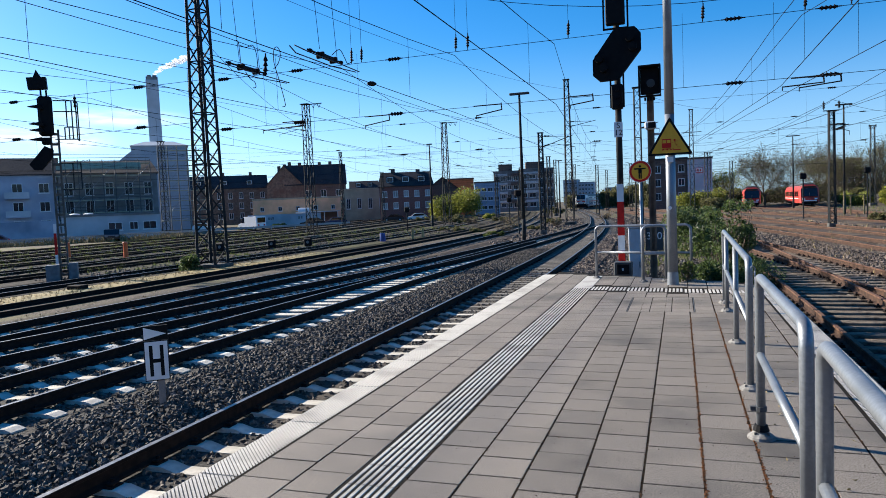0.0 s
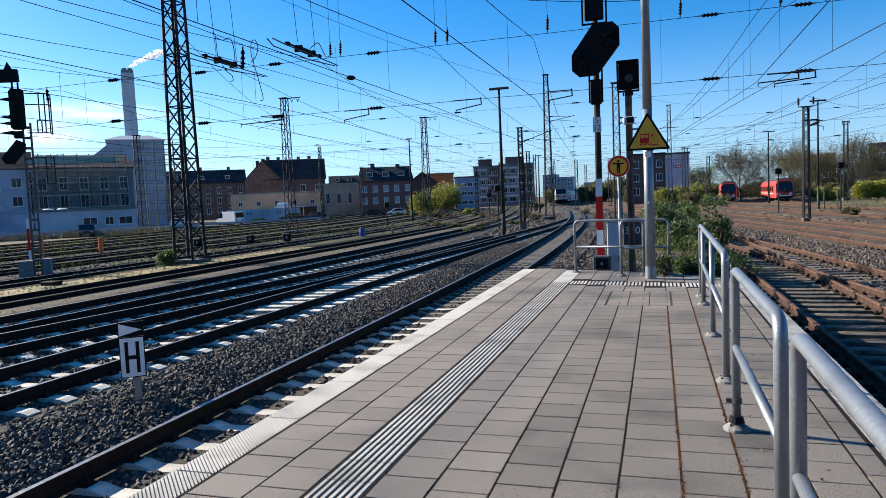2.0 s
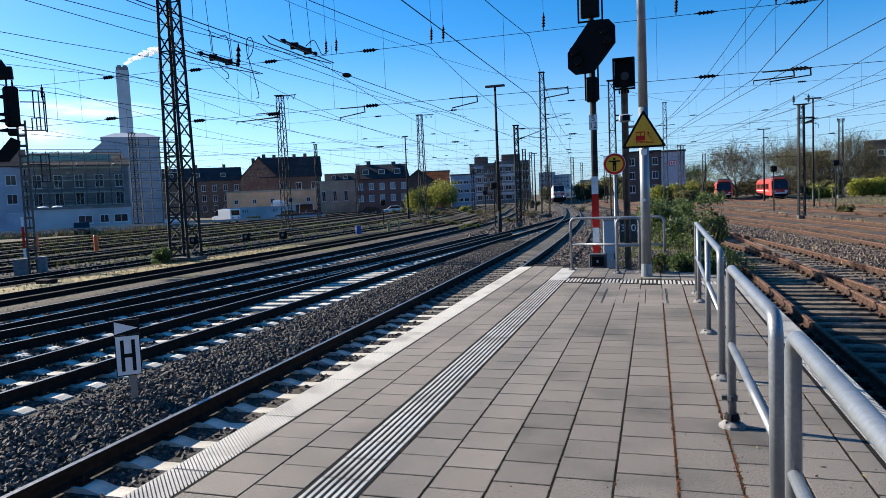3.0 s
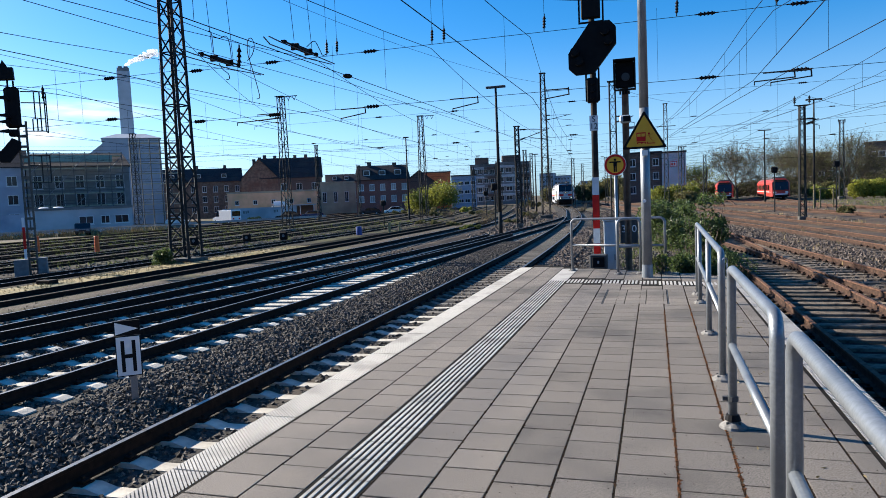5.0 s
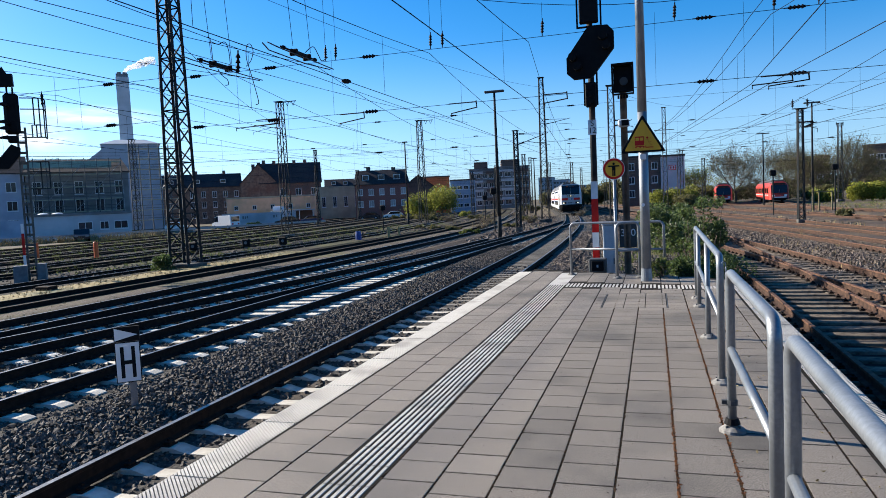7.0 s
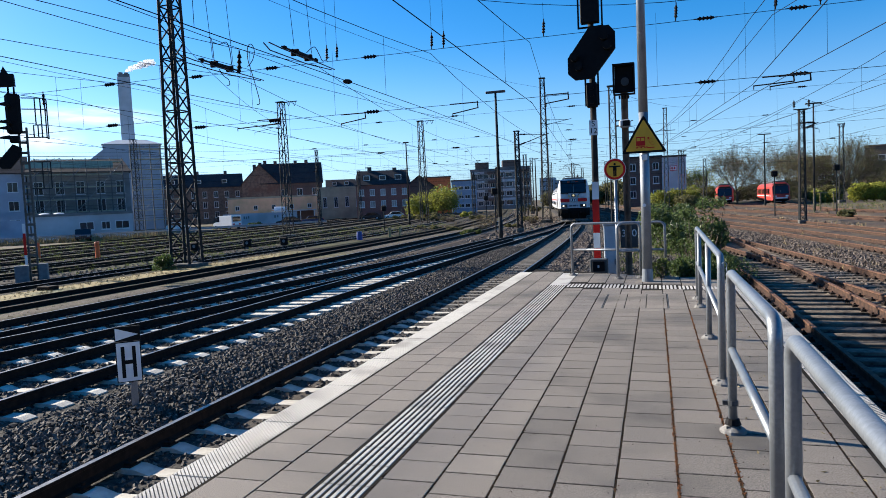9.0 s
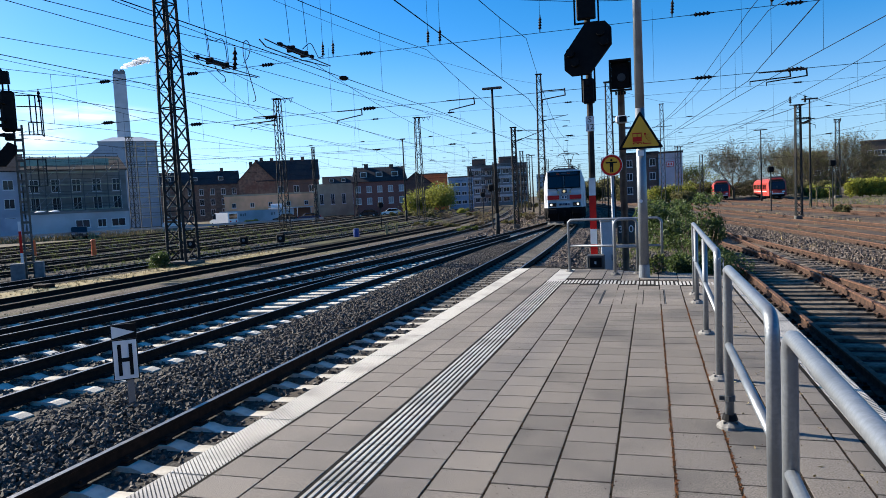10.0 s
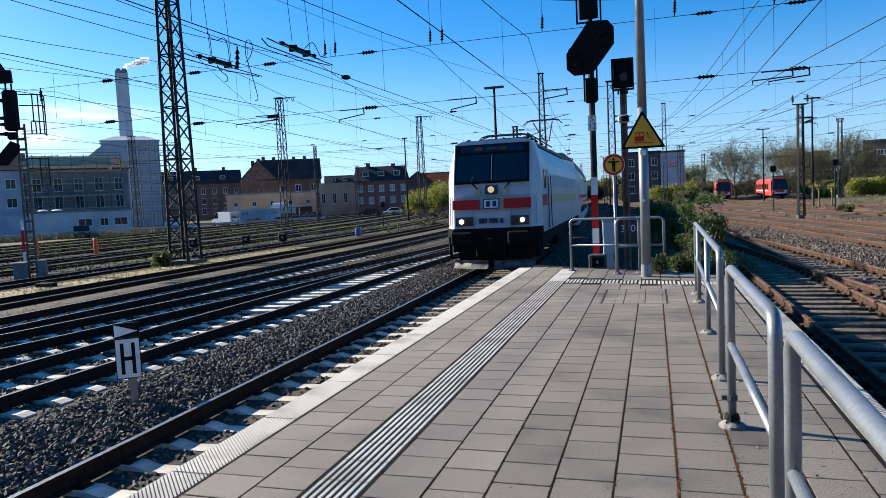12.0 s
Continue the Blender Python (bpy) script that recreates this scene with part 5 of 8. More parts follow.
def house(name, left, right, depth, eave, ridge, wall, roof, label, floors=3, bays=4, gable=False, overhang=0.3, win=(1.1, 1.5), first=1.4, step=None, hip=0.0, chimneys=(), dormers=0, frame_m="frame", base=GROUND_Z, flat=False, windows=True, pane="house_glass"):
    """A building whose front runs from left to right; its own x runs along the front, its y into the depth."""
    L = math.hypot(right[0] - left[0], right[1] - left[1])
    turn = math.degrees(math.atan2(right[1] - left[1], right[0] - left[0]))
    s = thing(name, (left[0], left[1], base), label, "building", turn=turn)
    e, r = eave - base, ridge - base
    bm = bmesh.new()
    if gable:
        prism(bm, [(0, -0.1), (L, -0.1), (L, e), (L / 2, r), (0, e)], 1, 0, depth)
    elif flat:
        box(bm, 0, L, 0, depth, -0.1, e)
    else:
        prism(bm, [(0, -0.1), (depth, -0.1), (depth, e), (0, e)], 0, 0, L)
    part("wall", bm, M[wall], s)
    bm = bmesh.new()
    t = 0.22
    if flat:
        box(bm, -0.15, L + 0.15, -0.15, depth + 0.15, e, e + 0.35)
    elif gable:
        o = overhang
        k = (r - e) / (L / 2)
        prism(bm, [(-o, e - o * k), (L / 2, r), (L + o, e - o * k), (L + o, e - o * k + t), (L / 2, r + t), (-o, e - o * k + t)], 1, -o, depth + o)
    else:
        o = overhang
        base_pts = [(-o, -o, e), (L + o, -o, e), (L + o, depth + o, e), (-o, depth + o, e)]
        v = [bm.verts.new(p) for p in base_pts] + [bm.verts.new((-o, -o, e + t * 0.6)), bm.verts.new((L + o, -o, e + t * 0.6)), bm.verts.new((L + o, depth + o, e + t * 0.6)), bm.verts.new((-o, depth + o, e + t * 0.6))]
        a, b = bm.verts.new((hip - o, depth / 2, r)), bm.verts.new((L - hip + o, depth / 2, r))
        for q in ((v[3], v[2], v[1], v[0]), (v[0], v[1], v[5], v[4]), (v[1], v[2], v[6], v[5]), (v[2], v[3], v[7], v[6]), (v[3], v[0], v[4], v[7]), (v[4], v[5], b, a), (v[6], v[7], a, b), (v[5], v[6], b), (v[7], v[4], a)):
            bm.faces.new(q)
    rf = part("roof", bm, M[roof], s)
    for x, y, h in chimneys:
        part("chimney", bx(x - 0.45, x + 0.45, y - 0.35, y + 0.35, e, r + h), M["wall_dark"], rf)
    step = step or (e - first) / floors
    if windows:
        for f in range(floors):
            for b in range(bays):
                window(s, L * (b + 0.5) / bays, first + f * step, win[0], win[1], 0.0, frame_m, 2, pane)
    for d in range(dormers):
        x = L * (d + 0.7) / (dormers + 0.4)
        y0 = depth * 0.12
        z0 = e + (r - e) * 0.24
        dm = part("dormer", bx(x - 0.9, x + 0.9, y0, depth * 0.42, z0, z0 + 1.5), M[roof], rf)
        part("dormer_window", bx(x - 0.7, x + 0.7, y0 - 0.04, y0 - 0.003, z0 + 0.25, z0 + 1.35), M["frame"], rf)
        part("dormer_pane", bx(x - 0.58, x + 0.58, y0 - 0.06, y0 - 0.043, z0 + 0.37, z0 + 1.23), M["house_glass"], rf)
    return s, L, e


b1, L, e = house("apartment_house", (-117.5, 66.0), (-96.7, 87.5), 11, 9.4, 12.6, "wall_blue", "roof", "pale blue rendered apartment house with balconies", floors=3, bays=8, win=(1.5, 1.6), first=1.6, step=3.0)
for f in range(1, 3):
    for k in range(4):
        x = 4.5 + k * 6.6
        bal = part("balcony", bx(x - 1.7, x + 1.7, -1.1, -0.06, 0.7 + f * 3.0, 0.85 + f * 3.0), M["wall_blue"], b1)
        part("balcony_front", bx(x - 1.7, x + 1.7, -1.1, -1.02, 0.85 + f * 3.0, 1.8 + f * 3.0), M["wall_white"], bal)
b2, L, e = house("scaffolded_house", (-96.3, 87.4), (-85.6, 98.0), 12, 9.4, 12.0, "wall_grey", "roof", "grey house under renovation behind scaffolding", floors=3, bays=5, win=(1.3, 2.1), first=1.2, step=2.9, hip=0.8)


def scaffold(name, left, right, z1, depth, label, step=2.0, bay=1.7, net=False):
    L = math.hypot(right[0] - left[0], right[1] - left[1])
    s = thing(name, (left[0], left[1], GROUND_Z), label, "scaffold", turn=math.degrees(math.atan2(right[1] - left[1], right[0] - left[0])))
    n = max(1, round(L / bay))
    h = z1 - GROUND_Z
    for k in range(n + 1):
        bm = bmesh.new()
        for y in (-depth, -0.25):
            tube(bm, (L * k / n, y, -0.05), (L * k / n, y, h), 0.065, 6)
        part("standard", bm, M["scaffold"], s)
    z = step
    i = 0
    while z < h:
        part("deck", bx(0, L, -depth + 0.05, -0.3, z, z + 0.16), M["plank"], s, "wooden deck")
        bm = bmesh.new()
        for dz in (0.5, 1.0):
            tube(bm, (0, -depth, z + dz), (L, -depth, z + dz), 0.045, 6)
        part("guard_rail", bm, M["scaffold"], s)
        bm = bmesh.new()
        x = L * (0.2 if i % 2 else 0.3)
        beam(bm, (x, -depth * 0.6, z), (x + (1.8 if i % 2 else -1.8), -depth * 0.6, min(h, z + step)), 0.09)
        part("ladder", bm, M["galv"], s)
        for k in range(i % 3, n, 3):
            bm = bmesh.new()
            tube(bm, (L * k / n, -depth - 0.05, z), (L * (k + 1) / n, -depth - 0.05, min(h, z + step)), 0.045, 6)
            part("brace", bm, M["galv"], s)
        z += step
        i += 1
    if net:
        part("safety_net", bx(0.5, L * 0.9, -depth - 0.04, -depth - 0.02, h - 1.6, h - 0.5), M["net"], s, "green safety net")


scaffold("scaffold", (-95.6, 86.0), (-85.4, 96.2), 11.6, 1.4, "steel scaffold with wooden decks and green netting", net=True)
b3, L, e = house("low_building", (-83.6, 76.0), (-74.4, 85.2), 7, 2.25, 2.25, "wall_white", "wall_grey", "low pale flat-roofed building with white windows", floors=1, bays=1, flat=True, windows=False)
window(b3, 9.4, 1.2, 1.2, 1.2, 0.0)
window(b3, 11.6, 1.2, 1.9, 1.2, 0.0)
window(b3, 6.9, 1.2, 1.9, 1.2, 0.0)
for x in (1.6, 3.4):
    bm = bmesh.new()
    bmesh.ops.create_uvsphere(bm, u_segments=12, v_segments=6, radius=0.9, matrix=pose(x, 2.5, 3.55) @ Matrix.Diagonal((1, 1, 0.42, 1)))
    part("roof_dome", bm, M["frame"], b3)
yard = finish("yard_wall", bx(-0.15, 0.15, 0, 16, -0.1, 3.0), M["wall_blue"])
yard.matrix_basis = pose(-83.8, 75.9, GROUND_Z, 0, 0, 136)
tagged(yard, "pale blue yard wall beside the low building", "wall", kind="structure")
wl = finish("yard_wall", bx(0, 15.5, -0.12, 0.12, -0.1, 2.5), M["wall_white"])
wl.matrix_basis = pose(-88.0, 127.5, GROUND_Z, 0, 0, 32)
tagged(wl, "long pale yard wall with faded marks beside the shelter", "wall", kind="structure")
bm = bmesh.new()
for x, w, z in ((4.2, 0.35, 1.35), (4.7, 0.25, 1.3), (5.1, 0.3, 1.4), (10.6, 0.4, 1.3), (11.2, 0.3, 1.35)):
    box(bm, x, x + w, -0.135, -0.122, z, z + 0.55)
o = part("faded_mark", bm, M["wall_grey"], wl, "faded grey paint marks")
# boiler house with its stack
b4, L, e = house("boiler_house", (-112.0, 121.0), (-103.4, 128.6), 12, 17.4, 19.0, "wall_metal", "wall_metal", "tall pale metal-clad boiler house", floors=1, bays=1, gable=False, hip=3.0, windows=False, overhang=0.25)
bm = bmesh.new()
prism(bm, [(0, -0.1), (0, 17.6), (-3.2, 15.0), (-3.2, -0.1)], 1, 1.0, 10)
part("lean_to", bm, M["wall_metal"], b4)
st = thing("smoke_stack", (-117.0, 134.5, GROUND_Z), "tall square pale grey smoke stack giving off white steam", "chimney", turn=41)
h = h_stack = 36.2
bm = bmesh.new()
for i, (w, z0, z1) in enumerate(((1.45, -0.1, h * 0.5), (1.38, h * 0.5, h * 0.97))):
    box(bm, -w, w, -w, w, z0, z1)
part("shaft", bm, M["wall_white"], st)
part("crown", bx(-1.3, 1.3, -1.3, 1.3, h * 0.97, h * 0.99), M["wall_grey"], st)
for dx in (-0.6, 0.6):
    bm = bmesh.new()
    tube(bm, (dx, 0, h * 0.99), (dx, 0, h + 0.15), 0.5, 12)
    part("flue", bm, M["wall_grey"], st)
bm = bmesh.new()
for z in (h * 0.3, h * 0.6):
    box(bm, 1.39, 1.46, -0.25, 0.25, z - 6, z + 3.5)
part("service_ladder", bm, M["wall_grey"], st)
scaffold("scaffold", (-98.2, 113.0), (-91.6, 119.2), 15.8, 1.6, "tall scaffold tower before the boiler house")
house("brick_house", (-137.0, 166.0), (-117.0, 180.3), 11, 9.4, 13.6, "wall_brick", "roof", "brown brick apartment house with slate roof and dormers", floors=3, bays=8, win=(1.2, 1.8), first=1.6, dormers=3, chimneys=((4, 5.5, 0.9), (12, 5.5, 0.9), (20, 5.5, 0.9)))
house("gabled_house", (-106.3, 163.5), (-98.1, 168.5), 14, 9.3, 14.4, "wall_brick", "roof", "house with a blank brown brick gable", floors=1, bays=1, gable=True, windows=False, chimneys=((3.5, 3, 0.2), (5, 8, 1.0)))
house("brick_house", (-102.2, 166.25), (-87.8, 174.2), 11, 9.0, 14.9, "wall_dark", "roof", "dark brick house with chimneys and steep slate roof", floors=2, bays=4, win=(1.5, 1.9), first=3.6, step=3.2, chimneys=((1.2, 5.5, 0.9), (4.0, 5.5, 0.7), (9.5, 5.5, 0.7), (12.5, 5.5, 0.8)))
b5, L, e = house("workshop", (-92.7, 136.5), (-75.3, 146.8), 9, 4.7, 4.9, "wall_yellow", "wall_beige", "low ochre rendered workshop with small windows", floors=1, bays=5, win=(0.9, 1.0), first=3.2, flat=True)
cp = thing("canopy_shelter", (-82.0, 137.5, GROUND_Z), "low shelter with a pale glazed canopy roof", "shelter", turn=31)
part("roof", bx(-0.2, 9.5, -2.5, 1.5, 2.6, 2.8), M["wall_white"], cp)
bm = bmesh.new()
tube(bm, (0.4, -0.5, 2.85), (3.2, -0.5, 2.85), 0.9, 12)
part("barrel_light", bm, M["frame"], cp)
for x in (0, 3, 6, 9):
    part("post", bx(x, x + 0.15, -2.4, -2.25, -0.05, 2.6), M["frame"], cp)
part("back_panel", bx(0, 9.3, 1.0, 1.2, -0.05, 2.6), M["wall_dark"], cp)
house("warehouse", (-75.0, 146.9), (-65.6, 151.0), 9, 6.3, 6.8, "wall_beige", "wall_beige", "beige rendered warehouse with tall narrow windows", floors=1, bays=4, win=(0.9, 2.4), first=3.0, flat=True)
house("white_house", (-102.3, 206.0), (-94.0, 210.0), 9, 8.3, 11.2, "wall_white", "roof", "white house with a dark roof and bright dormers", floors=2, bays=4, win=(1.2, 1.6), dormers=2)
house("white_house", (-93.5, 210.0), (-84.0, 214.0), 9, 7.6, 10.6, "wall_white", "roof_brown", "white terraced house with a brown roof", floors=2, bays=4, win=(1.2, 1.6), dormers=1)
b6, L, e = house("red_brick_house", (-61.13, 136.98), (-50.45, 141.26), 9, 6.2, 9.5, "wall_red", "roof", "dark red brick house with a tall slate mansard roof", floors=2, bays=5, win=(1.05, 1.35), first=2.6, step=2.5, dormers=3, hip=0.6, chimneys=((3, 4.5, 0.8), (8.5, 4.5, 0.5)), pane="blind")
house("gabled_house", (-57.0, 154.8), (-49.5, 157.5), 10, 5.4, 8.4, "wall_dark", "roof_brown", "dark house with a sloping brown roof", floors=1, bays=2, gable=True, win=(1.0, 1.4), first=2.5)
house("office_block", (-60.5, 180.1), (-53.2, 182.4), 12, 8.7, 8.7, "wall_orange", "wall_dark", "orange panelled office block with a flat roof", floors=2, bays=2, flat=True, win=(1.6, 1.2))
house("glass_block", (-53.0, 182.5), (-46.5, 184.4), 10, 7.5, 7.5, "wall_bluepanel", "wall_dark", "bright blue clad office block with a flat roof", floors=3, bays=4, flat=True, win=(1.4, 1.0))
for left, right, top, bays, w in (((-58.0, 222.6), (-50.0, 224.5), 12.0, 4, 1.5), ((-49.6, 224.0), (-38.9, 226.7), 12.4, 4, 2.1)):
    blk, L, e = house("apartment_block", left, right, 12, top, top, "wall_grey", "wall_grey", "grey flat-roofed apartment block with pale parapet bands", floors=4, bays=bays, flat=True, win=(w, 1.5))
    for k in range(4):
        z = 2.95 + k * (e - 1.4) / 4
        part("parapet_band", bx(0.3, L * 0.55, -0.5, -0.16, z, z + 0.75), M["wall_white"], blk, "pale parapet band")
        part("balcony", bx(L * 0.68, L - 0.2, -1.2, -0.16, z - 0.1, z + 0.8), M["wall_dark"], blk, "dark balcony")
    part("penthouse", bx(L * 0.2, L * 0.75, 2, 9, e + 0.35, e + 2.6), M["wall_dark"], blk)
for x0, x1, y, z in ((-79, -69, 500, 16.5), (-69, -58, 505, 14.5), (-96, -84, 480, 12), (-52, -40, 520, 10), (-120, -104, 470, 11), (-34, -22, 420, 7)):
    house("tower_block", (x0, y), (x1, y), 14, z, z, "wall_metal", "wall_grey", "distant grey tower block", floors=5, bays=5, flat=True, win=(1.4, 1.6))
b7, L, e = house("brick_house", (-5.4, 150.0), (1.5, 150.0), 11, 9.1, 9.1, "wall_dark", "roof", "dark brick railway building with white-framed windows", floors=3, bays=3, flat=True, win=(1.2, 1.5), first=2.0, step=2.8)
b8, L, e = house("stair_tower", (1.55, 149.4), (6.2, 149.4), 11, 8.9, 8.9, "wall_white", "roof", "windowless pale stair tower with a small red sign", floors=1, bays=1, flat=True, windows=False)
part("logo_panel", bx(1.6, 2.9, -0.06, -0.02, 7.3, 8.2), M["white"], b8, "white panel with red rim")
lg = bmesh.new()
for a in ((1.55, 2.95, 7.25, 7.36), (1.55, 2.95, 8.14, 8.25), (1.55, 1.66, 7.36, 8.14), (2.84, 2.95, 7.36, 8.14), (1.85, 2.1, 7.5, 8.0), (2.35, 2.6, 7.5, 8.0)):
    box(lg, a[0], a[1], -0.09, -0.062, a[2], a[3])
part("logo_bars", lg, M["red"], b8)
house("office_block", (38, 215), (46, 213), 12, 9.5, 9.5, "wall_brick", "wall_dark", "brick office block behind trees", floors=3, bays=6, flat=True, win=(1.6, 1.4))
house("flat_block", (50, 196), (57, 194), 12, 10.8, 10.8, "wall_dark", "wall_dark", "dark brown flat-roofed block behind trees", floors=3, bays=5, flat=True, win=(1.4, 1.4))
# white steam from the stack, in soft pieces that drift with the wind
steam = mat("steam_white", (0.93, 0.95, 0.98), (0.88, 0.91, 0.95), 0.4, 1.0)
nt = steam.node_tree
lit, thin, clear = nt.nodes.new("ShaderNodeBsdfTranslucent"), nt.nodes.new("ShaderNodeMixShader"), nt.nodes.new("ShaderNodeMixShader")
lit.inputs["Color"].default_value = (0.95, 0.97, 1.0, 1)
thin.inputs[0].default_value = 0.8
clear.inputs[0].default_value = 0.4
nt.links.new(nt.nodes["Principled BSDF"].outputs[0], thin.inputs[1])
nt.links.new(lit.outputs[0], thin.inputs[2])
nt.links.new(nt.nodes.new("ShaderNodeBsdfTransparent").outputs[0], clear.inputs[1])
nt.links.new(thin.outputs[0], clear.inputs[2])
nt.links.new(clear.outputs[0], nt.nodes["Material Output"].inputs["Surface"])
puff = thing("steam_plume", (-117.0, 134.5, GROUND_Z), "thin white steam drifting from the smoke stack", "steam", kind="stuff")
PUFFS = []
for k in range(16):
    u = k / 15
    bm = bmesh.new()
    bmesh.ops.create_icosphere(bm, subdivisions=3, radius=0.55 + 0.75 * u ** 0.7)
    for v in bm.verts:
        v.co *= 0.7 + 0.6 * noise.noise(v.co * 1.3 + Vector((k * 7, 0, 0)))
        v.co = Vector((v.co.x * 1.35, v.co.y, v.co.z * 0.6))
    PUFFS.append(part("puff", bm, steam, puff, smooth=True))


def puff_at(k, t):
    """Where a piece of steam hangs: the plume lies lower and shorter as the wind shifts."""
    u = k / 15
    reach, rise = 7.6 - 0.24 * t, 4.0 - 0.2 * t
    sway = 0.25 * math.sin(0.7 * t + 2.1 * k)
    return pose(0.5 + reach * 0.78 * u, 0.4 + reach * 0.62 * u + sway * 0.4, h_stack + 0.5 + rise * u ** 0.8 + sway * 0.5 + 0.35 * math.sin(k * 1.9) * u, 0, 0, 12 * sway)


# thin streaks of cloud far off over the horizon
M["cloud"] = bpy.data.materials.new("thin_cloud")
M["cloud"].use_nodes = True
nt = M["cloud"].node_tree
nt.nodes.remove(nt.nodes["Principled BSDF"])
tc, rag, ball = nt.nodes.new("ShaderNodeTexCoord"), nt.nodes.new("ShaderNodeTexNoise"), nt.nodes.new("ShaderNodeVectorMath")
ball.operation = "LENGTH"
fall, prod = nt.nodes.new("ShaderNodeMapRange"), nt.nodes.new("ShaderNodeMath")
ragged = nt.nodes.new("ShaderNodeMapRange")
fall.interpolation_type = "SMOOTHSTEP"
fall.inputs["From Min"].default_value, fall.inputs["From Max"].default_value = 1.0, 0.1
ragged.inputs["From Min"].default_value, ragged.inputs["From Max"].default_value = 0.3, 0.66
prod.operation = "MULTIPLY"
rag.inputs["Scale"].default_value, rag.inputs["Detail"].default_value = 1.7, 6.0
# the cloud's sunlit brightness is put in as its own glow
white, clear, veil = nt.nodes.new("ShaderNodeEmission"), nt.nodes.new("ShaderNodeBsdfTransparent"), nt.nodes.new("ShaderNodeMixShader")
white.inputs["Color"].default_value, white.inputs["Strength"].default_value = (0.93, 0.97, 1.0, 1), 0.58
nt.links.new(tc.outputs["Object"], rag.inputs["Vector"])
nt.links.new(tc.outputs["Object"], ball.inputs[0])
nt.links.new(ball.outputs["Value"], fall.inputs["Value"])
nt.links.new(rag.outputs["Fac"], ragged.inputs["Value"])
nt.links.new(fall.outputs["Result"], prod.inputs[0])
nt.links.new(ragged.outputs["Result"], prod.inputs[1])
nt.links.new(prod.outputs[0], veil.inputs[0])
nt.links.new(clear.outputs[0], veil.inputs[1])
nt.links.new(white.outputs[0], veil.inputs[2])
nt.links.new(veil.outputs[0], nt.nodes["Material Output"].inputs["Surface"])
for cx, cy, cz, sx, sz in ((-2050, 2155, 395, 330, 52), (-2180, 2040, 315, 190, 70), (-2330, 1880, 330, 240, 40)):
    bm = bmesh.new()
    bmesh.ops.create_grid(bm, x_segments=6, y_segments=6, size=1.0)
    cl = finish("backdrop_cloud", bm, M["cloud"])
    cl.matrix_basis = pose(cx, cy, cz, 90, 0, 44) @ Matrix.Diagonal((sx, sz, 1, 1))
    tagged(cl, "thin white streak of cloud above the horizon", "cloud", kind="structure")
# plain dark wall added out of view behind, keeps bright sky out of reflections
back_wall = finish("wall_south", bx(-55, 130, -0.4, 0, -0.1, 15), M["wall_dark"])
back_wall.matrix_basis = pose(0, -48, GROUND_Z)
tagged(back_wall, "plain dark wall added out of view to darken reflections", "wall", kind="structure")

# ---- parked vehicles ----


def car(name, x, y, turn, paint, label, L=4.3, W=1.75, H=1.5, van=False, z=GROUND_Z):
    s = thing(name, (x, y, z), label, "car" if not van else "van", turn=turn)
    if van:
        prof = [(0, 0.35), (0, 1.0), (0.9, 1.25), (1.5, H), (L - 0.05, H), (L, 1.2), (L, 0.35)]
        glass = [(0.98, 1.27), (1.52, H - 0.08), (1.9, H - 0.08), (1.9, 1.27)]
    else:
        prof = [(0, 0.35), (0, 0.75), (1.0, 0.92), (1.7, H), (3.3, H), (L - 0.15, 0.98), (L, 0.85), (L, 0.35)]
        glass = [(1.12, 0.96), (1.75, H - 0.08), (3.25, H - 0.08), (L - 0.3, 1.0)]
    bm = bmesh.new()
    prism(bm, prof, 1, -W / 2, W / 2)
    bmesh.ops.bevel(bm, geom=bm.edges[:], offset=0.06, segments=2, affect="EDGES")
    part("body", bm, paint, s, smooth=False)
    for sy in (-1, 1):
        bm = bmesh.new()
        prism(bm, glass, 1, sy * W / 2 - 0.01, sy * W / 2 + 0.012)
        part("side_window", bm, M["glass"], s)
        for wx in (0.85, L - 0.85):
            bm = bmesh.new()
            tube(bm, (wx, sy * (W / 2 - 0.2), 0.32), (wx, sy * (W / 2 + 0.02), 0.32), 0.32, 18)
            wh = part("wheel", bm, M["rubber"], s)
            bm = bmesh.new()
            tube(bm, (wx, sy * (W / 2 + 0.02), 0.32), (wx, sy * (W / 2 + 0.03), 0.32), 0.2, 14)
            part("rim", bm, M["grey"], wh)
    if van:
        part("rear_window", bx(L - 0.02, L + 0.03, -W / 2 + 0.2, W / 2 - 0.2, 1.25, H - 0.2), M["glass"], s)
    for sy in (-0.6, 0.6):
        part("headlight", bx(-0.02, 0.05, sy - 0.18, sy + 0.18, 0.6, 0.75), M["lamp_off"], s)
        part("tail_light", bx(L - 0.04, L + 0.02, sy - 0.15, sy + 0.15, 0.7, 0.95), M["red"], s)
    return s


paint_dark = mat("car_paint_dark", (0.012, 0.015, 0.022), (0.01, 0.012, 0.018), 3.0, 0.25, 0.0)
paint_white = mat("car_paint_white", (0.8, 0.81, 0.82), (0.76, 0.77, 0.78), 3.0, 0.3)
paint_blue = mat("car_paint_blue", (0.02, 0.035, 0.1), (0.017, 0.03, 0.08), 3.0, 0.25, 0.0)
car("delivery_van", -73.2, 104.4, -20, paint_white, "white delivery van parked by the shelter", 5.4, 2.0, 2.3, True)
car("parked_car", -80.0, 105.9, 214, paint_white, "white hatchback parked beside the scaffolding", 4.1)
car("parked_car", -66.5, 112.5, 30, paint_dark, "dark estate car parked near the shelter", 4.6, H=1.6)
car("parked_car", -63.0, 115.0, 30, paint_blue, "dark blue car parked in a row", 4.4)
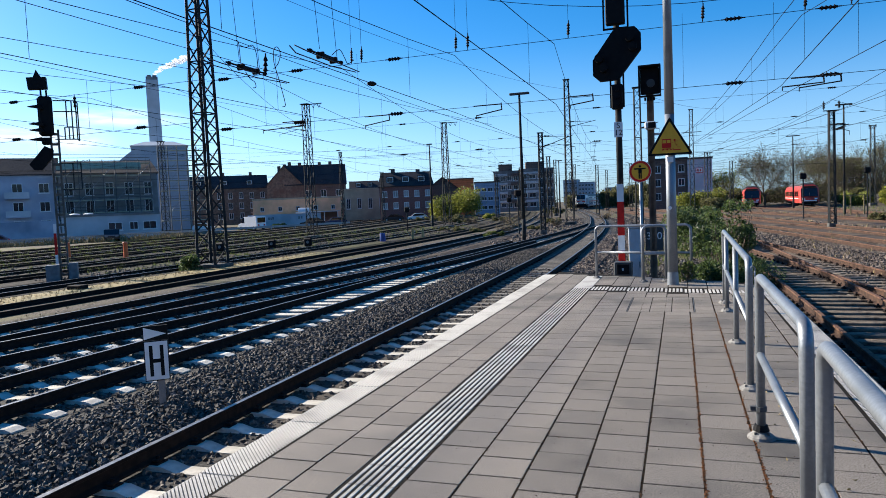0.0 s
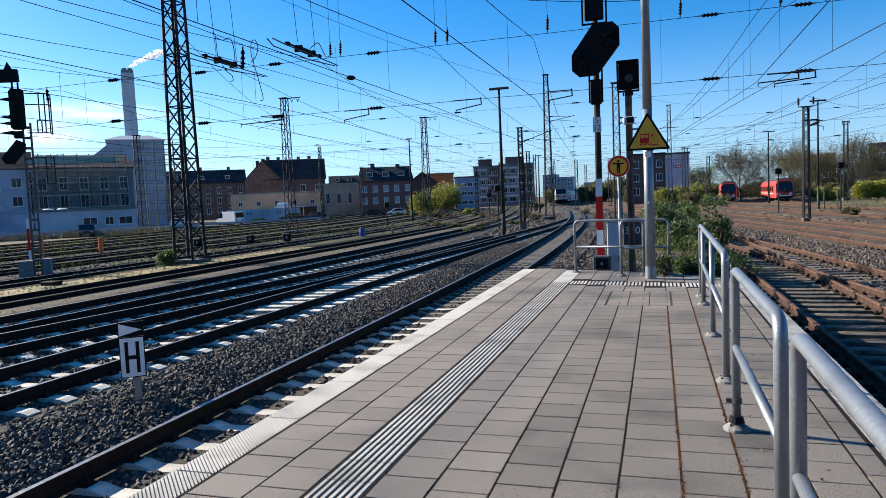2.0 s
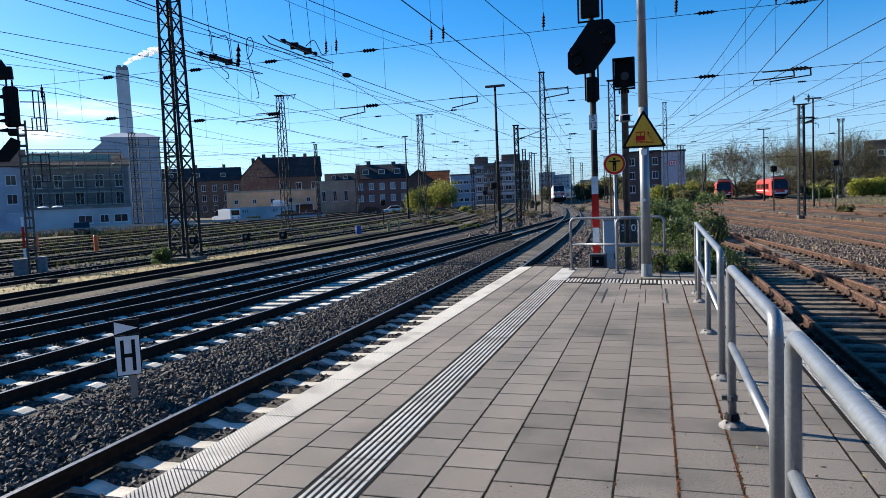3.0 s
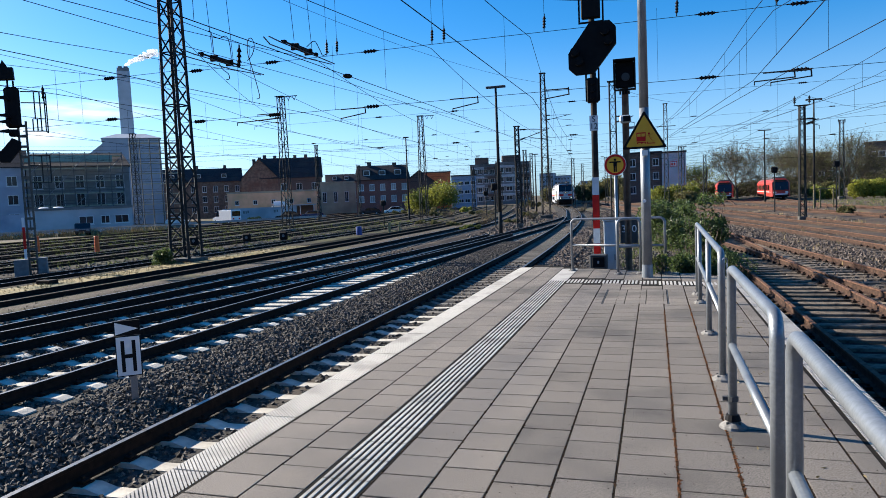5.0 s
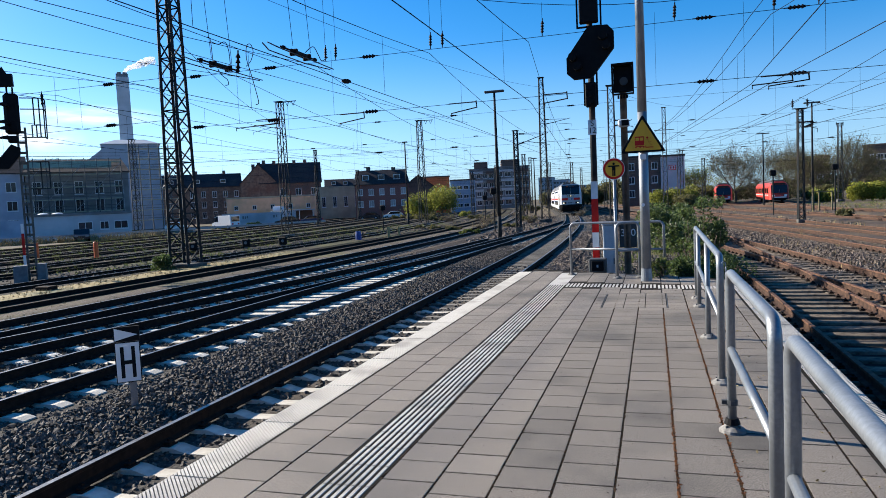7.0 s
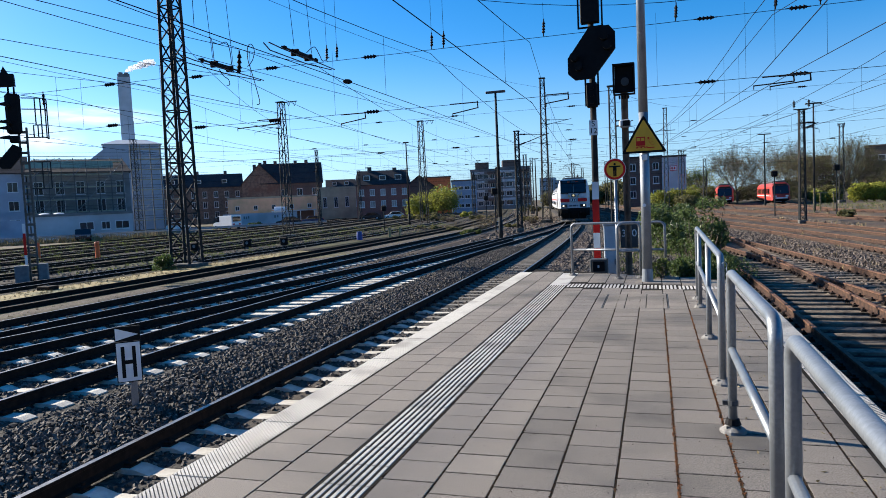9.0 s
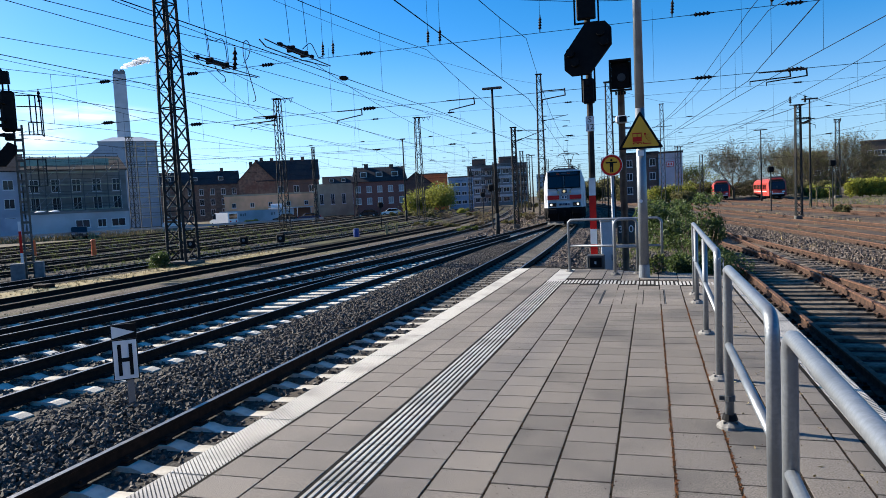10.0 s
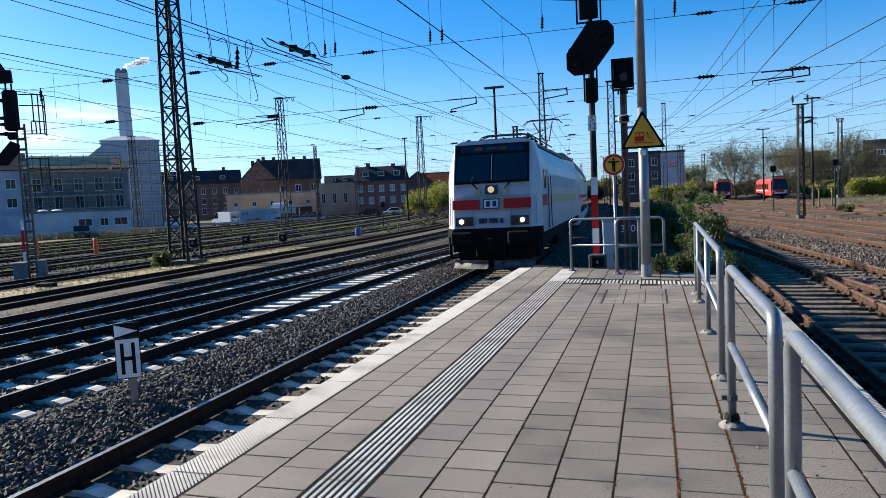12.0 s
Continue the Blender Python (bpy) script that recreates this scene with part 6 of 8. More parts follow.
car("parked_car", -67.4, 68.5, 133, paint_dark, "dark hatchback parked before the low building", 3.9, H=1.55)
car("parked_car", -81.9, 60.9, 45, paint_blue, "dark blue car parked by the yard wall", 4.2)
car("parked_car", -58.0, 131.0, 22, paint_dark, "dark car parked before the red brick house", 4.4)
car("parked_car", -53.5, 133.0, 22, paint_white, "pale car parked before the red brick house", 4.3)


M["roofgrey"] = mat("train_roof_grey", (0.1, 0.105, 0.115), (0.07, 0.073, 0.08), 2.0, 0.6)
M["rail_red"] = mat("railcar_red", (0.42, 0.035, 0.022), (0.34, 0.028, 0.018), 3.0, 0.5)


def railcar(x, y, turn, n, label):
    """A red diesel railcar with a raked dark nose, facing its own -y."""
    s = thing("red_railcar", (x, y, RAIL_Z), label, "train", "red railcars", turn=turn)
    s.scale = (1, 1, 0.88)
    L, hw = 26.0, 1.42
    out = [(-hw, 0.5), (-hw, 2.9), (-hw + 0.3, 3.5), (-0.7, 3.75), (0.7, 3.75), (hw - 0.3, 3.5), (hw, 2.9), (hw, 0.5)]

    def lean(z):
        return 0.0 if z < 1.3 else (z - 1.3) * 0.45
    bm = bmesh.new()
    rings = [[bm.verts.new((px * sc, y0 + lean(z) * f, z)) for px, z in out] for y0, sc, f in ((0, 0.84, 1), (0.7, 1, 1), (3, 1, 0), (L, 1, 0))]
    for a, b in zip(rings, rings[1:]):
        for k in range(len(out)):
            bm.faces.new((a[k], a[(k + 1) % len(out)], b[(k + 1) % len(out)], b[k]))
    bm.faces.new(rings[0])
    bm.faces.new(rings[-1][::-1])
    bmesh.ops.recalc_face_normals(bm, faces=bm.faces[:])
    part("body", bm, M["rail_red"], s)

    def nose(name, x0, x1, z0, z1, m, lab="", proud=0.03):
        bm = bmesh.new()
        v = [bm.verts.new((px, lean(z) - d, z)) for d in (proud, -0.1) for px, z in ((x0, z0), (x1, z0), (x1, z1), (x0, z1))]
        for q in ((0, 1, 2, 3), (7, 6, 5, 4), (0, 4, 5, 1), (1, 5, 6, 2), (2, 6, 7, 3), (3, 7, 4, 0)):
            bm.faces.new([v[i] for i in q])
        bmesh.ops.recalc_face_normals(bm, faces=bm.faces[:])
        return part(name, bm, M[m], s, lab)
    nose("windscreen", -1.12, 1.12, 1.65, 3.12, "glass", "large dark windscreen")
    nose("destination_panel", -0.9, 0.9, 3.14, 3.45, "black")
    nose("bumper", -1.1, 1.1, 0.45, 0.75, "rubber")
    for sx in (-1, 1):
        nose("headlight", sx * 0.85 - 0.2, sx * 0.85 + 0.2, 1.1, 1.36, "white")
        part("white_stripe", bx(min(sx * hw, sx * (hw + 0.01)), max(sx * hw, sx * (hw + 0.01)), 1.0, L, 1.25, 1.38), M["white"], s)
        for k in range(8):
            part("side_window", bx(min(sx * hw, sx * (hw + 0.012)), max(sx * hw, sx * (hw + 0.012)), 2.6 + k * 2.9, 4.9 + k * 2.9, 1.7, 2.6), M["glass"], s)
        part("door", bx(min(sx * hw, sx * (hw + 0.016)), max(sx * hw, sx * (hw + 0.016)), 1.5, 2.4, 0.7, 2.8), M["rail_red"], s)
    for by in (4, 21):
        bm = bmesh.new()
        box(bm, -1.15, 1.15, by - 1.6, by + 1.6, 0.3, 0.62)
        bg = part("bogie", bm, M["rubber"], s)
        for wy in (by - 1.0, by + 1.0):
            for sx in (-0.75, 0.75):
                bm = bmesh.new()
                tube(bm, (sx - 0.06, wy, 0.42), (sx + 0.06, wy, 0.42), 0.42, 18)
                part("wheel", bm, M["rubber"], bg)
    part("roof_unit", bx(-0.95, 0.95, 3.2, 22, 3.6, 4.05, bevel=0.15), M["darkgrey"], s)
    bm = bmesh.new()
    prism(bm, [(-hw + 0.22, 3.4), (-0.72, 3.79), (0.72, 3.79), (hw - 0.22, 3.4), (hw - 0.35, 3.4), (0.6, 3.7), (-0.6, 3.7), (-hw + 0.35, 3.4)], 1, 1.25, L)
    part("roof", bm, M["roofgrey"], s, "grey roof")
    nose("lower_panel", -0.95, 0.95, 0.8, 1.0, "white", "white band under the headlights")
    nose("wiper", -0.03, 0.02, 1.8, 2.3, "darkgrey", proud=0.05)


railcar(19.0, 120.0, -3, 0, "red diesel railcar parked on a siding")
railcar(11.6, 129.0, -4, 0, "red diesel railcar parked further down the yard")

# ---- stones, plants and small things on the ground ----
def joined(name, verts, faces, material, parent=None, label=""):
    me = bpy.data.meshes.new(name)
    me.from_pydata([tuple(v) for v in verts], [], [tuple(int(i) for i in f) for f in faces])
    me.materials.append(material)
    ob = new(name, me)
    if parent is not None:
        ob.parent = parent
    if label:
        ob["label"] = label
    return ob


rng = np.random.default_rng(4)
CUBE = np.array([(x, y, z) for z in (-1, 1) for x, y in ((-1, -1), (1, -1), (1, 1), (-1, 1))], float)
CUBE_F = np.array([(3, 2, 1, 0), (4, 5, 6, 7), (0, 1, 5, 4), (1, 2, 6, 5), (2, 3, 7, 6), (3, 0, 4, 7)])


def turns(n):
    q = rng.normal(size=(n, 4))
    q /= np.linalg.norm(q, axis=1)[:, None]
    w, x, y, z = q.T
    return np.stack([1 - 2 * (y * y + z * z), 2 * (x * y - z * w), 2 * (x * z + y * w), 2 * (x * y + z * w), 1 - 2 * (x * x + z * z), 2 * (y * z - x * w), 2 * (x * z - y * w), 2 * (y * z + x * w), 1 - 2 * (x * x + y * y)], 1).reshape(n, 3, 3)


def stones(name, pts, size, material, label):
    """Broken stones, each a crooked block."""
    n = len(pts)
    s = size * rng.uniform(0.55, 1.25, (n, 1, 1)) * rng.uniform(0.6, 1.2, (n, 1, 3))
    v = CUBE[None] * (1 + rng.uniform(-0.38, 0.25, (n, 8, 3)))
    v = np.einsum("nij,nkj->nki", turns(n), v * s) + pts[:, None]
    f = (CUBE_F[None] + (np.arange(n) * 8)[:, None, None]).reshape(-1, 4)
    return tagged(joined(name, v.reshape(-1, 3), f, material), label, "ballast", kind="stuff")


def scatter(n, x0, x1, y0, y1, z, follow=None, near=1.0):
    """Random places in a strip; follow bends the strip along a track line; near gathers them at its near end."""
    u = rng.uniform(0, 1, n) ** near
    y = y0 + (y1 - y0) * u
    x = rng.uniform(x0, x1, n)
    if follow is not None:
        line = smooth_path(follow, -20, 120, 1.0)
        x = x + np.interp(y, line[:, 1], line[:, 0])
    return np.stack([x, y, np.full(n, z)], 1)


def off_sleepers(p, follow, y_first):
    """Keeps what lies in the cribs between sleepers 0.6 m apart."""
    k = ((p[:, 1] - y_first) / 0.6) % 1.0
    return p[(k > 0.2) & (k < 0.8)]


a = scatter(38000, -2.95, -0.9, 2.5, 36, -0.985, MAIN, 1.45)
line = smooth_path(MAIN, -20, 120, 1.0)
across = a[:, 0] - np.interp(a[:, 1], line[:, 1], line[:, 0])
a[:, 2] += 0.075 * np.clip(np.minimum(across + 2.95, -0.95 - across) / 0.55, 0, 1) + rng.uniform(-0.02, 0.02, len(a))
stones("ballast_stones", a, 0.0225, M["stone"], "loose grey broken stone between two tracks")
b = off_sleepers(scatter(9000, -0.68, 0.9, 2.5, 26, -1.012, MAIN, 1.4), MAIN, -20 + 0.3)
b[:, 2] += rng.uniform(-0.03, 0.02, len(b))
stones("ballast_stones", b, 0.024, M["stone"], "dark broken stone in the cribs of the main track")
c = np.concatenate([off_sleepers(scatter(24000, -2.2, 1.5, 3, 34, -1.008, T2, 1.3), T2, -20 + 0.3), off_sleepers(scatter(9000, -2.1, 2.0, 3, 34, -1.005, T4, 1.2), T4, -20 + 0.3), off_sleepers(scatter(6000, -1.3, 1.3, 3, 30, -0.99, T3, 1.1), T3, -14 + 0.3)])
c = c[~((c[:, 1] > 14.0) & (c[:, 1] < 22.3) & (c[:, 0] > -9.7) & (c[:, 0] < -7.7))]
stones("ballast_stones", c, 0.027, M["stone"], "grey broken stone among sleepers")
d = np.concatenate([scatter(9000, 1.4, 4.6, 13, 48, -1.0, R1, 1.2), scatter(5000, -1.4, 1.4, 20, 50, -1.0, R2, 1.0)])
d[:, 2] += rng.uniform(-0.02, 0.03, len(d))
stones("ballast_stones", d, 0.032, M["stone_warm"], "brownish broken stone beside the rusty tracks")
d = scatter(2500, -1.8, 1.6, 13.8, 30, -1.04, [(0, -0.6), (15, -0.8), (30, -1.0), (60, -2), (120, -8)], 1.0)
stones("ballast_stones", d, 0.035, M["stone"], "broken stone beyond the end of the platform")

d = np.concatenate([scatter(15000, 0.9, 4.6, 14, 62, -1.085, MAIN, 1.3), scatter(7000, 0.9, 2.0, 13, 50, -1.0, MAIN, 1.3), scatter(5000, -2.6, -0.9, 36, 70, -1.0, MAIN, 1.1)])
stones("ballast_stones", d, 0.042, M["stone_warm"], "loose stone beside the main track past the platform")
d = np.concatenate([scatter(9000, -26, 2, 44, 100, -1.08, None, 1.2), scatter(3500, 2, 16, 50, 100, -1.08)])
stones("ballast_stones", d, 0.075, M["stone_warm"], "scattered stone between the tracks of the yard")
d = np.concatenate([scatter(6500, 0.9, 3.0, 8, 62, BED_Z - 0.01, T5, 1.1), scatter(1800, -1.5, -0.9, 8, 60, BED_Z + 0.01, T4, 1.1), scatter(9000, -47, -21.5, 22, 66, RAIL_Z - 0.12)])
stones("ballast_stones", d, 0.04, M["stone_warm"], "loose brownish stone between the sidings")
# bed between the first two tracks and fill between the others
for x0, x1, y0, y1, z, m, lab in ((-2.2, -1.5, -15, 60, -0.995, "ballast", "grey ballast shoulder between tracks"),):
    bm = bmesh.new()
    ln = smooth_path(MAIN, y0, y1, 2.0)
    sweep(bm, ln, [(-2.9, z - RAIL_Z - 0.03), (-2.3, z - RAIL_Z + 0.035), (-1.5, z - RAIL_Z + 0.035), (-0.9, z - RAIL_Z - 0.03)], False)
    tagged(finish("ballast_shoulder", bm, M[m]), lab, "ballast", kind="structure")
bm = bmesh.new()
ln = smooth_path([(-30, -19.95), (15, -19.9), (40, -19.6), (70, -20.6)], -12, 36, 1.0)
sweep(bm, ln, [(-1.15, -0.2), (-1.05, -0.095), (-0.3, -0.07), (0.6, -0.085), (0.95, -0.11), (1.15, -0.2)], False)
gap = bmesh.new()
mid = smooth_path([(-30, -16.0), (15, -15.85), (40, -15.7), (60, -16.3), (80, -18.3)], -12, 76, 1.0)
sweep(gap, mid, [(-1.05, -0.22), (-0.85, -0.12), (0.0, -0.1), (0.5, -0.13), (0.8, -0.24)], False)
tagged(finish("gravel_path", gap, M["gravel"]), "pale gravel path between two tracks", "gravel", kind="structure")
tagged(finish("dry_grass_strip", bm, M["sand"]), "strip of sandy ground with yellow dry grass", "ground", kind="structure")

M["leaf"] = mat("leaf_green", (0.105, 0.145, 0.04), (0.05, 0.078, 0.024), 20.0, 0.5, island=0.45)
M["leaf_yellow"] = mat("leaf_spring_green", (0.27, 0.27, 0.045), (0.18, 0.2, 0.035), 3.0, 0.6, island=0.4)
M["leaf_olive"] = mat("leaf_olive", (0.15, 0.14, 0.055), (0.095, 0.092, 0.038), 5.0, 0.7, island=0.4)
M["hedge"] = mat("hedge_blossom", (0.36, 0.35, 0.05), (0.22, 0.24, 0.04), 3.0, 0.7, island=0.4)
M["straw"] = mat("dry_stalks", (0.3, 0.23, 0.11), (0.2, 0.155, 0.075), 6.0, 0.9, island=0.4)
M["grass"] = mat("grass_green", (0.13, 0.16, 0.04), (0.09, 0.11, 0.03), 6.0, 0.8, island=0.4)
for key in ("leaf", "leaf_yellow", "leaf_olive", "hedge", "grass"):  # thin leaves let sunlight through
    nt = M[key].node_tree
    glow, both = nt.nodes.new("ShaderNodeBsdfTranslucent"), nt.nodes.new("ShaderNodeMixShader")
    base = nt.nodes["Principled BSDF"]
    nt.links.new(base.inputs["Base Color"].links[0].from_socket, glow.inputs["Color"])
    both.inputs[0].default_value = 0.45
    nt.links.new(base.outputs[0], both.inputs[1])
    nt.links.new(glow.outputs[0], both.inputs[2])
    nt.links.new(both.outputs[0], nt.nodes["Material Output"].inputs["Surface"])
M["bark"] = mat("bark_grey", (0.15, 0.112, 0.078), (0.09, 0.068, 0.05), 8.0, 0.9, bump=0.4, bscale=30)


def leaves(name, pts, size, material, parent, stretch=1.9):
    """Folded leaf blades at the given places, turned at random."""
    n = len(pts)
    base = np.array([(-1, 0, 0), (0, 0.45, 0.18), (1, 0, -0.1), (0, -0.45, 0.18)], float) * (stretch / 1.9, 1, 1)
    v = np.einsum("nij,kj->nki", turns(n), base) * (size * rng.uniform(0.6, 1.4, n))[:, None, None] + pts[:, None]
    f = (np.array([(0, 1, 2), (0, 2, 3)])[None] + (np.arange(n) * 4)[:, None, None]).reshape(-1, 3)
    return joined(name, v.reshape(-1, 3), f, material, parent)


def sticks(name, segs, material, parent, k=5):
    """Tapered sticks; rows of (start, end, radius, end radius)."""
    p0, p1 = np.array([s[0] for s in segs]), np.array([s[1] for s in segs])
    r0, r1 = np.array([s[2] for s in segs]), np.array([s[3] for s in segs])
    d = p1 - p0
    d /= np.linalg.norm(d, axis=1)[:, None] + 1e-9
    a = np.cross(d, np.where(np.abs(d[:, 2:3]) > 0.9, [[1.0, 0, 0]], [[0, 0, 1.0]]))
    a /= np.linalg.norm(a, axis=1)[:, None] + 1e-9
    b = np.cross(d, a)
    ring = [(math.cos(i * math.tau / k), math.sin(i * math.tau / k)) for i in range(k)]
    v = np.stack([p0 + r0[:, None] * (a * x + b * y) for x, y in ring] + [p1 + r1[:, None] * (a * x + b * y) for x, y in ring], 1)
    f = np.array([(i, (i + 1) % k, k + (i + 1) % k, k + i) for i in range(k)])
    f = (f[None] + (np.arange(len(segs)) * 2 * k)[:, None, None]).reshape(-1, 4)
    return joined(name, v.reshape(-1, 3), f, material, parent)


def branch(segs, tips, p, d, length, r, depth, spread=0.55, kids=3):
    """Grows one limb and its side limbs."""
    d = d / np.linalg.norm(d)
    steps = 3
    for i in range(steps):
        q = p + d * length / steps
        segs.append((p, q, r * (1 - 0.22 * i), r * (1 - 0.22 * (i + 1))))
        p = q
        d = d + rng.normal(0, 0.11, 3) + np.array([0, 0, 0.05])
        d /= np.linalg.norm(d)
        if depth and i:
            for _ in range(kids - 1):
                e = d + rng.normal(0, spread, 3)
                branch(segs, tips, p, e, length * rng.uniform(0.55, 0.8), r * 0.5, depth - 1, spread, kids)
    if depth == 0:
        tips.append(p)
    else:
        branch(segs, tips, p, d, length * 0.75, r * 0.45, depth - 1, spread, kids)


def tree(x, y, h, label, leaf=None, per_tip=3, leaf_size=0.12, depth=4, r=None, z=GROUND_Z, fuzz=0.35, name="tree"):
    s = thing(name, (x, y, z), label, "tree", "trees")
    segs, tips = [], []
    r = r or h * 0.02
    trunk = h * 0.14
    lean = rng.normal(0, 0.03, 2)
    top = np.array([lean[0] * trunk, lean[1] * trunk, trunk])
    segs.append((np.array([0, 0, -0.1]), top, r * 1.25, r))
    for k in range(7):
        ang = k * math.tau * 3 / 7 + rng.uniform(-0.4, 0.4)
        up = rng.uniform(0.5, 2.0)
        branch(segs, tips, top, np.array([math.cos(ang), math.sin(ang), up]), h * rng.uniform(0.26, 0.34), r * 0.55, depth - 1)
    lim = [q for q in segs if q[2] > r * 0.2]
    fine = [(a, b, max(c, h * 0.001), max(e, h * 0.0008)) for a, b, c, e in segs if c <= r * 0.2]
    sticks("trunk", lim, M["bark"], s)
    if fine:
        tagged(sticks("fine_branching", fine, M["bark"], s, 3), kind="stuff")
    if leaf:
        t = np.repeat(np.array(tips), per_tip, 0)
        t = t + rng.normal(0, fuzz, t.shape)
        tagged(leaves("crown", t, leaf_size, M[leaf], s), kind="stuff")
    return s


def bush(x, y, rx, ry, h, n, label, leaf="leaf", size=0.05, z=GROUND_Z, name="bush", stems=26, lumps=9, size_of_lump=1.0):
    """A leafy shrub: stems from the ground and leaves gathered in uneven clumps."""
    s = thing(name, (x, y, z), label, "bush", "shrubs")
    c = np.stack([rng.uniform(-1, 1, lumps) * rx * 0.75, rng.uniform(-1, 1, lumps) * ry * 0.75, rng.uniform(0.25, 0.9, lumps) * h], 1)
    rad = size_of_lump * rng.uniform(0.2, 0.42, lumps) * min(rx + ry, h * 1.4)
    k = rng.integers(0, lumps, n)
    d = rng.normal(size=(n, 3))
    d /= np.linalg.norm(d, axis=1)[:, None]
    p = c[k] + d * (rad[k] * rng.uniform(0.45, 1.05, n) ** 0.6)[:, None] * [1, 1, 0.85]
    p[:, 2] = np.clip(p[:, 2], 0.03, h * 1.2)
    leaves("foliage", p, size, M[leaf], s)["kind"] = "stuff"
    segs = []
    for i in range(stems):
        t = p[rng.integers(0, n)]
        foot = np.array([rng.uniform(-0.4, 0.4) * rx, rng.uniform(-0.4, 0.4) * ry, -0.05])
        mid = foot * 0.5 + t * 0.5 + rng.normal(0, 0.08, 3) + [0, 0, 0.15]
        segs += [(foot, mid, 0.012, 0.009), (mid, t, 0.009, 0.004)]
    sticks("branchwork", segs, M["bark"], s)["kind"] = "stuff"
    return s


def tufts(name, pts, h, material, label, per=9):
    """Grass blades in clumps."""
    n = len(pts) * per
    foot = np.repeat(pts, per, 0) + np.concatenate([rng.normal(0, h * 0.3, (n, 2)), np.zeros((n, 1))], 1)
    tip = foot + np.concatenate([rng.normal(0, h * 0.35, (n, 2)), rng.uniform(0.4, 1.1, (n, 1)) * h], 1)
    w = rng.normal(size=(n, 3)) * h * 0.045
    w[:, 2] = 0
    v = np.stack([foot - w, foot + w, tip], 1)
    f = np.arange(n * 3).reshape(-1, 3)
    return tagged(joined(name, v.reshape(-1, 3), f, material), label, "grass", kind="stuff")


# shrubs by the end of the platform and the railing
bush(0.72, 13.95, 0.55, 0.5, 1.45, 4600, "dense green bramble bush growing over the platform end", "leaf", 0.046, lumps=46, stems=80, size_of_lump=0.5)
bush(1.12, 13.9, 0.3, 0.5, 1.5, 1900, "green bramble shoots beside the railing", "leaf", 0.036, lumps=14, stems=40, size_of_lump=0.6)
bush(1.2, 19.5, 0.7, 0.8, 2.65, 2600, "tall green shrub behind the bramble", "leaf", 0.055, lumps=36, stems=90, size_of_lump=0.42)
bush(0.05, 12.95, 0.2, 0.16, 0.35, 420, "small weeds at the foot of a pole", "grass", 0.035, z=-0.02, stems=10)
bush(1.7, 20.5, 0.6, 1.2, 1.1, 4200, "low dark brambles beside the rusty track", "leaf", 0.045)
bush(1.3, 26.0, 0.9, 2.5, 1.6, 3000, "green shrubs between the tracks", "leaf", 0.08, lumps=16, size_of_lump=0.6)
bush(0.6, 34.0, 1.1, 3.0, 1.9, 4000, "green shrubs between the tracks", "leaf", 0.09)
bush(-21.0, 26.1, 0.42, 0.4, 0.85, 1700, "small round green bush at the foot of a mast", "leaf", 0.06)
# shrubs among the sidings
for x, y, rx, h, kind in ((-17.5, 60, 1.5, 1.1, "leaf_olive"), (-13.8, 52, 1.2, 1.0, "grass"), (-22, 66, 2.0, 1.2, "leaf_olive"), (-30, 95, 3.5, 2.2, "leaf_olive"), (-38, 112, 4.0, 2.4, "leaf_olive"), (-24, 98, 2.5, 1.6, "leaf_olive"), (-45, 122, 4, 2.4, "leaf_olive"), (-33, 118, 3, 2.2, "leaf_yellow"), (-72, 104, 2.2, 2.2, "leaf_yellow"), (-68, 108, 1.6, 1.8, "leaf"), (-26, 150, 4, 3.0, "leaf_olive"), (-13.2, 66, 1.1, 0.8, "leaf_olive"), (-14.5, 84, 1.5, 1.2, "leaf_olive"), (14, 60, 0.8, 1.5, "leaf_olive"), (19.5, 46, 0.6, 1.3, "leaf_olive")):
    bush(x, y, rx * 0.8, rx * 0.7, h * 0.42, 1300, "low scrub between the sidings", kind, 0.045 + 0.0009 * y, stems=20)
tree(-38.2, 124.5, 5.6, "bright spring-green tree beside the tracks", "leaf_yellow", 6, 0.2, depth=4, fuzz=0.6)
tree(-42.5, 126, 4.4, "bright spring-green tree before the orange office", "leaf_yellow", 6, 0.2, depth=4, fuzz=0.6)
# bare trees behind the red railcars
for x, y, h, lf, pt, dp in ((16.8, 160, 13.2, "leaf_olive", 1, 5), (26.2, 163, 12.4, "leaf_olive", 1, 5), (28.2, 144, 10.5, "leaf_olive", 2, 5), (33.6, 141, 10.8, "leaf_olive", 2, 5), (39.0, 152, 10.0, "leaf_olive", 3, 4), (9.5, 160, 9.0, "leaf_yellow", 3, 4), (46, 142, 9.5, "leaf_yellow", 3, 4), (6.5, 172, 9.0, "leaf_olive", 3, 4)):
    tree(x, y, h, "half leafless spring tree with fine twigs behind the railcars", lf if pt else None, pt, 0.11 if dp == 5 else 0.16, depth=dp, fuzz=0.4)
for x, y, h in ((-21, 235, 6), (-38, 262, 4.5), (-16, 240, 6.5), (-50, 270, 5), (-9, 230, 7), (-56, 300, 5), (-14, 300, 8)):
    tree(x, y, h, "hazy olive tree far along the tracks", "leaf_olive", 8, 0.4, depth=4, fuzz=0.7)
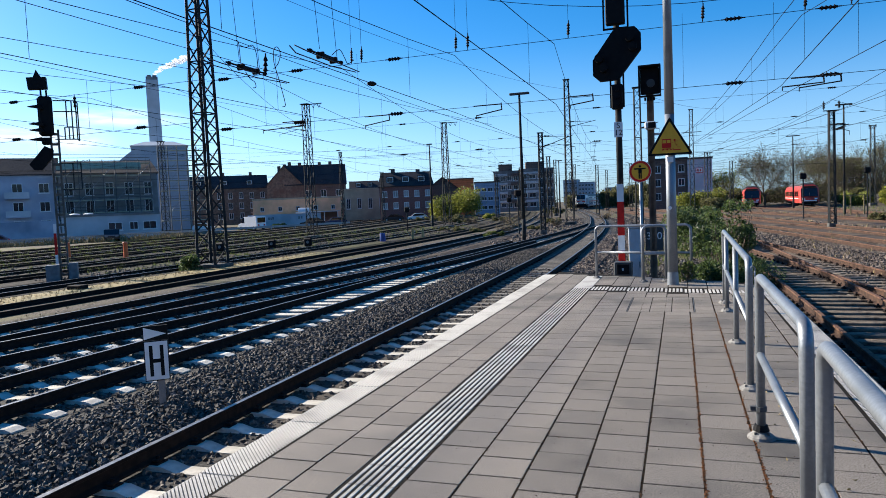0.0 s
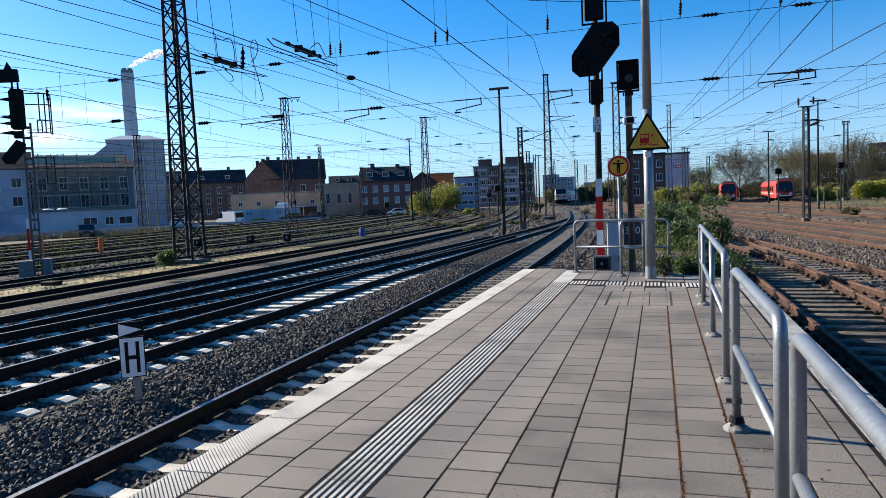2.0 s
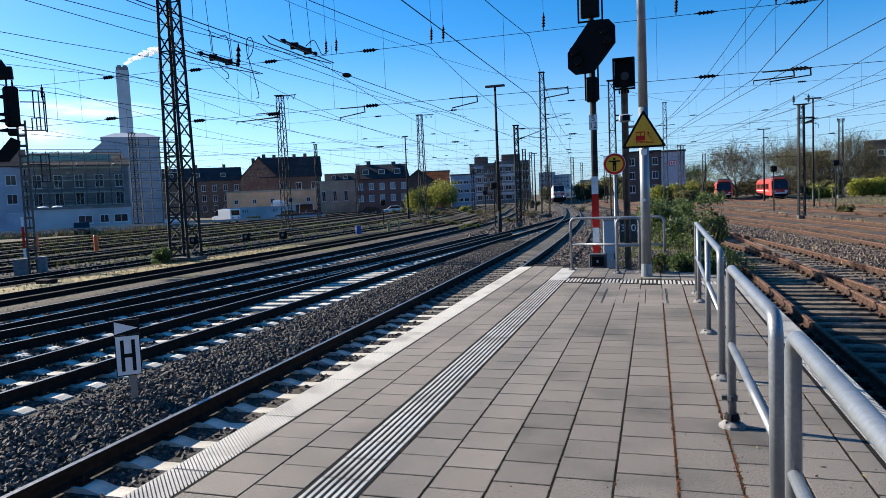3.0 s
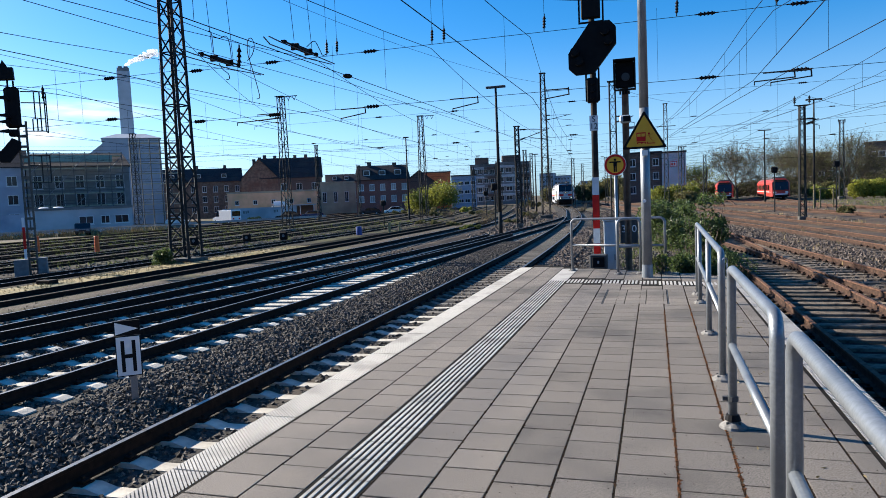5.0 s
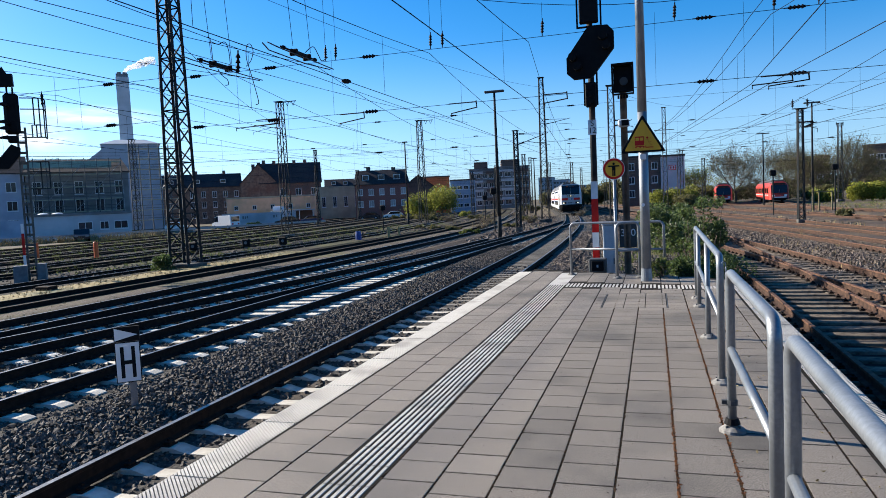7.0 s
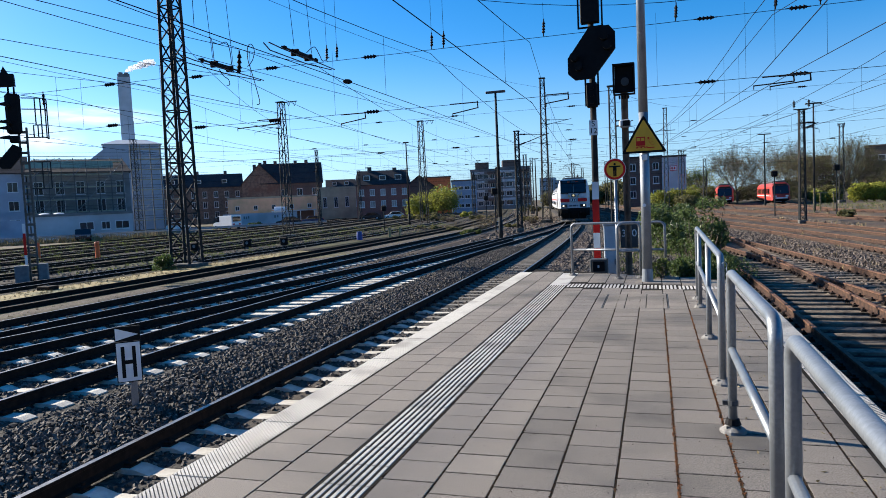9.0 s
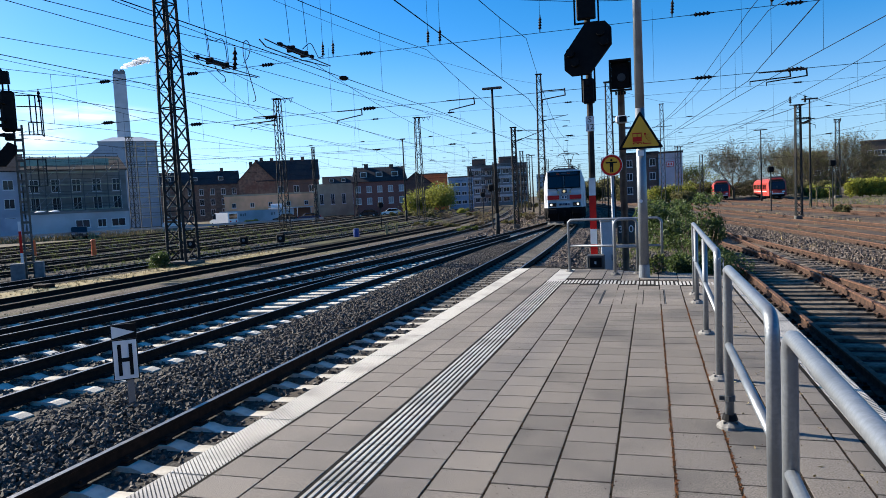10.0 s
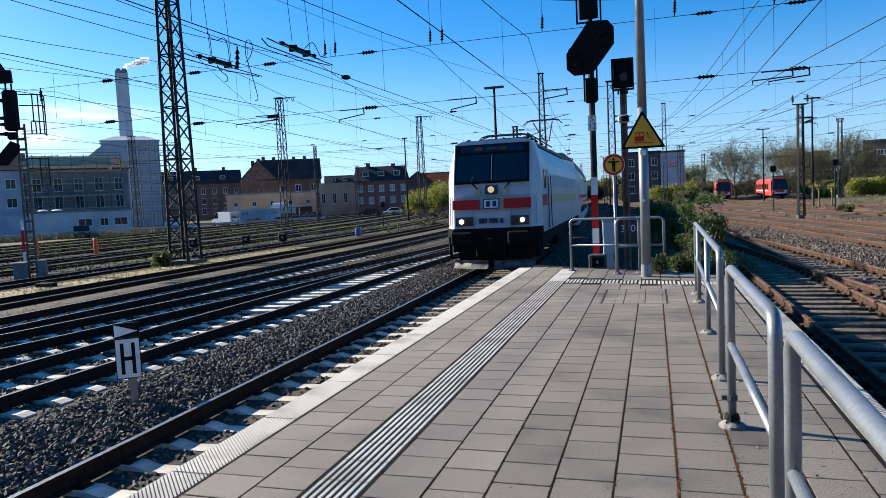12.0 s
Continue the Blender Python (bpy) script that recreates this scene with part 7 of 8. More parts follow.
# hedges
for x, y, rx, ry, h, n, kind, lab in ((35.5, 121, 8.5, 1.2, 2.6, 15000, "hedge", "long yellow-green flowering hedge"), (50, 116, 7.5, 1.2, 2.6, 9000, "hedge", "long yellow-green flowering hedge"), (3.5, 122, 4.5, 1.5, 3.2, 5000, "leaf_yellow", "yellow-green hedge before the railway building"), (5.0, 126, 2.5, 2, 2.8, 3500, "leaf_olive", "olive shrubs before the railway building"), (27, 132, 3.5, 1.5, 2.6, 4000, "leaf_olive", "olive scrub behind the railcars"), (4.5, 108, 2, 1.5, 2.0, 2500, "leaf_olive", "olive scrub between sidings"), (26.3, 124, 2.2, 1.2, 1.9, 2500, "leaf_yellow", "yellow-green scrub before the sidings"), (23, 172, 9, 2, 3.4, 6000, "leaf_olive", "belt of olive shrubs behind the railcars"), (12, 168, 6, 2, 3.4, 4500, "leaf_olive", "belt of olive shrubs behind the railcars"), (38, 160, 16, 3, 4.4, 8000, "leaf_olive", "belt of olive shrubs behind the hedge"), (0, 165, 10, 3, 4, 5000, "leaf_olive", "belt of olive shrubs behind the yard")):
    bush(x, y, rx, ry, h, n, lab, kind, 0.14 + 0.0006 * y, lumps=200 if kind == "hedge" else 34, stems=30, size_of_lump=0.6 if kind == "hedge" else 0.8)
# bare dead brushwood between the tracks
for x, y, rx, h in ((-15.2, 62, 1.2, 1.0), (-12.6, 74, 1.0, 1.0), (-16.5, 72, 1.4, 1.0), (-20.5, 84, 1.8, 1.2), (-17.5, 92, 1.6, 1.2), (-26, 88, 2.0, 1.2), (-23.5, 104, 2.2, 1.4), (-9.0, 90, 1.0, 1.2)):
    bush(x, y, rx, rx * 0.9, h, 260, "dry brown brushwood between the tracks", "straw", 0.06, stems=130, name="dry_bush")
# grass and weeds
tufts("dry_weeds", scatter(900, -20.9, -19.0, 8, 36, -0.86), 0.09, M["straw"], "dry yellow weeds on the sandy strip")
tufts("dry_weeds", scatter(300, -16.6, -15.3, 8, 60, -0.89), 0.07, M["straw"], "green and dry weeds beside the rusty track")
tufts("grass", scatter(2200, -60, -23, 24, 80, -0.93), 0.22, M["grass"], "thin green grass between the sidings")
tufts("grass", scatter(700, -33, -16, 46, 90, -1.1), 0.3, M["straw"], "dry grass between the tracks")
tufts("dry_weeds", scatter(700, 5, 30, 22, 100, -1.08), 0.3, M["straw"], "dry weeds among the rusty sidings")
tufts("grass", scatter(260, -2.0, 1.6, 14.2, 40, -1.08), 0.25, M["grass"], "weeds beyond the end of the platform")
tufts("grass", scatter(1200, 14, 60, 60, 118, -1.1), 0.3, M["grass"], "grass before the hedge")
sc = np.stack([np.linspace(-79, -62, 420) + rng.normal(0, 0.8, 420), np.linspace(58, 77, 420) + rng.normal(0, 0.8, 420), np.full(420, GROUND_Z)], 1)
tufts("reeds", sc, 0.9, M["straw"], "pale dry stalks before the low building", per=6)
# moss and weeds in the paving joints
jn = np.concatenate([np.stack([np.full(60, x) + rng.normal(0, 0.004, 60), rng.uniform(y0, y1, 60), np.full(60, -0.004)], 1) for x, y0, y1 in ((0.084, 2.2, 5.5), (0.391, 2.4, 4.0), (0.701, 2.4, 9), (-0.229, 2.4, 5), (0.391, 4.5, 11))])
M["soil"] = mat("joint_soil", (0.06, 0.035, 0.022), (0.02, 0.014, 0.01), 40.0, 0.95, island=0.5, spec=0.1)
M["weed"] = mat("joint_weed", (0.16, 0.1, 0.05), (0.07, 0.06, 0.03), 40.0, 0.9, island=0.5)
tufts("joint_weeds", jn, 0.012, M["weed"], "tiny dry weeds in the paving joints", per=5)
cols = [c[0] for c in COLS[1:]]
cr = np.stack([rng.choice(cols, 5200) - 0.001 + rng.normal(0, 0.0035, 5200), 1.8 + 9.0 * rng.uniform(0, 1, 5200) ** 1.5, np.full(5200, -0.003)], 1)
rd = np.stack([0.084 + rng.normal(0, 0.005, 900), 2.0 + 7.0 * rng.uniform(0, 1, 900) ** 1.4, np.full(900, -0.002)], 1)
stones("joint_crumbs", cr, 0.0045, M["soil"], "brown soil crumbs in the paving joints")
M["moss"] = mat("joint_moss_rust", (0.19, 0.075, 0.032), (0.08, 0.04, 0.02), 40.0, 0.95, island=0.5, spec=0.1)
stones("joint_moss", np.concatenate([rd, rd + [0.308, 0.4, 0]]), 0.0048, M["moss"], "rust-brown moss in a paving joint")
lv = np.stack([rng.uniform(0.5, 1.1, 70), rng.uniform(2.5, 11, 70), np.full(70, 0.006)], 1)
lo = thing("fallen_leaves", (0, 0, 0), "few dry leaves lying on the platform", "leaves", kind="stuff")
leaves("leaf_litter", lv, 0.014, M["straw"], lo)

sp = np.stack([rng.uniform(-1.4, 1.1, 900), 1.9 + 9.5 * rng.uniform(0, 1, 900) ** 1.6, np.full(900, 0.001)], 1)
stones("paving_grit", sp, 0.0022, M["soil"], "fine dark grit lying on the paving")
# small things in the yard
for x, y in ((-40.1, 36.8), (-33.4, 35.0)):
    s = thing("marker_post", (x, y, GROUND_Z), "bright orange plastic marker post between sidings", "post", "orange markers")
    bm = bmesh.new()
    tube(bm, (0, 0, -0.05), (0, 0, 1.2), 0.15, 14, 0.13)
    part("shaft", bm, M["orange"], s)
    bm = bmesh.new()
    tube(bm, (0, 0, 1.2), (0, 0, 1.25), 0.155, 14, 0.12)
    part("cap", bm, M["orange"], s)
bb = thing("blue_barrel", (-21.2, 47.7, GROUND_Z), "blue plastic barrel standing beside the track", "barrel")
bm = bmesh.new()
for z0, z1, r0, r1 in ((-0.02, 0.26, 0.2, 0.22), (0.26, 0.54, 0.22, 0.22), (0.54, 0.8, 0.22, 0.19)):
    tube(bm, (0, 0, z0), (0, 0, z1), r0, 16, r1)
part("drum", bm, M["blue"], bb)
bm = bmesh.new()
tube(bm, (0, 0, 0.8), (0, 0, 0.84), 0.205, 16, 0.2)
part("lid", bm, M["blue"], bb)
for x, y in ((-19.9, 50.5), (-19.4, 51.5), (-20.6, 52.5)):
    s = thing("timber_post", (x, y, GROUND_Z), "short weathered timber post by the track", "post", "timber posts")
    part("stake", bx(-0.065, 0.065, -0.065, 0.065, -0.05, 1.0, bevel=0.01), M["straw"], s)
for x, y in ((-28.5, 38.0), (-26.2, 40.5), (-24.0, 41.5)):
    s = thing("dwarf_signal", (x, y, GROUND_Z), "low black shunting signal between sidings", "signal", "dwarf signals")
    part("case", bx(-0.3, 0.3, -0.12, 0.12, 0.35, 0.9, bevel=0.08), M["black"], s)
    part("stand", bx(-0.1, 0.1, -0.1, 0.1, -0.05, 0.35), M["base"], s)
    bm = bmesh.new()
    tube(bm, (0.05, -0.16, 0.62), (0.05, -0.12, 0.62), 0.1, 14)
    part("lens", bm, M["cabinet"], s)
s = thing("cable_cover", (-20.3, 18.9, -0.86), "dark concrete cable cover lying on dry grass", "cover")
part("slab", bx(-0.3, 0.3, -0.2, 0.2, 0.0, 0.14, bevel=0.02), M["rail_side"], s)
part("lifting_lug", bx(-0.05, 0.05, -0.03, 0.03, 0.14, 0.17), M["darkgrey"], s)
tf = thing("timber_trestle", (15.0, 76.0, GROUND_Z), "open trestle of thin yellowish timber posts", "trestle")
for x in (0.0, 0.55, 1.7):
    part("upright", bx(x - 0.05, x + 0.05, -0.05, 0.05, -0.05, 2.0 if x else 2.5), M["straw"], tf)
part("crossbar", bx(-0.05, 1.8, -0.04, 0.04, 2.0, 2.09), M["straw"], tf)
# guard rail and fence before the street
gf = thing("guard_rail", (0, 0, 0), "long grey steel guard rail along the street", "guard rail")
p0, p1 = Vector((-80.0, 56.0, GROUND_Z)), Vector((-50.0, 100.0, GROUND_Z))
bm = bmesh.new()
beam(bm, p0 + Vector((0, 0, 0.75)), p1 + Vector((0, 0, 0.75)), 0.08, 0.3)
part("beam", bm, M["galv"], gf)
for k in range(14):
    q = p0.lerp(p1, (k + 0.5) / 14)
    part("post", bx(q.x - 0.06, q.x + 0.06, q.y - 0.06, q.y + 0.06, GROUND_Z - 0.05, GROUND_Z + 0.7), M["galv"], gf)

# ---- the arriving train ----
M["loco_white"] = mat("loco_white_paint", (0.5, 0.51, 0.54), (0.46, 0.47, 0.5), 2.0, 0.38, c3=(0.4, 0.4, 0.42), scale3=0.7)
M["coach_white"] = mat("coach_white_paint", (0.62, 0.63, 0.66), (0.56, 0.57, 0.6), 2.0, 0.4, c3=(0.46, 0.46, 0.47), scale3=0.6)
M["stripe_grey"] = mat("stripe_pale_ochre", (0.5, 0.43, 0.25), (0.45, 0.38, 0.22), 2.0, 0.45)
M["lamp_dim"] = mat("headlamp_dim", (0.9, 0.7, 0.35), (0.9, 0.7, 0.35), rough=0.2, emit=0.25)
M["navy"] = mat("navy_lettering", (0.02, 0.022, 0.06), (0.015, 0.018, 0.05), 20.0, 0.5)
M["display_grey"] = mat("display_unlit", (0.09, 0.07, 0.07), (0.05, 0.045, 0.045), 30.0, 0.5)
M["plow"] = mat("plough_steel", (0.13, 0.125, 0.118), (0.05, 0.048, 0.046), 5.0, 0.6, 0.3)


def wheelset(parent, y, r=0.6):
    for sx in (-0.75, 0.75):
        bm = bmesh.new()
        tube(bm, (sx - 0.065, y, r), (sx + 0.065, y, r), r, 24)
        w = part("wheel", bm, M["rubber"], parent)
        bm = bmesh.new()
        tube(bm, (sx * 1.09 - 0.02, y, r), (sx * 1.09 + 0.02, y, r), 0.2, 12)
        part("axle_box", bm, M["darkgrey"], w)


def slope(z):
    return 0.0 if z < 1.9 else (z - 1.9) * 0.2 if z < 2.6 else 0.14 + (z - 2.6) * 0.34


def loco():
    """Electric locomotive; its own origin on the track under the nose, nose towards its own -y."""
    s = thing("locomotive", (0, 0, 0), "white electric locomotive with red front bands and lit headlights", "locomotive")
    L, hw = 18.8, 1.49
    half = [(hw, 1.12), (hw, 3.0), (hw - 0.1, 3.35), (hw - 0.5, 3.98), (0.7, 4.08)]
    cab = [(hw, 1.12), (hw, 2.85), (hw - 0.06, 3.3), (hw - 0.22, 3.97), (0.95, 4.08)]
    bm = bmesh.new()
    rings = []
    # flat face, wide corner facets, then the full body width
    for y0, lim, f, prof in ((0.0, 1.2, 1.0, cab), (0.03, 1.225, 1.0, cab), (0.4, 1.465, 1.0, cab), (0.5, hw, 1.0, cab), (3.2, hw, 0.0, half), (L - 3.2, hw, 0.0, half), (L - 0.5, hw, -1.0, cab), (L - 0.4, 1.465, -1.0, cab), (L, 1.2, -1.0, cab)):
        ring = [(-x, z) for x, z in prof] + prof[::-1]
        rings.append([bm.verts.new((max(-lim, min(lim, x)), y0 + slope(z) * f, z)) for x, z in ring])
    out = cab + cab
    n = len(out)
    for a, b in zip(rings, rings[1:]):
        for k in range(n):
            bm.faces.new((a[k], a[(k + 1) % n], b[(k + 1) % n], b[k]))
    bm.faces.new(rings[0])
    bm.faces.new(rings[-1][::-1])
    bmesh.ops.recalc_face_normals(bm, faces=bm.faces[:])
    bmesh.ops.triangulate(bm, faces=[f for f in bm.faces if len(f.verts) > 4])
    part("body", bm, M["loco_white"], s)

    def nose(name, x0, x1, z0, z1, m, parent=None, lab="", proud=0.02, deep=0.06, bev=0.0):
        zs = [z0] + [z for z in (1.9, 2.6) if z0 < z < z1] + [z1]
        bm = bmesh.new()
        prev = None
        cols = []
        for z in zs:
            cols.append([bm.verts.new((x, slope(z) - d, z)) for x, d in ((x0, proud), (x1, proud), (x1, -deep), (x0, -deep))])
        for a, b in zip(cols, cols[1:]):
            for k in range(4):
                bm.faces.new((a[k], a[(k + 1) % 4], b[(k + 1) % 4], b[k]))
        bm.faces.new(cols[0][::-1])
        bm.faces.new(cols[-1])
        bmesh.ops.recalc_face_normals(bm, faces=bm.faces[:])
        return part(name, bm, M[m], parent or s, lab)
    scr = nose("windscreen_surround", -1.17, 1.17, 2.72, 3.95, "black", lab="black windscreen surround")
    nose("windscreen", -1.11, -0.07, 2.8, 3.62, "glass", scr, proud=0.028)
    nose("windscreen", 0.07, 1.11, 2.8, 3.62, "glass", scr, proud=0.028)
    nose("centre_pillar", -0.012, 0.012, 2.8, 3.62, "grey", scr, proud=0.034)
    dsp = nose("destination_display", -1.0, 1.0, 3.7, 3.9, "glass", scr, proud=0.028)
    for x0, x1, z0, z1, m in ((-0.55, -0.32, 3.75, 3.85, "led"), (-0.18, 0.18, 3.765, 3.835, "display_grey"), (0.24, 0.46, 3.77, 3.83, "led")):
        nose("display_text_bar", x0, x1, z0, z1, m, dsp, proud=0.033)
    for sx in (-1, 1):
        nose("red_band", min(sx * 0.38, sx * 1.22), max(sx * 0.38, sx * 1.22), 1.93, 2.23, "red", lab="red front band", proud=0.012)
        u = nose("headlight_unit", min(sx * 0.6, sx * 1.14), max(sx * 0.6, sx * 1.14), 1.42, 1.7, "darkgrey", lab="dark headlight unit", proud=0.02)
        for x, m, nm in ((0.95, "lamp", "headlamp"), (0.74, "glass", "tail_lamp")):
            bm = bmesh.new()
            tube(bm, (sx * x, -0.045, 1.56), (sx * x, 0.0, 1.56), 0.075, 18)
            part(nm, bm, M[m], u)
        bm = bmesh.new()
        beam(bm, (sx * 0.5, slope(2.66) - 0.06, 2.66), (sx * 0.62, slope(2.8) - 0.08, 2.8), 0.02)
        beam(bm, (sx * 0.62, slope(2.8) - 0.08, 2.8), (sx * 0.55, slope(2.95) - 0.06, 2.95), 0.014)
        beam(bm, (sx * 0.42, slope(2.55) - 0.05, 2.55), (sx * 0.62, slope(2.75) - 0.06, 2.75), 0.03)
        part("wiper", bm, M["black"], s)
        part("grab_rail", bx(sx * 0.42 - 0.08, sx * 0.42 + 0.08, slope(2.5) - 0.05, slope(2.5), 2.36, 2.54), M["stripe_grey"], s, "yellowish light bracket")
        part("buffer", bx(sx * 0.875 - 0.33, sx * 0.875 + 0.33, -0.52, -0.42, 0.86, 1.26, bevel=0.05), M["rubber"], s)
        bm = bmesh.new()
        tube(bm, (sx * 0.875, -0.42, 1.06), (sx * 0.875, 0.1, 1.06), 0.14, 14)
        part("buffer_stem", bm, M["rubber"], s)
        side = sx * hw
        part("cab_window", bx(min(side, side + sx * 0.012), max(side, side + sx * 0.012), 1.3, 1.85, 2.5, 3.1), M["glass"], s)
        dr = part("cab_door", bx(min(side, side + sx * 0.01), max(side, side + sx * 0.01), 2.15, 2.85, 1.15, 3.1), M["loco_white"], s)
        for y in (2.08, 2.92):
            bm = bmesh.new()
            tube(bm, (side + sx * 0.05, y, 1.2), (side + sx * 0.05, y, 2.9), 0.018, 8)
            part("handrail", bm, M["darkgrey"], dr)
        part("side_stripe", bx(min(side, side + sx * 0.006), max(side, side + sx * 0.006), 0.75, 2.05, 1.95, 2.3), M["red"], s, "red side stripe")
        part("side_stripe", bx(min(side, side + sx * 0.006), max(side, side + sx * 0.006), 3.0, L - 3, 1.95, 2.3), M["stripe_grey"], s, "ochre side stripe")
        for k in range(7):
            part("air_grille", bx(min(side, side + sx * 0.008), max(side, side + sx * 0.008), 4.0 + k * 1.6, 5.3 + k * 1.6, 2.55, 2.95), M["grey"], s)
        part("underframe_skirt", bx(sx * 1.3 - 0.12, sx * 1.3 + 0.12, 0.6, L - 0.6, 0.75, 1.12), M["rubber"], s)
    lg = nose("logo_panel", -0.25, 0.25, 1.93, 2.24, "white", proud=0.016)
    for x0, x1, z0, z1 in ((-0.25, 0.25, 1.93, 1.96), (-0.25, 0.25, 2.21, 2.24), (-0.25, -0.22, 1.96, 2.21), (0.22, 0.25, 1.96, 2.21), (-0.16, -0.04, 2.0, 2.17), (0.04, 0.16, 2.0, 2.17)):
        nose("logo_bar", x0, x1, z0, z1, "navy", lg, proud=0.022)
    for x0, w, z0, z1 in ((-0.40, 0.045, 1.49, 1.64), (-0.32, 0.07, 1.49, 1.64), (-0.225, 0.07, 1.49, 1.64), (-0.08, 0.07, 1.49, 1.64), (0.015, 0.07, 1.49, 1.64), (0.11, 0.07, 1.49, 1.64), (0.205, 0.05, 1.535, 1.56), (0.28, 0.07, 1.49, 1.64)):
        nose("number_bar", x0, x0 + w, z0, z1, "navy", proud=0.012)
    for x0, x1, z0, z1 in ((-1.2, 1.2, 1.905, 1.913), (-1.19, 1.19, 2.3, 2.308), (-0.57, -0.562, 1.36, 1.9), (0.562, 0.57, 1.36, 1.9), (-1.18, -0.5, 2.64, 2.655), (0.5, 1.18, 2.64, 2.655)):
        nose("panel_seam", x0, x1, z0, z1, "grey", proud=0.004)
    for sx in (-1, 1):
        bm = bmesh.new()
        tube(bm, (sx * 1.36, 0.2, 1.45), (sx * 1.36, 0.2 + slope(2.35), 2.35), 0.016, 8)
        part("handrail", bm, M["grey"], s)
        bm = bmesh.new()
        box(bm, sx * 1.2 - 0.2, sx * 1.2 + 0.2, 0.1, 0.35, 0.42, 0.46)
        box(bm, sx * 1.38 - 0.02, sx * 1.38 + 0.02, 0.1, 0.35, 0.44, 1.1)
        box(bm, sx * 1.02 - 0.02, sx * 1.02 + 0.02, 0.1, 0.35, 0.44, 0.7)
        part("cab_step", bm, M["rubber"], s)
    hl = nose("top_light_housing", -0.19, 0.19, 2.38, 2.66, "darkgrey", proud=0.05)
    bm = bmesh.new()
    tube(bm, (0, slope(2.52) - 0.075, 2.52), (0, slope(2.52) - 0.05, 2.52), 0.1, 18)
    part("headlamp", bm, M["lamp_dim"], hl)
    bm = bmesh.new()
    prism(bm, [(-1.24, -0.03), (1.24, -0.03), (1.5, 0.38), (1.5, 0.7), (-1.5, 0.7), (-1.5, 0.38)], 2, 0.62, 1.34)
    part("headstock", bm, M["rubber"], s, "black front beam")
    part("under_nose", bx(-1.1, 1.1, 0.1, 0.6, 0.3, 0.62), M["rubber"], s)
    for sx in (-1, 1):  # two scoop-shaped blades swept back from the middle
        bm = bmesh.new()
        cols = []
        for x, y in ((0.12, -0.42), (0.7, -0.22), (1.3, 0.12)):
            cols.append([bm.verts.new((sx * (x + dx), y + dy, z)) for dx, dy, z in ((0.0, -0.06, 0.12), (-0.02, 0.03, 0.19), (-0.03, 0.06, 0.28), (-0.02, 0.03, 0.36), (-0.03, 0.13, 0.36), (-0.03, 0.15, 0.12))])
        for a, b in zip(cols, cols[1:]):
            for k in range(6):
                bm.faces.new((a[k], a[(k + 1) % 6], b[(k + 1) % 6], b[k]))
        bm.faces.new(cols[0])
        bm.faces.new(cols[-1][::-1])
        bmesh.ops.recalc_face_normals(bm, faces=bm.faces[:])
        part("snow_plough", bm, M["plow"], s, "bare steel plough blade")
    bm = bmesh.new()
    tube(bm, (0, -0.45, 0.98), (0, 0, 0.98), 0.05, 8)
    box(bm, -0.07, 0.07, -0.5, -0.35, 0.7, 1.05)
    part("coupling", bm, M["rubber"], s)
    for x in (-0.45, 0.4, 0.55):
        bm = bmesh.new()
        pipe(bm, [(x, 0, 0.9), (x, -0.2, 0.75), (x, -0.25, 0.5), (x + 0.05, -0.15, 0.4)], 0.025, 6)
        part("air_hose", bm, M["black"], s)
    for by in (4.3, L - 4.3):
        bg = part("bogie", bx(-1.2, 1.2, by - 2.0, by + 2.0, 0.45, 0.85, bevel=0.05), M["rubber"], s)
        wheelset(bg, by - 1.3, 0.6)
        wheelset(bg, by + 1.3, 0.6)
    part("transformer_box", bx(-1.3, 1.3, L / 2 - 2.2, L / 2 + 2.2, 0.3, 1.1, bevel=0.05), M["rubber"], s)
    # roof gear
    part("roof_hatch", bx(-1.0, 1.0, 3.6, 8.0, 4.05, 4.14), M["roofgrey"], s)
    part("roof_hatch", bx(-1.0, 1.0, 8.4, 15.0, 4.05, 4.16), M["roofgrey"], s)
    bm = bmesh.new()
    tube(bm, (-0.9, 0.95, 4.02), (-0.9, 1.35, 4.1), 0.09, 12)
    part("horn", bm, M["black"], s)

    def pantograph(y, raised, z0=4.14):
        pt = part("pantograph", bx(-0.8, 0.8, y - 0.9, y - 0.8, z0, z0 + 0.12), M["darkgrey"], s)
        bm = bmesh.new()
        for x in (-0.75, 0.75):
            beam(bm, (x, y - 0.9, z0 + 0.1), (x, y + 0.9, z0 + 0.1), 0.07)
        beam(bm, (-0.8, y + 0.85, z0 + 0.1), (0.8, y + 0.85, z0 + 0.1), 0.07)
        for x in (-0.7, 0.7):
            for yy in (y - 0.8, y + 0.8):
                tube(bm, (x, yy, z0 - 0.1), (x, yy, z0 + 0.1), 0.06, 8)
        part("base_frame", bm, M["darkgrey"], pt)
        if raised:
            knee, top = (y + 1.3, z0 + 1.0), (y - 0.3, 6.08)
        else:
            knee, top = (y + 1.5, z0 + 0.16), (y - 0.2, z0 + 0.28)
        bm = bmesh.new()
        tube(bm, (0, y - 0.6, z0 + 0.12), (0, knee[0], knee[1]), 0.06, 8)
        for x in (-0.3, 0.3):
            tube(bm, (x * 0.4, knee[0], knee[1]), (x * 1.6, top[0], top[1] - 0.12), 0.03, 8)
        part("arm", bm, M["darkgrey"], pt)
        bm = bmesh.new()
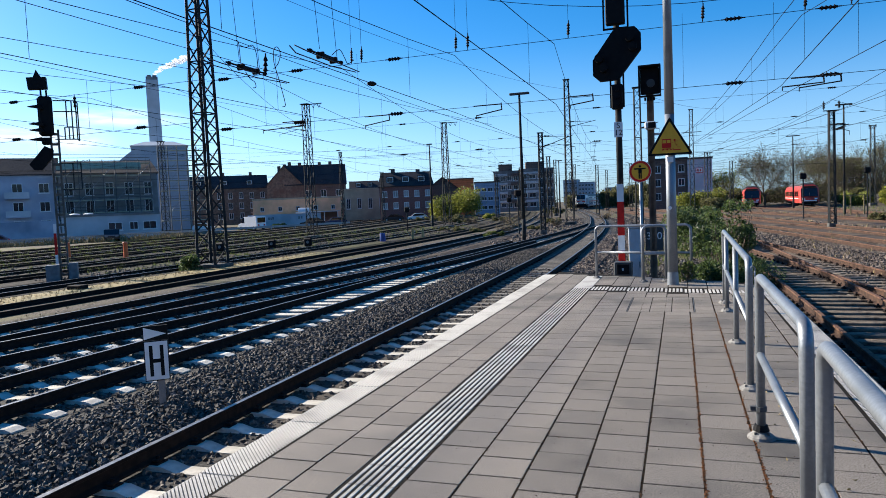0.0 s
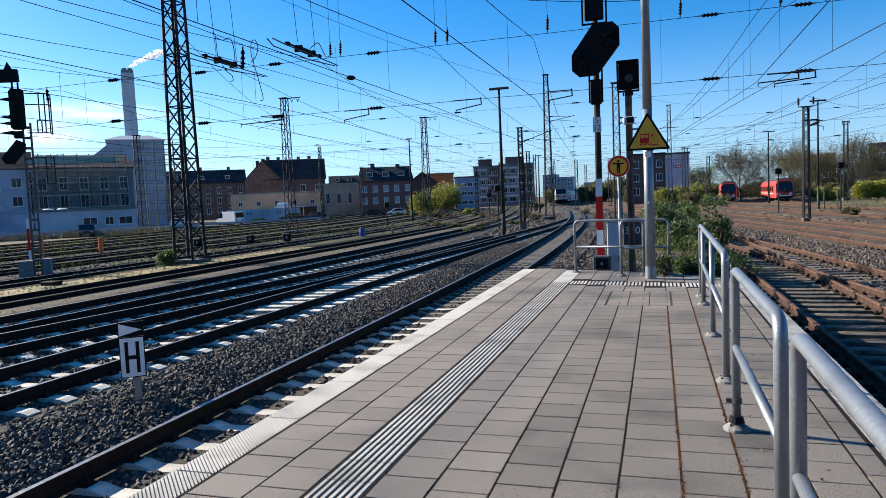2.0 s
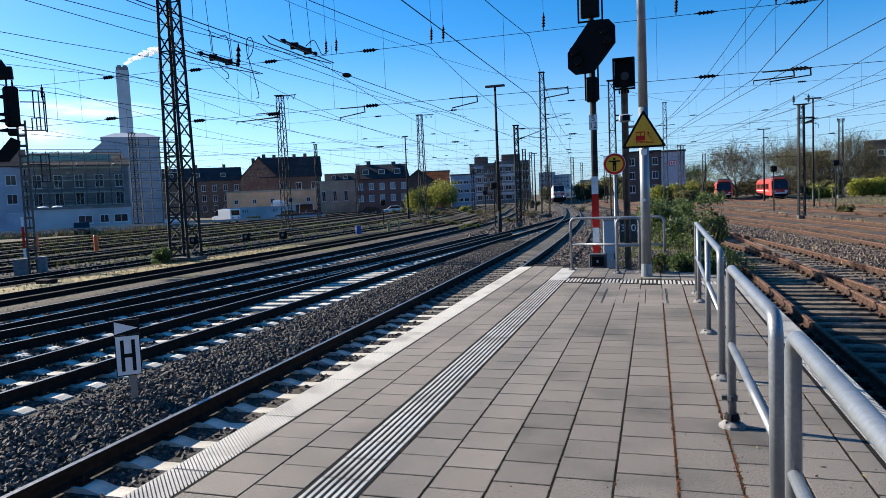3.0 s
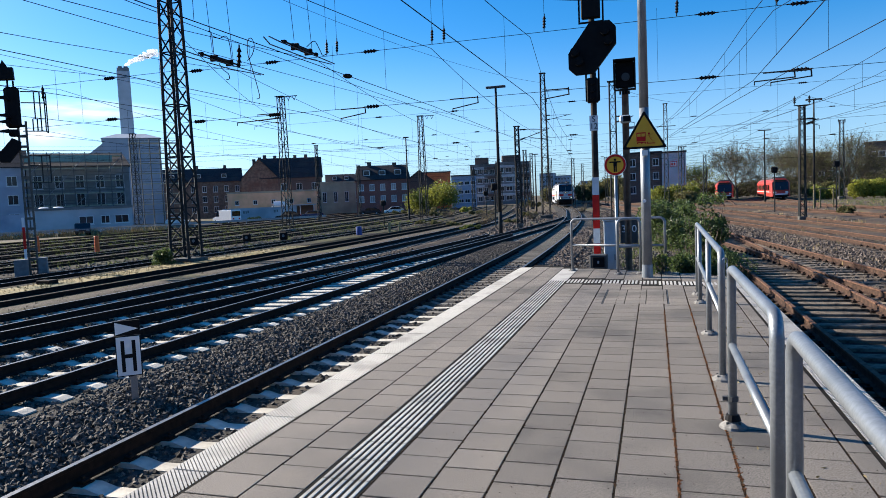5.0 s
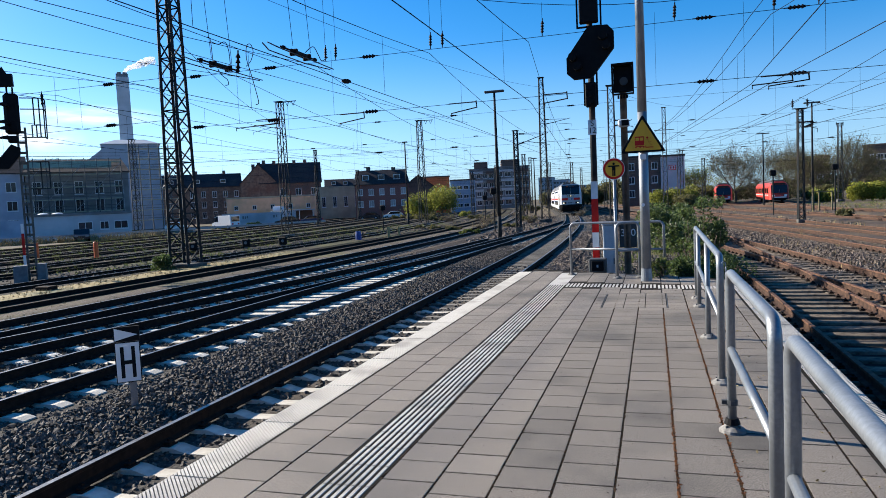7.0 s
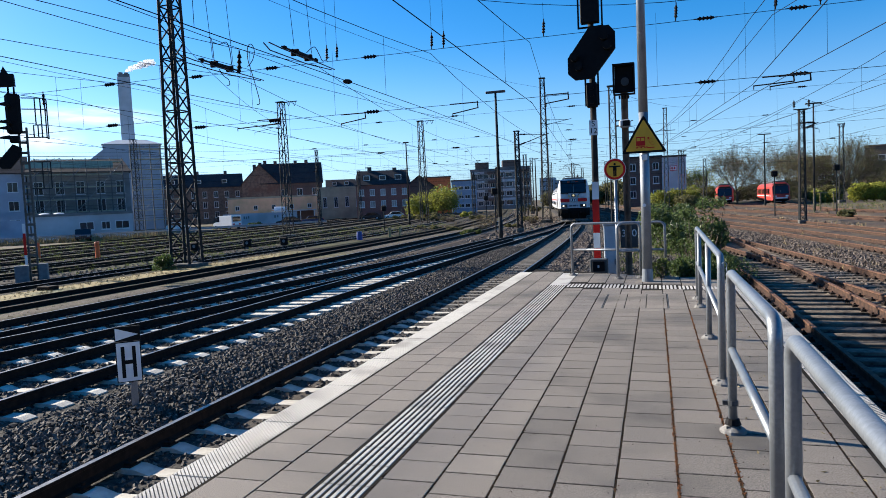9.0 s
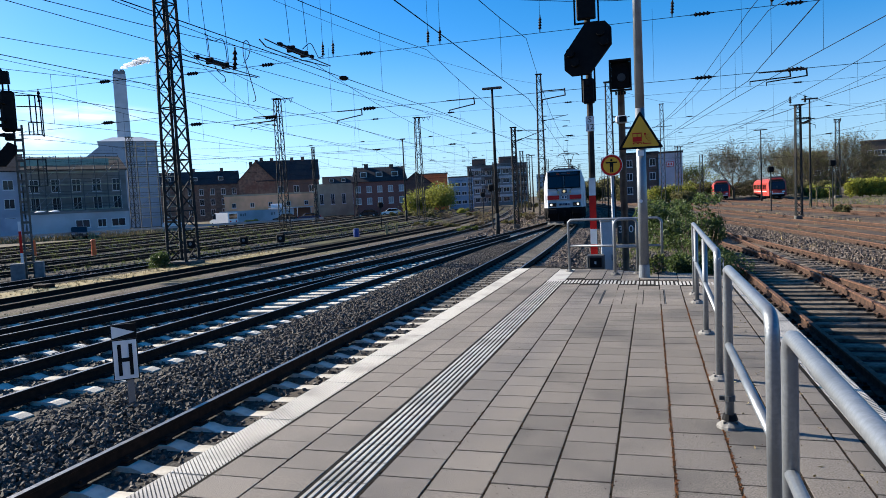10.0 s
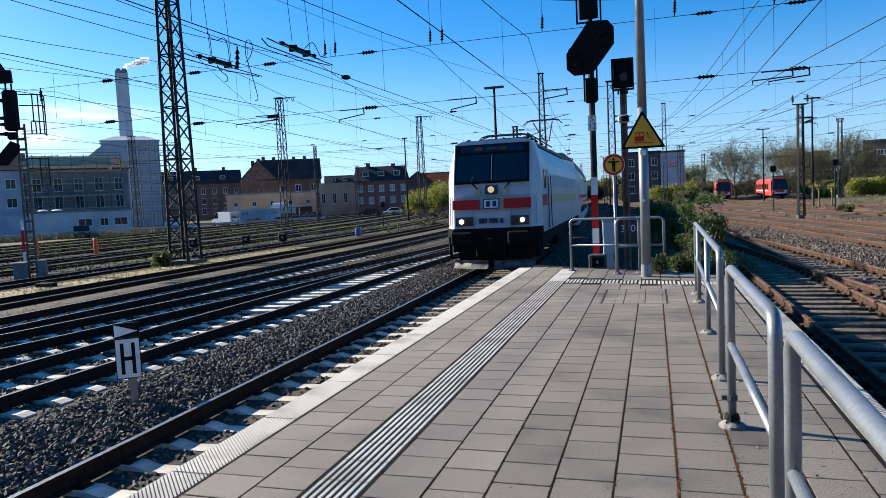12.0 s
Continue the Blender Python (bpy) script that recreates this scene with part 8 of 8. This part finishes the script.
        for dy in (-0.18, 0.18):
            pipe(bm, [(-0.98, top[0] + dy, top[1] - 0.22), (-0.8, top[0] + dy, top[1] - 0.05), (-0.6, top[0] + dy, top[1]), (0.6, top[0] + dy, top[1]), (0.8, top[0] + dy, top[1] - 0.05), (0.98, top[0] + dy, top[1] - 0.22)], 0.025, 6)
        beam(bm, (-0.5, top[0] - 0.18, top[1] - 0.03), (-0.5, top[0] + 0.18, top[1] - 0.03), 0.03)
        beam(bm, (0.5, top[0] - 0.18, top[1] - 0.03), (0.5, top[0] + 0.18, top[1] - 0.03), 0.03)
        part("collector_head", bm, M["darkgrey"], pt)
    pantograph(3.4, False)
    pantograph(15.2, True)
    bm = bmesh.new()
    for y in (5.2, 6.4, 7.6, 9.5):
        insulator(bm, (0.5, y, 4.35), (0, 0, 1), 4, 0.1, 0.4)
    beam(bm, (0.5, 5.2, 4.62), (0.5, 14, 4.62), 0.04)
    part("roof_insulators", bm, M["insul"], s)
    return s


def coach(label):
    """Double-deck passenger coach, its own origin on the track under its front end."""
    s = thing("double_deck_coach", (0, 0, 0), label, "train coach", "coaches of the train")
    L, hw = 26.4, 1.38
    out = [(-hw + 0.05, 0.45), (-hw, 0.9), (-hw, 3.1), (-hw + 0.1, 3.6), (-hw + 0.4, 4.25), (-0.55, 4.6), (0.55, 4.6), (hw - 0.4, 4.25), (hw - 0.1, 3.6), (hw, 3.1), (hw, 0.9), (hw - 0.05, 0.45)]
    bm = bmesh.new()
    prism(bm, out, 1, 0.35, L - 0.35)
    part("body", bm, M["coach_white"], s)
    bm = bmesh.new()
    prism(bm, [(-hw + 0.075, 3.62), (-hw + 0.385, 4.27), (-0.56, 4.63), (0.56, 4.63), (hw - 0.385, 4.27), (hw - 0.075, 3.62), (hw - 0.3, 3.62), (0.4, 4.4), (-0.4, 4.4), (-hw + 0.3, 3.62)], 1, 0.34, L - 0.34)
    part("roof", bm, M["roofgrey"], s)
    part("gangway", bx(-0.7, 0.7, -0.05, 0.35, 0.9, 3.3), M["rubber"], s)
    for sx in (-1, 1):
        side = sx * hw
        part("red_stripe", bx(min(side, side + sx * 0.006), max(side, side + sx * 0.006), 0.5, L - 0.5, 1.95, 2.2), M["red"], s, "red side stripe")
        for deck, z0, z1, dx in ((0, 1.05, 1.75, 0.0), (1, 2.75, 3.4, 0.02)):
            for k in range(9):
                y0 = 4.0 + k * 2.08
                bm = bmesh.new()
                x = side - sx * (0.03 if deck else 0)
                box(bm, min(x - 0.02, x + sx * 0.02), max(x + 0.02, x + sx * 0.02), y0, y0 + 1.7, z0, z1)
                part("window", bm, M["glass"], s)
        for y in (2.0, L - 3.3):
            part("door", bx(min(side, side + sx * 0.012), max(side, side + sx * 0.012), y, y + 1.3, 0.6, 2.7), M["grey"], s)
    for by in (3.0, L - 3.0):
        bg = part("bogie", bx(-1.15, 1.15, by - 1.7, by + 1.7, 0.35, 0.7, bevel=0.05), M["rubber"], s)
        wheelset(bg, by - 1.25, 0.46)
        wheelset(bg, by + 1.25, 0.46)
    part("underframe", bx(-1.2, 1.2, 5.2, L - 5.2, 0.25, 0.46), M["rubber"], s)
    return s


LOCO = loco()
COACHES = [coach("white double-deck coach with red stripe and dark windows")]
for k in range(4):
    COACHES.append(copy_thing(COACHES[0], Matrix.Identity(4)))


# ---- what moves ----
def motions():
    """The train runs in along the main track at about 15 m/s, each vehicle riding on two points of the track."""
    line = smooth_path(MAIN, -30, 580, 0.5)
    run = np.concatenate([[0], np.cumsum(np.hypot(*np.diff(line, axis=0).T))])

    def on_track(d):
        return Vector((np.interp(d, run, line[:, 0]), np.interp(d, run, line[:, 1]), RAIL_Z))
    start = float(np.interp(20.8, line[:, 1], run))

    def ride(t, lead, first, last):
        nose = start + 15.05 * (12.0 - t) + lead
        a, b = on_track(nose + first), on_track(nose + last)
        d = (b - a).normalized()
        turn = math.degrees(math.atan2(-d.x, d.y))
        p = a - d * first
        return pose(p.x, p.y, p.z, 0, 0, turn)
    for k, p in enumerate(PUFFS):
        walk(p, [(t, puff_at(k, t)) for t in range(13)])
    times = [k * 0.5 for k in range(25)]
    walk(LOCO, [(t, ride(t, 0.0, 4.3, 14.5)) for t in times])
    for k, c in enumerate(COACHES):
        walk(c, [(t, ride(t, 19.1 + 26.8 * k, 3.0, 23.4)) for t in times])


motions()
